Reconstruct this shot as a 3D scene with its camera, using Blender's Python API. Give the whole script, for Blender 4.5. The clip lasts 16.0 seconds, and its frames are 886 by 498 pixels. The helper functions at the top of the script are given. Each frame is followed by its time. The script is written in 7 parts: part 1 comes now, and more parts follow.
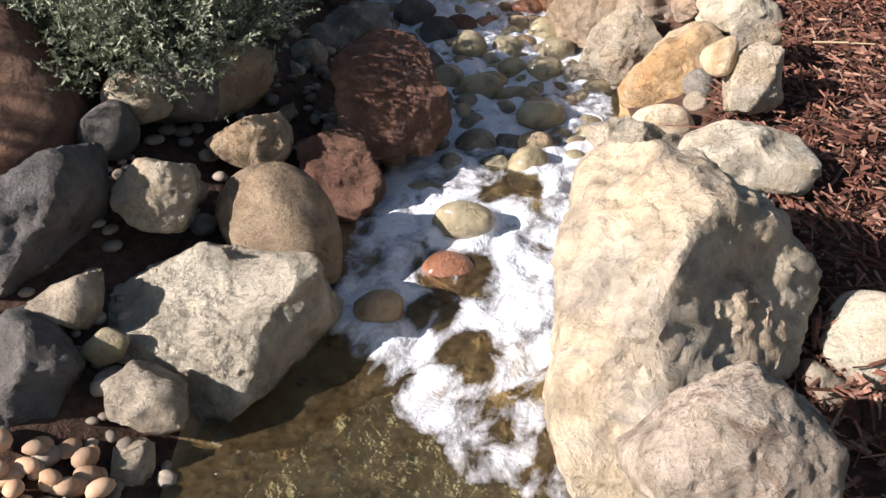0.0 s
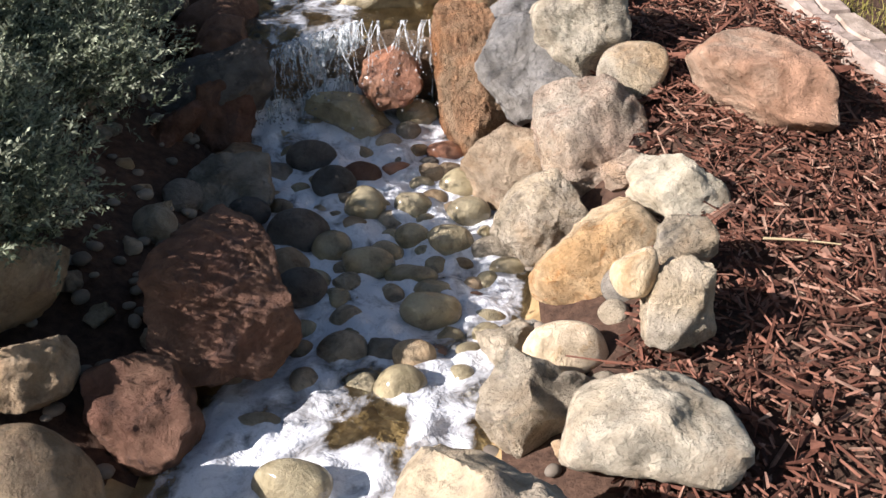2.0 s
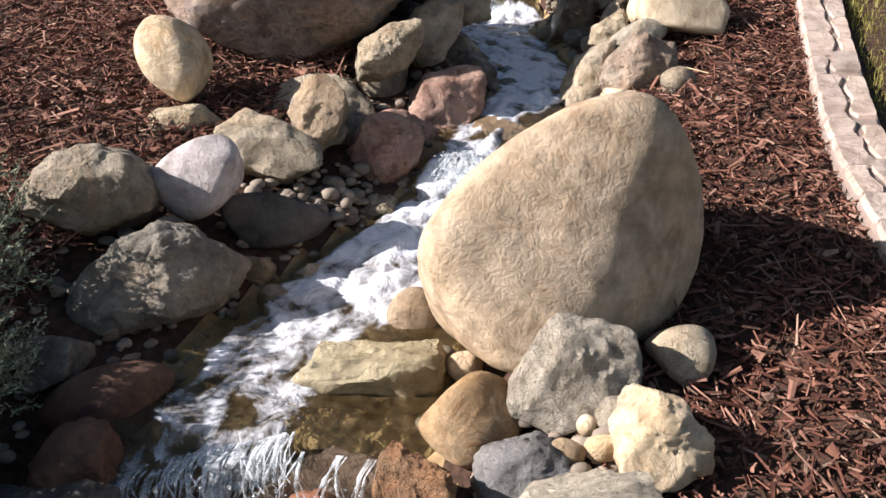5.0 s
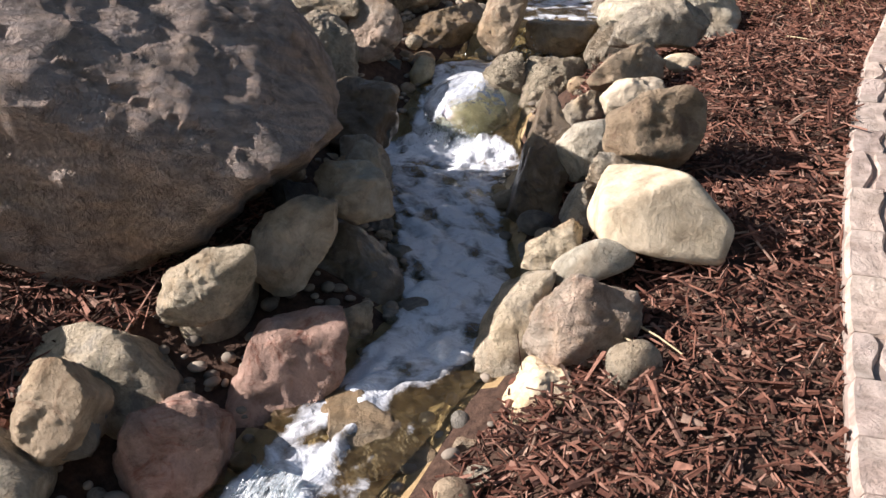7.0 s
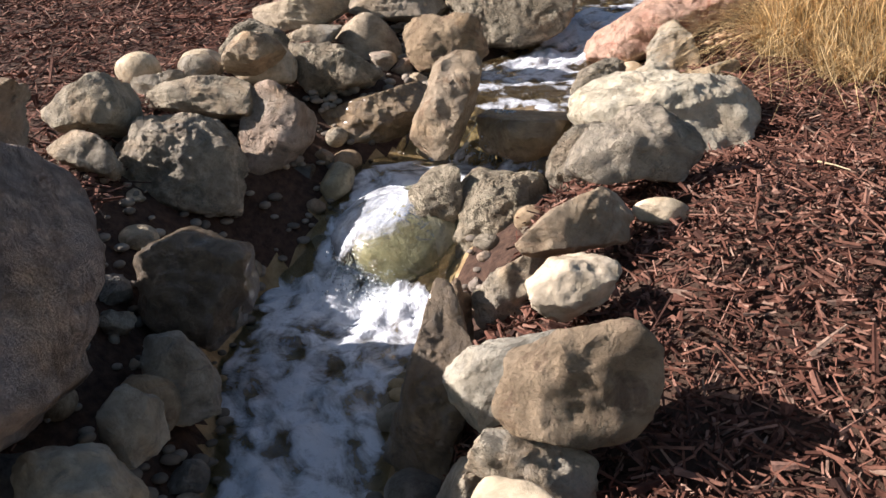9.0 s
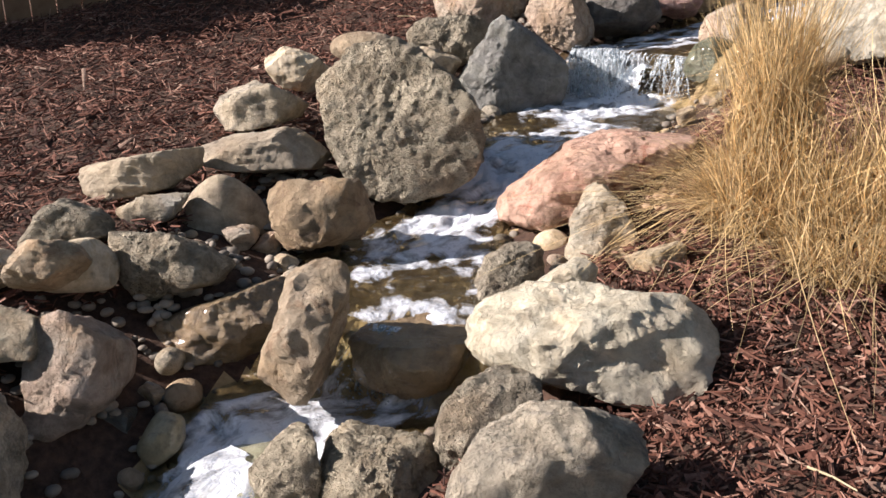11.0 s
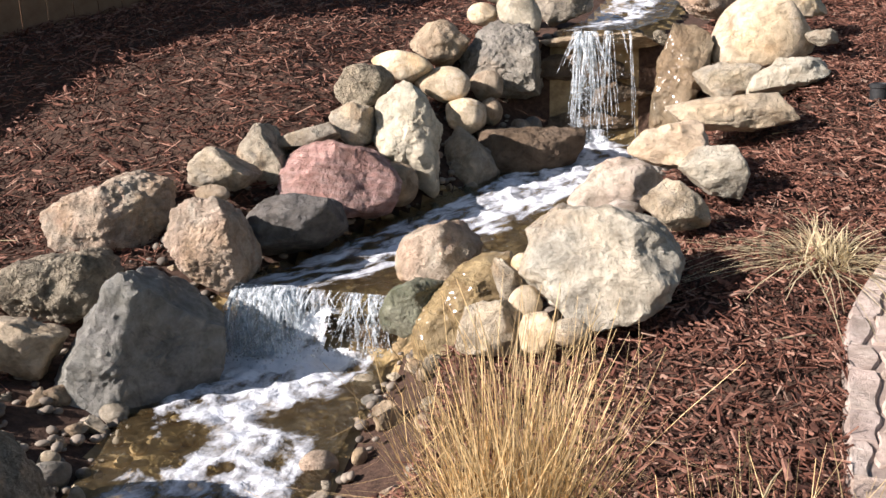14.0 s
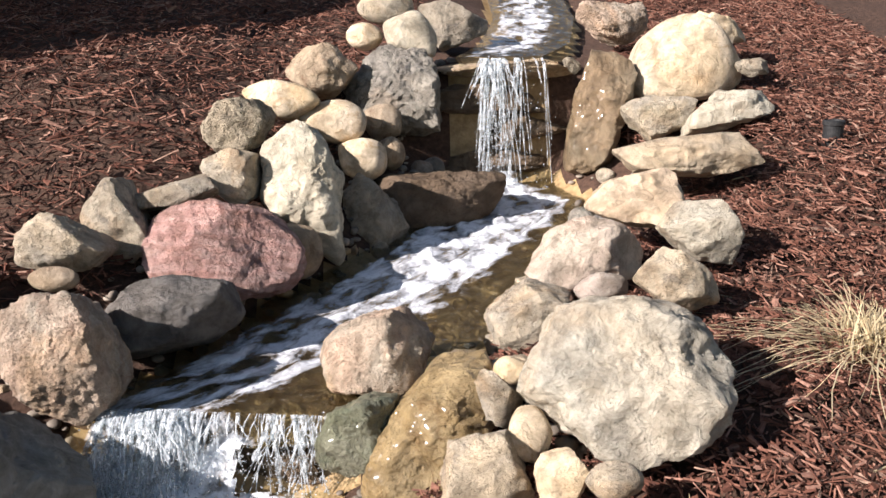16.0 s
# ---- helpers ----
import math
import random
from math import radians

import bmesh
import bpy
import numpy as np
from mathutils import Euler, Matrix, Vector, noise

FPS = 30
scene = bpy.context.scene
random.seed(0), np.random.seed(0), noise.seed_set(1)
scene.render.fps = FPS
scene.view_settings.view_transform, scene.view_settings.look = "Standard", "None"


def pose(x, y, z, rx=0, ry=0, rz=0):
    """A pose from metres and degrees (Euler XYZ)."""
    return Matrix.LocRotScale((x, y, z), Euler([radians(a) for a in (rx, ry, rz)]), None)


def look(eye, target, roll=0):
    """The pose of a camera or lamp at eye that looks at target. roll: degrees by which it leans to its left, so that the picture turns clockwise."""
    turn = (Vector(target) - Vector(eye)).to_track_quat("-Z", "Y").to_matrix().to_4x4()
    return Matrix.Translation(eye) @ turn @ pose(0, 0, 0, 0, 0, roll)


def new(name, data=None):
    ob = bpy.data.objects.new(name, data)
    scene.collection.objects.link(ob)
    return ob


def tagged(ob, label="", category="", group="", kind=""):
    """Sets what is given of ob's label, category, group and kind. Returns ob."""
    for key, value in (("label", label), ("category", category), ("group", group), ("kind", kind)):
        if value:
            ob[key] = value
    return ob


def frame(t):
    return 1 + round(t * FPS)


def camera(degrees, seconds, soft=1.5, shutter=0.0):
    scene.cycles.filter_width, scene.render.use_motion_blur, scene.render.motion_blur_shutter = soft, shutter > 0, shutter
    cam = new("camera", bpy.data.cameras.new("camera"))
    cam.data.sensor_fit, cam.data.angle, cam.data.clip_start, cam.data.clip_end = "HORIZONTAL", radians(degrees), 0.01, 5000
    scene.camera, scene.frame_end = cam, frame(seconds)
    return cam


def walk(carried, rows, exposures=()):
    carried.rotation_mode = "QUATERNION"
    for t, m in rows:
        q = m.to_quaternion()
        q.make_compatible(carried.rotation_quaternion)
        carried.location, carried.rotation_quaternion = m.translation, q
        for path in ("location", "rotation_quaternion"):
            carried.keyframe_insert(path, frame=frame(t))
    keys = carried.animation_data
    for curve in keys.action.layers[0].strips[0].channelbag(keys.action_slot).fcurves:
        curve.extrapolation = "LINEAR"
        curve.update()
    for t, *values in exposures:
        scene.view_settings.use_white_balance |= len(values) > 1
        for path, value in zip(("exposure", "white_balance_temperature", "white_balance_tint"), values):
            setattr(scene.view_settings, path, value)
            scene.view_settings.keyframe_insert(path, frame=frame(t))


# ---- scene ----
cam = camera(50.7, 16.0)
PATH = [
    (0, (0.126, 0.108, 1.587), (0.061, 1.866, 0.635), -0.8),
    (0.5, (0.136, 0.256, 1.62), (0.089, 2.033, 0.704), -1.1),
    (1, (0.278, 0.39, 1.648), (0.197, 2.184, 0.768), -0.7),
    (1.5, (0.364, 0.513, 1.688), (0.242, 2.316, 0.83), -0.7),
    (2, (0.398, 0.682, 1.678), (0.316, 2.493, 0.832), 0.3),
    (2.5, (0.42, 0.837, 1.714), (0.338, 2.639, 0.851), 0.5),
    (3, (0.469, 0.972, 1.767), (0.288, 2.779, 0.927), -0.6),
    (3.5, (0.587, 1.247, 1.793), (0.229, 3.061, 1.032), 0.1),
    (4, (0.789, 1.498, 1.912), (0.258, 3.278, 1.171), 1.0),
    (4.5, (0.785, 1.735, 1.965), (0.186, 3.508, 1.26), 0.8),
    (5, (0.792, 2.015, 2.122), (0.198, 3.777, 1.387), 0.7),
    (5.2, (0.8, 2.102, 2.149), (0.202, 3.867, 1.422), 1.0),
    (7.3, (0.889, 3.465, 2.415), (0.093, 5.164, 1.723), 0.5),
    (7.5, (0.884, 3.565, 2.428), (0.073, 5.256, 1.732), 0.1),
    (8, (0.905, 3.865, 2.506), (0.038, 5.523, 1.798), -0.5),
    (8.5, (0.885, 4.131, 2.533), (0.0, 5.776, 1.818), -0.3),
    (8.7, (0.856, 4.247, 2.543), (-0.021, 5.899, 1.834), 0.0),
    (10.8, (0.666, 5.174, 2.789), (-0.162, 6.873, 2.135), -1.3),
    (11, (0.621, 5.257, 2.827), (-0.17, 6.983, 2.198), -1.0),
    (11.5, (0.586, 5.398, 2.929), (-0.136, 7.17, 2.346), -1.3),
    (12, (0.606, 5.558, 2.971), (-0.069, 7.355, 2.409), -1.8),
    (12.5, (0.661, 5.797, 3.055), (0.004, 7.604, 2.506), -1.8),
    (13, (0.655, 5.994, 3.121), (0.104, 7.837, 2.575), -2.0),
    (13.5, (0.543, 6.306, 3.203), (0.177, 8.2, 2.675), -1.8),
    (14, (0.479, 6.541, 3.272), (0.222, 8.456, 2.755), -1.5),
    (14.5, (0.435, 6.809, 3.316), (0.18, 8.72, 2.781), -0.9),
    (15, (0.408, 6.958, 3.327), (0.158, 8.858, 2.752), -0.8),
    (15.5, (0.317, 7.12, 3.284), (0.245, 9.047, 2.753), -0.4),
    (16, (0.037, 7.29, 3.288), (0.194, 9.222, 2.798), -0.5),
]
walk(cam, [(t, look(eye, target, roll)) for t, eye, target, roll in PATH])

# ---- world and sun ----
SUN_FROM = Vector((-0.88, -0.44, 0.54)).normalized()
world = bpy.data.worlds.new("sky")
scene.world = world
world.use_nodes = True
wt = world.node_tree
sky = wt.nodes.new("ShaderNodeTexSky")
sky.sky_type, sky.sun_disc = "NISHITA", False
sky.sun_elevation = math.asin(SUN_FROM.z)
sky.sun_rotation = math.atan2(SUN_FROM.x, SUN_FROM.y)
wt.links.new(sky.outputs[0], wt.nodes["Background"].inputs[0])
wt.nodes["Background"].inputs[1].default_value = 0.047
sun = new("sun", bpy.data.lights.new("sun", "SUN"))
sun.data.energy, sun.data.angle, sun.data.color = 4.7, radians(0.5), (1.0, 0.92, 0.905)
sun.matrix_world = look(SUN_FROM * 20, (0, 0, 0))
scene.view_settings.exposure = 1.18


# ---- materials ----
def material(name):
    m = bpy.data.materials.new(name)
    m.use_nodes = True
    return m, m.node_tree, m.node_tree.nodes["Principled BSDF"]


def node(nt, kind, **inputs):
    n = nt.nodes.new("ShaderNode" + kind)
    for k, v in inputs.items():
        n.inputs[k.replace("_", " ")].default_value = v
    return n


def ramp(nt, source, *stops):
    r = nt.nodes.new("ShaderNodeValToRGB")
    els = r.color_ramp.elements
    while len(els) < len(stops):
        els.new(0.5)
    for e, (p, c) in zip(els, stops):
        e.position, e.color = p, (*c, 1) if len(c) == 3 else c
    nt.links.new(source, r.inputs[0])
    return r.outputs[0]


def mix(nt, a, b, factor, mode="MIX"):
    n = nt.nodes.new("ShaderNodeMix")
    n.data_type, n.blend_type = "RGBA", mode
    for sock, v in ((n.inputs[0], factor), (n.inputs[6], a), (n.inputs[7], b)):
        if isinstance(v, (int, float)):
            sock.default_value = v
        elif isinstance(v, tuple):
            sock.default_value = (*v, 1)
        else:
            nt.links.new(v, sock)
    return n.outputs[2]


def shifted(nt):
    """Object coordinates, moved by a random step for each object."""
    co = nt.nodes.new("ShaderNodeTexCoord")
    info = nt.nodes.new("ShaderNodeObjectInfo")
    mul = nt.nodes.new("ShaderNodeVectorMath")
    mul.operation = "SCALE"
    mul.inputs[0].default_value = (37.0, 19.0, 53.0)
    nt.links.new(info.outputs["Random"], mul.inputs["Scale"])
    add = nt.nodes.new("ShaderNodeVectorMath")
    nt.links.new(co.outputs["Object"], add.inputs[0])
    nt.links.new(mul.outputs[0], add.inputs[1])
    return add.outputs[0], info.outputs["Random"]


def noise_tex(nt, co, scale, detail=6.0, rough=0.6, warp=0.0):
    n = node(nt, "TexNoise", Scale=scale, Detail=detail, Roughness=rough, Distortion=warp)
    nt.links.new(co, n.inputs["Vector"])
    return n.outputs["Fac"]


def bump(nt, bsdf, parts):
    last = None
    for height, strength, distance in parts:
        b = node(nt, "Bump", Strength=strength, Distance=distance)
        nt.links.new(height, b.inputs["Height"])
        if last:
            nt.links.new(last, b.inputs["Normal"])
        last = b.outputs[0]
    nt.links.new(last, bsdf.inputs["Normal"])


def stone(name, base, other, stain, patch=0.5, rough=0.85, grain=1.0, pits=0.0, bands=0.0, wet=0.0, cracks=0.4, rust=0.0, lichen=0.0):
    """Natural stone: two tones in patches, a stain, fine grain, cracks and pits."""
    m, nt, bsdf = material(name)
    co, rnd = shifted(nt)
    big = noise_tex(nt, co, 4.5, 5, 0.6, 0.6)
    mid = noise_tex(nt, co, 17.0, 7, 0.64, 0.3)
    fine = noise_tex(nt, co, 140.0, 4, 0.7)
    col = mix(nt, base, other, ramp(nt, big, (patch - 0.12, (0, 0, 0)), (patch + 0.12, (1, 1, 1))))
    if bands:
        w = node(nt, "TexWave", Scale=9.0, Distortion=7.0, Detail=4.0)
        w.bands_direction = "Z"
        nt.links.new(co, w.inputs["Vector"])
        col = mix(nt, col, stain, ramp(nt, w.outputs["Fac"], (0.45, (0, 0, 0)), (0.75, (bands, bands, bands))))
    spots = noise_tex(nt, co, 11.0, 9, 0.75, 1.2)
    col = mix(nt, col, stain, ramp(nt, spots, (0.53, (0, 0, 0)), (0.64, (0.9, 0.9, 0.9))))
    if rust:
        warm = noise_tex(nt, co, 3.6, 7, 0.65, 0.9)
        col = mix(nt, col, (0.58, 0.35, 0.16), ramp(nt, warm, (0.52, (0, 0, 0)), (0.68, (rust, rust, rust))))
    if lichen:
        dull = noise_tex(nt, co, 8.0, 9, 0.78, 0.4)
        col = mix(nt, col, (0.15, 0.155, 0.12), ramp(nt, dull, (0.55, (0, 0, 0)), (0.63, (lichen, lichen, lichen))))
    col = mix(nt, col, (0.5, 0.5, 0.5), ramp(nt, mid, (0.3, (0.8, 0.8, 0.8)), (0.7, (0.0, 0.0, 0.0))), "OVERLAY")
    col = mix(nt, col, ramp(nt, mid, (0.36, (0.55, 0.53, 0.50)), (0.60, (1.13, 1.13, 1.13))), 0.8, "MULTIPLY")
    tone = ramp(nt, fine, (0.3, (0.72, 0.72, 0.72)), (0.7, (1.14, 1.14, 1.14)))
    col = mix(nt, col, tone, 0.25, "MULTIPLY")
    vary = ramp(nt, rnd, (0.0, (0.84, 0.84, 0.86)), (1.0, (1.08, 1.06, 1.02)))
    col = mix(nt, col, vary, 1.0, "MULTIPLY")
    crack = node(nt, "TexVoronoi", Scale=9.0)
    crack.feature = "DISTANCE_TO_EDGE"
    wob = nt.nodes.new("ShaderNodeVectorMath")
    wob.operation = "MULTIPLY_ADD"
    wn = node(nt, "TexNoise", Scale=14.0, Detail=4.0)
    nt.links.new(co, wn.inputs["Vector"])
    nt.links.new(wn.outputs["Color"], wob.inputs[0])
    wob.inputs[1].default_value = (0.22, 0.22, 0.22)
    nt.links.new(co, wob.inputs[2])
    nt.links.new(wob.outputs[0], crack.inputs["Vector"])
    line = ramp(nt, crack.outputs["Distance"], (0.0, (0, 0, 0)), (0.03, (1, 1, 1)))
    keep = ramp(nt, noise_tex(nt, co, 5.0, 2), (0.5, (1, 1, 1)), (0.62, (0, 0, 0)))
    line = mix(nt, line, (1.0, 1.0, 1.0), keep)
    col = mix(nt, col, line, 0.45 * cracks, "MULTIPLY")
    relief = [(spots, 0.7 * grain, 0.055), (mid, 0.9 * grain, 0.022), (line, 0.4 * cracks, 0.008), (fine, 0.4 * grain, 0.004)]
    if pits:
        v = node(nt, "TexVoronoi", Scale=38.0)
        nt.links.new(wob.outputs[0], v.inputs["Vector"])
        hole = ramp(nt, v.outputs["Distance"], (0.1, (0, 0, 0)), (0.5, (1, 1, 1)))
        col = mix(nt, col, hole, 0.3 * pits, "MULTIPLY")
        relief.insert(1, (hole, min(1.0, 1.1 * pits), 0.016))
    nt.links.new(col, bsdf.inputs["Base Color"])
    bsdf.inputs["Roughness"].default_value = rough
    bsdf.inputs["Specular IOR Level"].default_value = 0.3
    if wet:
        bsdf.inputs["Coat Weight"].default_value = wet
        bsdf.inputs["Coat Roughness"].default_value = 0.12
    bump(nt, bsdf, relief)
    return m


cream_stone = stone("cream_stone", (0.70, 0.56, 0.37), (0.70, 0.59, 0.44), (0.54, 0.38, 0.22), 0.5, grain=0.7, rust=0.5, lichen=0.15)
white_stone = stone("white_stone", (0.70, 0.575, 0.40), (0.52, 0.465, 0.375), (0.38, 0.335, 0.27), 0.5, grain=1.2, pits=0.25, rust=0.55, lichen=0.45)
grey_stone = stone("grey_stone", (0.47, 0.41, 0.315), (0.60, 0.51, 0.38), (0.27, 0.245, 0.21), 0.5, grain=1.2, pits=0.4, rust=0.4, lichen=0.55)
tan_stone = stone("tan_stone", (0.46, 0.35, 0.23), (0.50, 0.40, 0.29), (0.33, 0.22, 0.14), 0.52, rust=0.4, lichen=0.25)
orange_stone = stone("orange_stone", (0.56, 0.36, 0.18), (0.58, 0.46, 0.31), (0.44, 0.22, 0.08), 0.45, rust=0.4, lichen=0.2)
pink_stone = stone("pink_stone", (0.70, 0.41, 0.35), (0.72, 0.50, 0.44), (0.50, 0.26, 0.21), 0.5, grain=1.6, bands=0.4, rust=0.1, lichen=0.12)
salmon_stone = stone("salmon_stone", (0.52, 0.31, 0.21), (0.45, 0.35, 0.27), (0.36, 0.20, 0.13), 0.5)
redbrown_stone = stone("redbrown_stone", (0.17, 0.085, 0.06), (0.22, 0.13, 0.09), (0.10, 0.06, 0.05), 0.5)
dark_stone = stone("dark_stone", (0.13, 0.125, 0.12), (0.20, 0.18, 0.16), (0.085, 0.082, 0.08), 0.5)
darkgrey_stone = stone("darkgrey_stone", (0.27, 0.25, 0.22), (0.36, 0.33, 0.28), (0.17, 0.16, 0.15), 0.5, pits=0.3, rust=0.2, lichen=0.4)
rust_stone = stone("rust_stone", (0.42, 0.20, 0.09), (0.36, 0.25, 0.16), (0.22, 0.10, 0.05), 0.5, grain=1.6, pits=0.6)
pitted_stone = stone("pitted_stone", (0.48, 0.415, 0.31), (0.55, 0.47, 0.35), (0.34, 0.29, 0.22), 0.5, grain=1.9, pits=1.0, rust=0.25, lichen=0.5)
wet_stone = stone("wet_stone", (0.32, 0.27, 0.16), (0.40, 0.35, 0.23), (0.20, 0.165, 0.105), 0.5, 0.45, 0.6, wet=0.7)
wetred_stone = stone("wetred_stone", (0.36, 0.16, 0.09), (0.30, 0.17, 0.11), (0.18, 0.08, 0.05), 0.5, 0.45, 0.8, wet=0.6)
wettan_stone = stone("wettan_stone", (0.30, 0.21, 0.12), (0.24, 0.19, 0.12), (0.15, 0.10, 0.06), 0.5, 0.5, 0.8, wet=0.5)
greenwet_stone = stone("greenwet_stone", (0.20, 0.21, 0.13), (0.26, 0.25, 0.18), (0.10, 0.13, 0.08), 0.5, 0.5, 1.0, pits=0.4, wet=0.4)
pale_stone = stone("pale_stone", (0.64, 0.565, 0.43), (0.54, 0.50, 0.405), (0.40, 0.37, 0.30), 0.52, grain=0.9, pits=0.15, rust=0.3, lichen=0.35)
boulder_stone = stone("boulder_stone", (0.54, 0.41, 0.265), (0.57, 0.46, 0.33), (0.45, 0.32, 0.20), 0.5, grain=0.4, pits=0.15, cracks=0.0, rust=0.25, lichen=0.1)
lavender_stone = stone("lavender_stone", (0.50, 0.45, 0.43), (0.55, 0.50, 0.47), (0.42, 0.37, 0.36), 0.5, grain=0.4)
pinkgrey_stone = stone("pinkgrey_stone", (0.60, 0.45, 0.34), (0.53, 0.46, 0.37), (0.45, 0.31, 0.23), 0.5, grain=1.2, pits=0.5, rust=0.5, lichen=0.35)
pinkred_stone = stone("pinkred_stone", (0.66, 0.43, 0.33), (0.50, 0.22, 0.15), (0.42, 0.17, 0.11), 0.66, grain=1.1, rust=0.2, lichen=0.3)
pinkslab_stone = stone("pinkslab_stone", (0.54, 0.45, 0.40), (0.60, 0.46, 0.38), (0.42, 0.35, 0.32), 0.5, grain=2.0, bands=0.7, rust=0.35, lichen=0.3)
tanbrown_stone = stone("tanbrown_stone", (0.38, 0.28, 0.18), (0.46, 0.36, 0.25), (0.24, 0.16, 0.11), 0.5, grain=1.2, rust=0.4, lichen=0.4)
dome_stone = stone("dome_stone", (0.36, 0.34, 0.21), (0.44, 0.42, 0.29), (0.26, 0.24, 0.14), 0.5, 0.4, 0.6, wet=0.8)
goldwet_stone = stone("goldwet_stone", (0.36, 0.25, 0.11), (0.42, 0.32, 0.17), (0.24, 0.15, 0.06), 0.5, 0.45, 0.9, pits=0.3, wet=0.5)
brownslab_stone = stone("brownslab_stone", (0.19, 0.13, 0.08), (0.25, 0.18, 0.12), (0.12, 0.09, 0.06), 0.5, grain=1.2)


creamwhite_stone = stone("creamwhite_stone", (0.54, 0.45, 0.32), (0.42, 0.38, 0.32), (0.30, 0.265, 0.23), 0.55, grain=0.8, pits=0.1, rust=0.25, lichen=0.2)
pitted_pale = stone("pitted_pale", (0.60, 0.50, 0.38), (0.52, 0.44, 0.35), (0.28, 0.20, 0.14), 0.5, grain=1.0, pits=0.35, rust=0.3, lichen=0.3)
slate_stone = stone("slate_stone", (0.27, 0.27, 0.27), (0.38, 0.36, 0.33), (0.19, 0.19, 0.19), 0.5, grain=1.0, lichen=0.2, rust=0.15)
whitecrag_stone = stone("whitecrag_stone", (0.62, 0.56, 0.45), (0.50, 0.46, 0.38), (0.27, 0.245, 0.21), 0.52, grain=1.4, pits=0.2, rust=0.15, lichen=0.35)
tan_grey = stone("tan_grey", (0.36, 0.32, 0.26), (0.44, 0.37, 0.28), (0.26, 0.22, 0.18), 0.5, grain=0.7, rust=0.2, lichen=0.25)
wetdark_stone = stone("wetdark_stone", (0.12, 0.11, 0.09), (0.20, 0.17, 0.13), (0.07, 0.06, 0.05), 0.5, 0.4, 0.8, wet=0.5)
creamsmooth_stone = stone("creamsmooth_stone", (0.60, 0.50, 0.35), (0.57, 0.48, 0.36), (0.50, 0.40, 0.28), 0.5, grain=0.35, cracks=0.0, rust=0.15)
tan_pale = stone("tan_pale", (0.54, 0.44, 0.31), (0.48, 0.40, 0.30), (0.38, 0.31, 0.23), 0.5, grain=0.9, rust=0.2, lichen=0.3)
pale_tan = stone("pale_tan", (0.60, 0.47, 0.34), (0.55, 0.46, 0.35), (0.45, 0.35, 0.26), 0.5, grain=0.7, rust=0.3, lichen=0.15)
pinkpale_stone = stone("pinkpale_stone", (0.60, 0.48, 0.40), (0.56, 0.50, 0.41), (0.45, 0.36, 0.29), 0.5, grain=1.0, rust=0.2, lichen=0.3)
darklit_stone = stone("darklit_stone", (0.34, 0.33, 0.29), (0.27, 0.26, 0.24), (0.18, 0.17, 0.16), 0.5, grain=1.0, lichen=0.3)
wettan_dark = stone("wettan_dark", (0.16, 0.12, 0.08), (0.23, 0.17, 0.11), (0.09, 0.07, 0.05), 0.5, 0.45, 0.9, wet=0.4)
slabwet_stone = stone("slabwet_stone", (0.46, 0.40, 0.24), (0.54, 0.49, 0.33), (0.34, 0.28, 0.16), 0.5, 0.4, 0.7, wet=0.4)


def plain(name, a, b, scale=30.0, rough=0.8, island=0.0, relief=0.4, through_light=0.0):
    """Two tones in a fine noise, with a tone of its own for each loose piece of the mesh."""
    m, nt, bsdf = material(name)
    co = nt.nodes.new("ShaderNodeTexCoord").outputs["Object"]
    n = noise_tex(nt, co, scale, 6, 0.65)
    col = mix(nt, a, b, ramp(nt, n, (0.35, (0, 0, 0)), (0.65, (1, 1, 1))))
    if island:
        g = nt.nodes.new("ShaderNodeNewGeometry")
        lo, hi = 1 - island, 1 + island
        col = mix(nt, col, ramp(nt, g.outputs["Random Per Island"], (0.0, (lo, lo, lo)), (1.0, (hi, hi * 0.98, hi * 0.95))), 1.0, "MULTIPLY")
    nt.links.new(col, bsdf.inputs["Base Color"])
    bsdf.inputs["Roughness"].default_value = rough
    bsdf.inputs["Specular IOR Level"].default_value = 0.25
    if relief:
        bump(nt, bsdf, [(n, relief, 0.01)])
    if through_light:
        tr = node(nt, "BsdfTranslucent")
        nt.links.new(col, tr.inputs["Color"])
        mx = node(nt, "MixShader", Fac=through_light)
        nt.links.new(bsdf.outputs[0], mx.inputs[1])
        nt.links.new(tr.outputs[0], mx.inputs[2])
        nt.links.new(mx.outputs[0], nt.nodes["Material Output"].inputs[0])
    return m


def bark(name, a, b, scale, rough, island, relief):
    """Shredded bark: every sliver has one of four weathered browns."""
    m, nt, bsdf = material(name)
    co = nt.nodes.new("ShaderNodeTexCoord").outputs["Object"]
    n = noise_tex(nt, co, scale, 6, 0.65)
    g = nt.nodes.new("ShaderNodeNewGeometry")
    own = ramp(nt, g.outputs["Random Per Island"], (0.0, (0.040, 0.020, 0.015)), (0.35, a), (0.7, b), (0.93, (0.30, 0.165, 0.12)), (1.0, (0.33, 0.22, 0.16)))
    col = mix(nt, own, ramp(nt, n, (0.35, (1 - island, 1 - island, 1 - island)), (0.65, (1.15, 1.15, 1.15))), 1.0, "MULTIPLY")
    nt.links.new(col, bsdf.inputs["Base Color"])
    bsdf.inputs["Roughness"].default_value = rough
    bsdf.inputs["Specular IOR Level"].default_value = 0.2
    bump(nt, bsdf, [(n, relief, 0.01)])
    return m


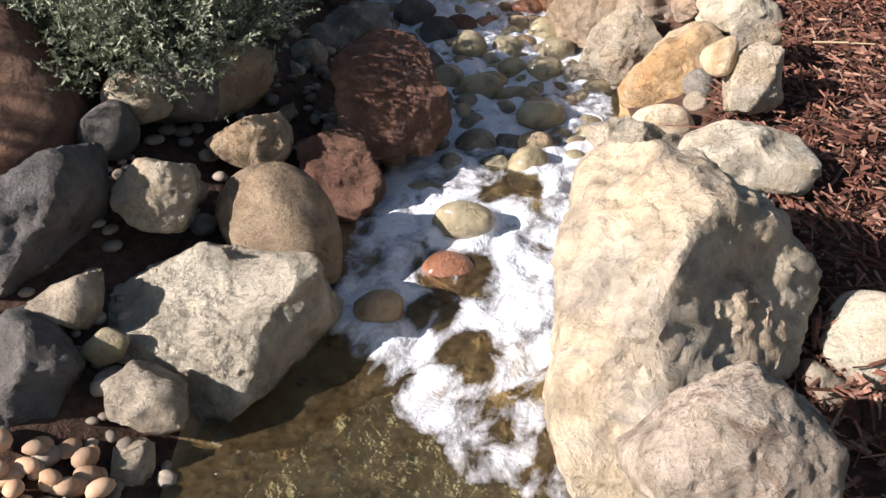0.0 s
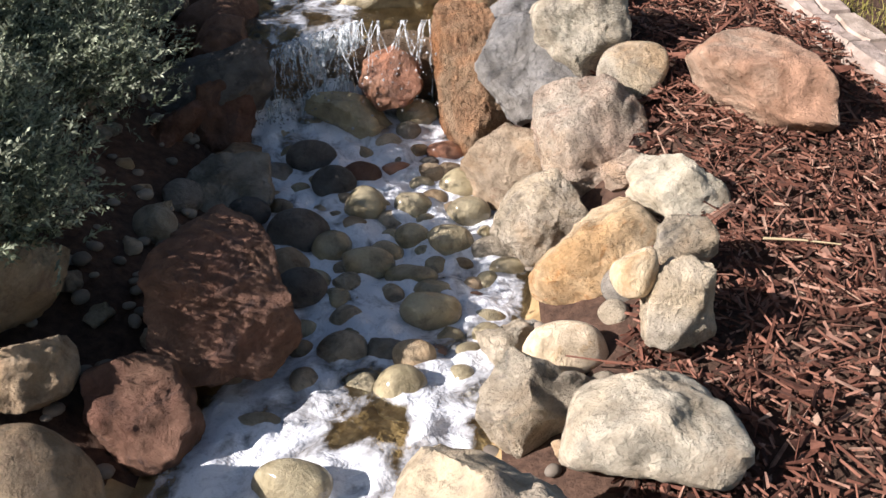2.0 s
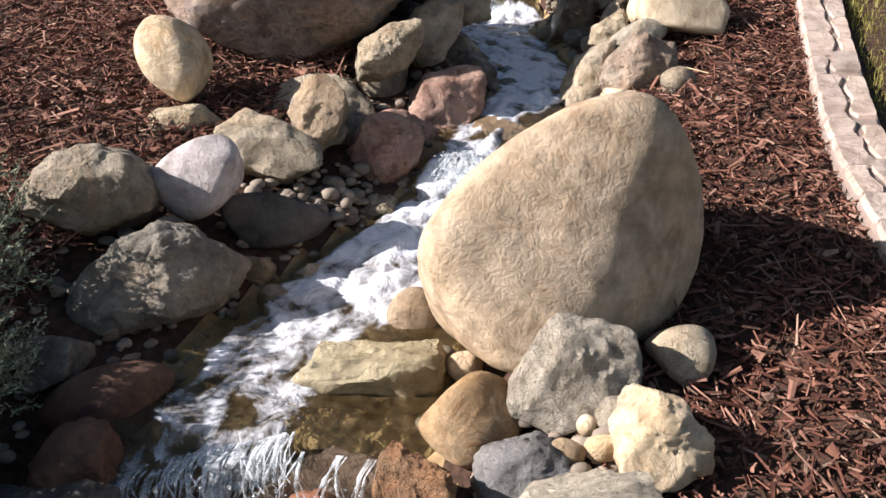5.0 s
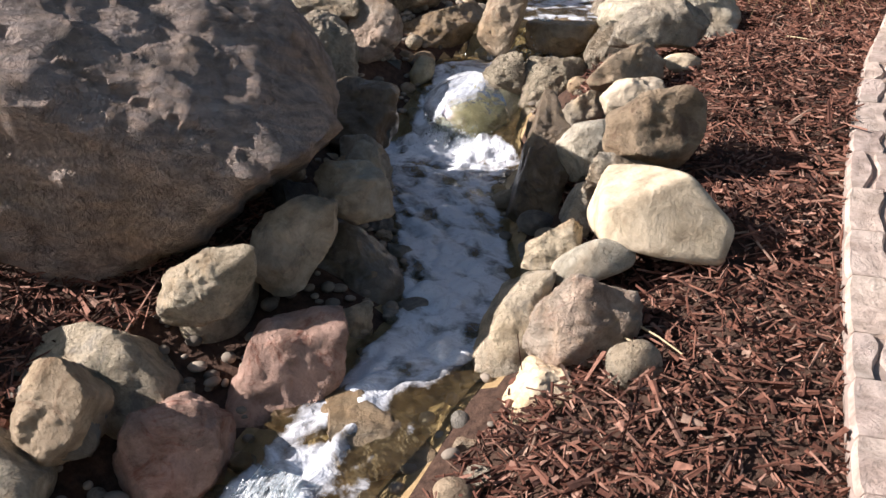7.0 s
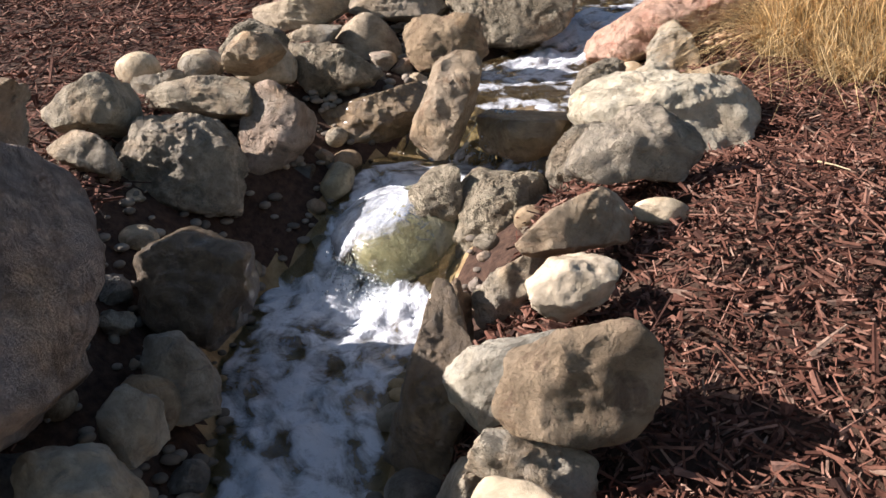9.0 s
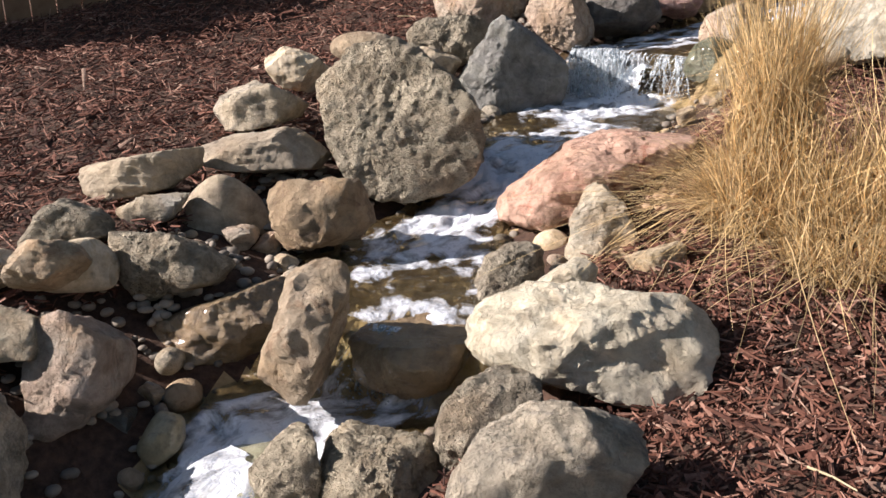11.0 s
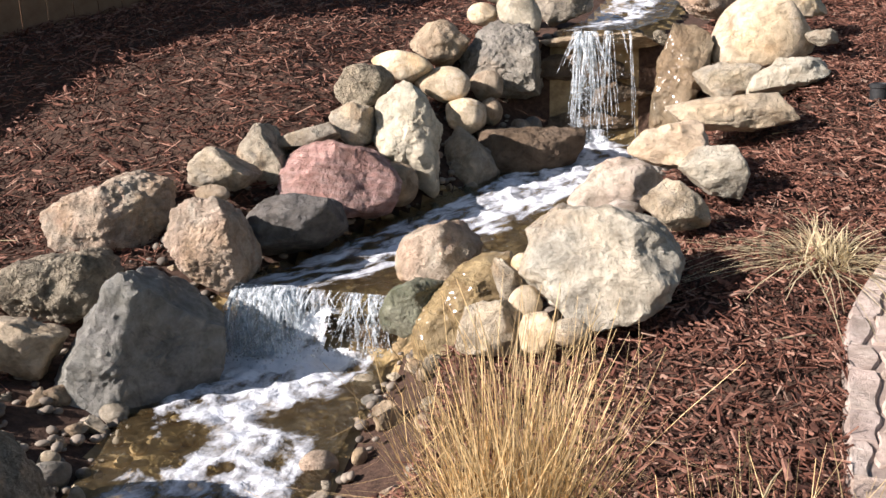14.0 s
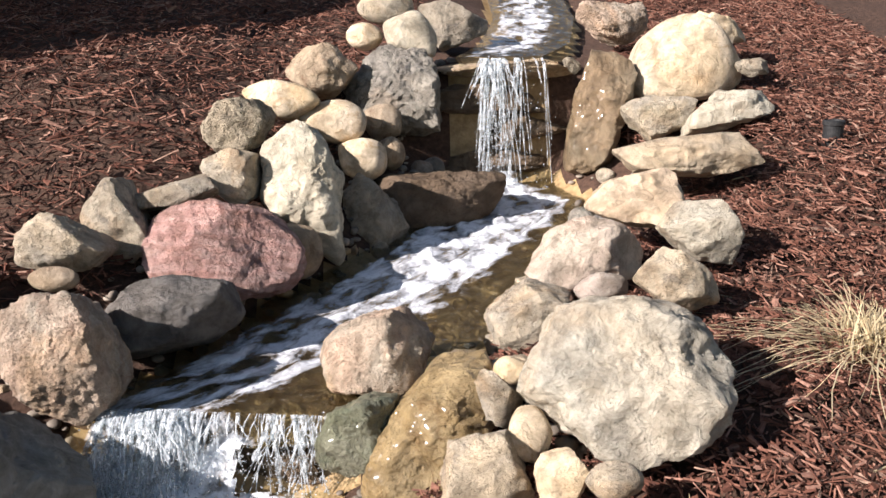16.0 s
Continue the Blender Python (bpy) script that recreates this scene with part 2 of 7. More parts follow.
soil_mat = plain("soil", (0.045, 0.026, 0.018), (0.10, 0.058, 0.040), 45.0, 0.95, relief=1.0)
bed_mat = plain("stream_bed", (0.24, 0.16, 0.075), (0.44, 0.31, 0.16), 22.0, 0.6, relief=0.8)
mulch_mat = bark("bark_mulch", (0.125, 0.050, 0.033), (0.215, 0.098, 0.066), 60.0, 0.85, 0.4, 0.3)
straw_mat = plain("dry_grass", (0.50, 0.35, 0.16), (0.66, 0.51, 0.30), 20.0, 0.6, 0.75, 0.0, 0.35)
pale_straw_mat = plain("pale_dry_grass", (0.58, 0.47, 0.28), (0.66, 0.56, 0.37), 20.0, 0.6, 0.35, 0.0, 0.3)
lawn_mat = plain("lawn_grass", (0.22, 0.20, 0.05), (0.34, 0.30, 0.10), 14.0, 0.7, 0.4, 0.0, 0.3)
needle_mat = plain("juniper_needles", (0.13, 0.16, 0.10), (0.34, 0.37, 0.28), 16.0, 0.6, 0.7, 0.0, 0.25)
twig_mat = plain("twig_bark", (0.12, 0.085, 0.06), (0.20, 0.15, 0.11), 40.0, 0.9)
pebble_mat = plain("pebbles", (0.19, 0.16, 0.13), (0.27, 0.23, 0.185), 35.0, 0.8, 0.42, 0.2)
warm_pebble_mat = plain("warm_pebbles", (0.42, 0.25, 0.14), (0.46, 0.33, 0.23), 35.0, 0.7, 0.4, 0.2)
kerb_mat = stone("kerb_concrete", (0.50, 0.39, 0.33), (0.54, 0.45, 0.38), (0.38, 0.30, 0.25), 0.5, grain=0.6)
joint_mat = plain("kerb_joint", (0.24, 0.18, 0.15), (0.30, 0.24, 0.20), 60.0, 0.9)
fence_mat = plain("fence_wood", (0.16, 0.085, 0.047), (0.22, 0.13, 0.075), 12.0, 0.75, 0.0, 0.3)
black_mat = plain("black_plastic", (0.018, 0.018, 0.019), (0.03, 0.03, 0.03), 40.0, 0.5)


def water_material():
    m, nt, bsdf = material("running_water")
    co = nt.nodes.new("ShaderNodeTexCoord").outputs["Object"]
    at = nt.nodes.new("ShaderNodeAttribute")
    at.attribute_name = "foam"
    st = nt.nodes.new("ShaderNodeAttribute")
    st.attribute_name = "flow"
    n1 = noise_tex(nt, st.outputs["Vector"], 9.0, 5, 0.6, 0.5)
    n2 = noise_tex(nt, co, 55.0, 5, 0.7, 0.3)
    n3 = noise_tex(nt, co, 16.0, 4, 0.6, 0.4)
    add = nt.nodes.new("ShaderNodeMath")
    add.operation = "MULTIPLY_ADD"
    nt.links.new(n2, add.inputs[0])
    add.inputs[1].default_value = 0.10
    nt.links.new(n1, add.inputs[2])
    sub = nt.nodes.new("ShaderNodeMath")
    sub.operation = "ADD"
    nt.links.new(add.outputs[0], sub.inputs[0])
    nt.links.new(at.outputs["Fac"], sub.inputs[1])
    mask = ramp(nt, sub.outputs[0], (0.46, (0.0, 0.0, 0.0)), (0.67, (0.95, 0.95, 0.95)))
    nt.links.new(ramp(nt, n2, (0.30, (0.52, 0.54, 0.58)), (0.48, (0.74, 0.76, 0.80))), bsdf.inputs["Base Color"])
    bsdf.inputs["Roughness"].default_value = 0.5
    bsdf.inputs["Subsurface Weight"].default_value = 0.0
    clear = node(nt, "BsdfTransparent", Color=(0.86, 0.88, 0.80, 1))
    gloss = node(nt, "BsdfGlossy", Roughness=0.06)
    fres = node(nt, "Fresnel", IOR=1.33)
    wet = node(nt, "MixShader")
    nt.links.new(fres.outputs[0], wet.inputs[0])
    # brown diffuse added to brighten the bed where the foam shadows it
    bed_lift = node(nt, "BsdfDiffuse")
    nt.links.new(ramp(nt, n3, (0.35, (0.24, 0.15, 0.06)), (0.65, (0.46, 0.33, 0.16))), bed_lift.inputs["Color"])
    lifted_clear = node(nt, "MixShader")
    nt.links.new(ramp(nt, n2, (0.35, (0.04, 0.04, 0.04)), (0.65, (0.18, 0.18, 0.18))), lifted_clear.inputs[0])
    nt.links.new(clear.outputs[0], lifted_clear.inputs[1])
    nt.links.new(bed_lift.outputs[0], lifted_clear.inputs[2])
    nt.links.new(lifted_clear.outputs[0], wet.inputs[1])
    nt.links.new(gloss.outputs[0], wet.inputs[2])
    mx = node(nt, "MixShader")
    nt.links.new(mask, mx.inputs[0])
    nt.links.new(wet.outputs[0], mx.inputs[1])
    nt.links.new(bsdf.outputs[0], mx.inputs[2])
    nt.links.new(mx.outputs[0], nt.nodes["Material Output"].inputs[0])
    b = node(nt, "Bump", Strength=0.35, Distance=0.02)
    nt.links.new(sub.outputs[0], b.inputs["Height"])
    b2 = node(nt, "Bump", Strength=0.45, Distance=0.04)
    nt.links.new(n3, b2.inputs["Height"])
    nt.links.new(b.outputs[0], b2.inputs["Normal"])
    for s in (bsdf, gloss, fres):
        nt.links.new(b2.outputs[0], s.inputs["Normal"])
    return m


water_mat = water_material()


def falling_material():
    m, nt, bsdf = material("falling_water")
    co = nt.nodes.new("ShaderNodeTexCoord").outputs["Object"]
    n = noise_tex(nt, co, 45.0, 5, 0.7)
    bsdf.inputs["Base Color"].default_value = (0.86, 0.89, 0.92, 1)
    bsdf.inputs["Roughness"].default_value = 0.25
    clear = node(nt, "BsdfTransparent", Color=(0.93, 0.95, 0.95, 1))
    mx = node(nt, "MixShader")
    nt.links.new(ramp(nt, n, (0.38, (0.06, 0.06, 0.06)), (0.66, (0.62, 0.62, 0.62))), mx.inputs[0])
    nt.links.new(clear.outputs[0], mx.inputs[1])
    nt.links.new(bsdf.outputs[0], mx.inputs[2])
    nt.links.new(mx.outputs[0], nt.nodes["Material Output"].inputs[0])
    return m


falling_mat = falling_material()


# ---- helpers of this scene ----
def mesh_object(name, verts, faces, mat, parent=None, smooth=True, label="", mats=(), index=None):
    me = bpy.data.meshes.new(name)
    me.from_pydata([tuple(v) for v in verts], [], [tuple(f) for f in faces])
    me.materials.append(mat)
    for extra in mats:
        me.materials.append(extra)
    if index is not None:
        me.polygons.foreach_set("material_index", index)
    if smooth:
        me.polygons.foreach_set("use_smooth", [True] * len(me.polygons))
    me.update()
    ob = new(name, me)
    if parent:
        ob.parent = parent
    if label:
        ob["label"] = label
    return ob


def smoothstep(a, b, x):
    k = np.clip((np.asarray(x, float) - a) / (b - a), 0, 1)
    return k * k * (3 - 2 * k)


def wobble(p, seed, scale):
    """Smooth noise of an array of points, from a few turned waves."""
    rng = np.random.RandomState(seed)
    out = np.zeros(len(p))
    for k in range(7):
        d = rng.normal(size=3)
        d /= np.linalg.norm(d)
        f = scale * rng.uniform(0.6, 1.9)
        out += np.sin(p @ d * f + rng.uniform(0, 6.3) + 1.3 * np.sin(p @ np.roll(d, 1) * f * 0.8 + rng.uniform(0, 6.3))) * scale / f
    return out / 4.0


# ---- the lie of the land ----
# the stream, station by station: y, middle, half width, level, foam
STREAM = [
    (-3.0, 0.0, 0.35, -0.35, 0.3), (0.2, 0.0, 0.32, 0.46, 0.40), (0.9, -0.01, 0.30, 0.565, 0.42), (1.40, 0.02, 0.27, 0.585, 0.44),
    (1.54, 0.08, 0.22, 0.63, 0.56), (1.75, 0.11, 0.21, 0.67, 0.57), (2.05, 0.15, 0.21, 0.71, 0.57), (2.3, 0.20, 0.22, 0.72, 0.57),
    (2.6, 0.18, 0.28, 0.755, 0.58), (2.9, 0.13, 0.30, 0.805, 0.59), (3.12, 0.05, 0.26, 0.85, 0.59), (3.27, 0.00, 0.24, 0.90, 0.57),
]
STREAM += [
    (3.33, 0.0, 0.24, 1.08, 0.46), (3.40, 0.0, 0.24, 1.13, 0.42), (3.6, -0.02, 0.24, 1.16, 0.45), (3.9, -0.03, 0.18, 1.20, 0.52),
    (4.15, 0.0, 0.13, 1.24, 0.57), (4.42, 0.03, 0.09, 1.28, 0.58), (4.5, 0.03, 0.08, 1.36, 0.58), (4.75, 0.05, 0.10, 1.42, 0.5),
    (5.1, 0.09, 0.08, 1.46, 0.60), (5.38, -0.01, 0.11, 1.475, 0.60), (5.65, -0.16, 0.13, 1.49, 0.57), (5.95, -0.36, 0.19, 1.51, 0.51), (6.2, -0.46, 0.22, 1.515, 0.49), (6.38, -0.49, 0.23, 1.525, 0.66),
]
STREAM += [
    (6.48, -0.5, 0.16, 1.60, 0.45), (6.6, -0.52, 0.16, 1.68, 0.5), (6.86, -0.54, 0.22, 1.755, 0.56), (7.02, -0.42, 0.26, 1.77, 0.42),
    (7.08, -0.38, 0.22, 1.91, 0.26), (7.2, -0.42, 0.28, 1.94, 0.42), (7.65, -0.57, 0.22, 1.95, 0.48), (7.9, -0.55, 0.1, 1.98, 0.57),
    (8.3, -0.48, 0.13, 2.1, 0.57), (8.5, -0.42, 0.24, 2.12, 0.46), (9.1, -0.45, 0.28, 2.13, 0.52), (9.36, -0.42, 0.27, 2.14, 0.62), (9.43, -0.38, 0.27, 2.28, 0.46),
]
STREAM += [
    (9.5, -0.34, 0.28, 2.335, 0.42), (9.75, -0.12, 0.36, 2.36, 0.46), (10.05, 0.07, 0.35, 2.40, 0.48), (10.5, 0.38, 0.28, 2.48, 0.5),
    (11.0, 0.63, 0.22, 2.54, 0.52), (11.25, 0.62, 0.15, 2.57, 0.54), (11.31, 0.62, 0.10, 3.04, 0.12), (11.38, 0.62, 0.12, 3.10, 0.36),
    (11.8, 0.8, 0.15, 3.14, 0.5), (12.4, 0.95, 0.15, 3.25, 0.45), (16.0, 1.3, 0.2, 3.9, 0.4),
]
ST = np.array(STREAM)


# where the white water runs in the stream: y, middle and half width in shares of the stream's half width, brown pools
FOAM = np.array([(-3, 0.35, 0.3), (0.9, 0.45, 0.10), (1.3, 0.4, 0.2), (1.45, 0.35, 0.3), (1.6, 0.1, 0.9), (2.3, 0.0, 0.9), (3.2, -0.1, 0.8), (3.35, -0.40, 0.35), (3.7, -0.35, 0.35), (4.0, 0, 0.7), (4.45, -0.1, 0.6), (4.55, -0.25, 0.3), (4.85, -0.15, 0.3), (5.1, 0, 0.8), (6.4, 0, 0.9), (6.5, -0.2, 0.5), (6.9, -0.1, 0.5), (7.2, 0.1, 0.4), (7.6, 0.15, 0.6), (8.5, 0.1, 0.6), (9.35, -0.1, 0.7), (9.5, -0.5, 0.35), (9.8, -0.35, 0.35), (10.3, -0.1, 0.45), (11.0, 0, 0.7), (11.32, -0.4, 0.35), (12.0, -0.2, 0.5), (16, 0, 0.6)])
POOLS = [(0.09, 1.72, 0.075), (0.06, 1.60, 0.05), (0.12, 1.50, 0.05), (0.20, 2.03, 0.07), (0.19, 2.16, 0.05), (-0.02, 1.22, 0.10), (-0.14, 1.05, 0.16), (0.15, 1.15, 0.05), (-0.40, 7.40, 0.10), (-0.55, 7.25, 0.07), (-0.6, 8.75, 0.12), (-0.2, 8.95, 0.12), (-0.45, 5.72, 0.05), (0.05, 5.75, 0.06)]


def along(y, column):
    return np.interp(y, ST[:, 0], ST[:, column])


def bank(x, y):
    """The height of the mulched slope without the stream."""
    up = 0.40 + 0.236 * np.clip(y, -12, 17) + 0.04 * np.clip(y - 17, 0, 200)
    dip = np.interp(y, (6.0, 7.5, 8.5, 9.2, 10.0, 11.0), (0.0, -0.08, -0.12, -0.18, -0.12, 0.0))
    right = np.interp(y, (1.5, 2.5, 3.5, 5.0, 6.4, 7.0, 9.1, 9.9, 10.6, 11.2, 13.0), (0.0, -0.05, -0.03, -0.02, 0.0, -0.10, -0.15, -0.18, -0.11, -0.10, -0.05))
    left = np.interp(y, (6.5, 7.5, 9.3, 9.8, 10.2, 10.6, 11.0), (0.0, -0.05, -0.13, -0.18, -0.12, -0.05, -0.02))
    side = smoothstep(-0.3, -1.0, x)
    return up + right * (1 - side) + (0.06 + dip + left) * side


def land(x, y):
    x, y = np.asarray(x, float), np.asarray(y, float)
    side = x - along(y, 1)
    off = np.abs(side) - along(y, 2)
    wide = np.where(side > 0, np.interp(y, (3, 5.5, 7, 9, 10.5, 12), (0.42, 0.55, 0.9, 1.15, 0.95, 0.7)), np.interp(y, (4, 6, 7.5, 9, 10.5, 12), (0.5, 0.6, 0.85, 0.95, 0.85, 0.6)))
    bed = np.minimum(along(y - 0.06, 3), along(y, 3)) - 0.05
    k = np.clip(off / wide, 0, 1)
    k = k * (1.6 - 0.6 * k)
    low = np.minimum(bank(x, y), along(y, 3) + 0.55)
    return bed * (1 - k) + low * k


def build_ground():
    xs = np.concatenate([np.linspace(-60, -4, 15), np.linspace(-3.6, 3.6, 181), np.linspace(4, 60, 15)])
    ys = np.concatenate([np.linspace(-60, -2, 15), np.linspace(-1.6, 14, 391), np.linspace(15, 90, 20)])
    X, Y = np.meshgrid(xs, ys)
    Z = land(X.ravel(), Y.ravel())
    p = np.c_[X.ravel(), Y.ravel(), Z]
    p[:, 2] += 0.012 * wobble(p, 5, 14.0) * (np.abs(X.ravel()) < 3.7)
    nx, ny = len(xs), len(ys)
    a = (np.arange(ny - 1)[:, None] * nx + np.arange(nx - 1)[None]).ravel()
    faces = np.c_[a, a + 1, a + nx + 1, a + nx]
    mid = p[faces].mean(1)
    wetbed = (np.abs(mid[:, 0] - along(mid[:, 1], 1)) < along(mid[:, 1], 2) + 0.10) & (mid[:, 1] > -3)
    ob = mesh_object("ground", p, faces, soil_mat, mats=[bed_mat], index=wetbed.astype(int))
    tagged(ob, "sloping garden soil with a stony stream bed", "ground", kind="structure")


def build_water():
    rows, cols = [], 57
    ys = []
    for (y0, _, _, z0, _), (y1, _, _, z1, _) in zip(STREAM, STREAM[1:]):
        n = max(2, int(math.hypot(y1 - y0, z1 - z0) / 0.012))
        ys += [y0 + (y1 - y0) * k / n for k in range(n)]
    verts, foam, flow, run, last = [], [], [], 0.0, None
    for y in ys:
        xc, hw, z, f = (float(along(y, c)) for c in (1, 2, 3, 4))
        if last:
            run += math.dist((y, z), last)
        last = (y, z)
        skew = float(np.interp(y, (3.05, 3.22, 3.45, 4.0, 9.1, 9.3, 9.55, 9.8), (0, 0.13, 0.13, 0, 0, -0.03, -0.03, 0)))
        for c in range(cols):
            u = 2 * c / (cols - 1) - 1
            verts.append((xc + u * (hw + 0.07), y + u * skew, z))
            u0, fw = float(np.interp(y, FOAM[:, 0], FOAM[:, 1])), float(np.interp(y, FOAM[:, 0], FOAM[:, 2]))
            pool = sum(0.28 * float(smoothstep(1.5, 0.6, math.hypot(verts[-1][0] - a, y - b) / r)) for a, b, r in POOLS if abs(y - b) < 0.3)
            foam.append(f - 0.5 + 0.07 * (1 - abs(u)) - 0.25 * smoothstep(0.75, 1.0, abs(u)) - 0.24 * smoothstep(fw, fw + 0.35, abs(u - u0)) - pool)
            flow.append((u * hw * 1.7, run * 0.95, 0))
    p = np.array(verts)
    puff = np.array([noise.voronoi(Vector((q[0] * 19, q[1] * 15, q[2] * 15)) + noise.noise_vector(Vector(q) * 9) * 0.6)[0][0] for q in p])
    lift = 0.014 * wobble(p, 3, 24.0) + 0.008 * wobble(p, 4, 60.0) + 0.040 * (0.35 - np.minimum(puff, 0.9) ** 2)
    foam = np.array(foam) + 0.14 * (0.3 - np.minimum(puff, 0.9) ** 2)
    p[:, 2] += lift * np.clip(np.array(foam) * 3 + 0.3, 0.15, 1)
    p[:, 1] -= 0.5 * lift
    n = len(ys)
    a = (np.arange(n - 1)[:, None] * cols + np.arange(cols - 1)[None]).ravel()
    quads = np.c_[a, a + 1, a + cols + 1, a + cols]
    mid = p[quads].mean(1)
    free = (mid[:, 1] > 11.2) & (mid[:, 2] > 2.62) & (mid[:, 2] < 3.03)
    free |= (mid[:, 1] > 9.3) & (mid[:, 1] < 9.55) & (mid[:, 2] > 2.17) & (mid[:, 2] < 2.27) & (mid[:, 0] > -0.30)
    free |= (mid[:, 1] > 3.2) & (mid[:, 1] < 3.5) & (mid[:, 2] > 0.93) & (mid[:, 2] < 1.07) & (mid[:, 0] > 0.05)
    ob = mesh_object("water", p, quads[~free], water_mat)
    fa = ob.data.attributes.new("foam", "FLOAT", "POINT")
    fa.data.foreach_set("value", foam)
    fl = ob.data.attributes.new("flow", "FLOAT_VECTOR", "POINT")
    fl.data.foreach_set("vector", np.array(flow, float).ravel())
    tagged(ob, "clear running stream with white foam between the rocks", "water", kind="structure")


build_ground()
build_water()


# ---- rocks ----
def sphere_points(level):
    bm = bmesh.new()
    bmesh.ops.create_icosphere(bm, subdivisions=level, radius=1.0)
    v = np.array([x.co[:] for x in bm.verts])
    f = [[w.index for w in x.verts] for x in bm.faces]
    bm.free()
    return v / np.linalg.norm(v, axis=1)[:, None], f


PLACED = []
SPHERES = {k: sphere_points(k) for k in (2, 3, 4, 5, 6)}


def stone_shape(shape, size, seed, cuts=(), taper=0.0):
    """A stone about its middle: broken flat faces, rounded or rough, with uneven skin."""
    rng = np.random.RandomState(seed * 7 + 1)
    big = max(size)
    v, f = SPHERES[6 if big > 0.33 else 5 if big > 0.15 else 4 if big > 0.05 else 3]
    p = v.copy()
    own = [(Vector(c[:3]).normalized(), c[3], 0.6 if shape == "r" else 1.0) for c in cuts]
    if shape in "asl":
        p = np.sign(p) * np.abs(p) ** 0.8
        p /= np.linalg.norm(p, axis=1).mean()
        planes = []
        for k in range(10 if cuts else 17):
            n = rng.normal(size=3)
            planes.append((n / np.linalg.norm(n), rng.uniform(0.42, 0.80) + (0.15 if cuts else 0), 1.0))
        if shape == "s":
            planes.append((np.array((rng.normal(0, 0.08), rng.normal(0, 0.08), 1.0)), 0.42, 1.0))
        rough = (0.074, 0.030, 0.016)
    elif shape == "p":
        planes = []
        for k in range(9):
            n = rng.normal(size=3)
            planes.append((n / np.linalg.norm(n), rng.uniform(0.66, 0.9), 0.85))
        rough = (0.042, 0.042, 0.026)
    else:
        planes = []
        for k in range(5):
            n = rng.normal(size=3)
            planes.append((n / np.linalg.norm(n), rng.uniform(0.70, 0.9), 0.6))
        rough = (0.06, 0.010, 0.003)
    for n, d, hard in planes + own:
        n = np.array(n)
        p -= np.outer(np.maximum(p @ n - d, 0) * hard, n)
    if taper:
        p[:, 0] *= 1 - taper * p[:, 2]
        p[:, 1] *= 1 - taper * p[:, 2]
    if shape == "r":
        p += v * (rough[0] * wobble(v, seed, 2.4) + rough[1] * wobble(v, seed + 50, 14.0))[:, None]
    else:
        away = Vector((seed * 3.7 % 41, seed * 1.3 % 17, seed * 0.7 % 13))
        k = 2.0 if shape == "p" else 1.5
        skin = np.array([noise.fractal(Vector(x) * k + away, 0.65, 2.1, 7) for x in p])
        p += v * (rough[0] * 1.6 * skin)[:, None]
        if shape == "p":
            p += v * np.array([(0.022 if big > 0.28 else 0.045) * noise.fractal(Vector(x) * (13 if big > 0.28 else 7) + away, 0.8, 2.1, 3) for x in p])[:, None]
        elif shape == "a" and big > 0.06:
            gap = np.empty(len(p))
            for i, q in enumerate(p):
                w = Vector(q)
                near = noise.voronoi(w * 1.7 + away + noise.noise_vector(w * 2.0 + away) * 0.5)[0]
                gap[i] = min(near[1] - near[0], 0.22)
            p += v * (0.08 * (gap - 0.16))[:, None]
        elif shape == "l":
            layer = p[:, 2] * 6.5 + 0.5 * p[:, 0] + 0.35 * wobble(p, seed, 3.0)
            step = layer - np.floor(layer)
            p += v * (0.026 * step * (step < 0.88) + 0.004 * np.sin(layer * 9))[:, None]
    lo, hi = p.min(0), p.max(0)
    p = (p - (lo + hi) / 2) / ((hi - lo) / 2)
    return p * np.array(size), f


def rock(name, shape, mat, place, size, turn, tilt, seed, label, cuts=(), taper=0.0):
    p, f = stone_shape(shape, size, seed, cuts, taper)
    ob = mesh_object(name, p, f, mat)
    if shape != "r":
        ob.data.set_sharp_from_angle(angle=radians(38))
    ob.matrix_world = pose(*place, 0, 0, turn) @ pose(0, 0, 0, 0, tilt, 0)
    PLACED.append((place[0], place[1], 0.85 * max(size[0], size[1])))
    return tagged(ob, label, "rock", "rocks along the stream")


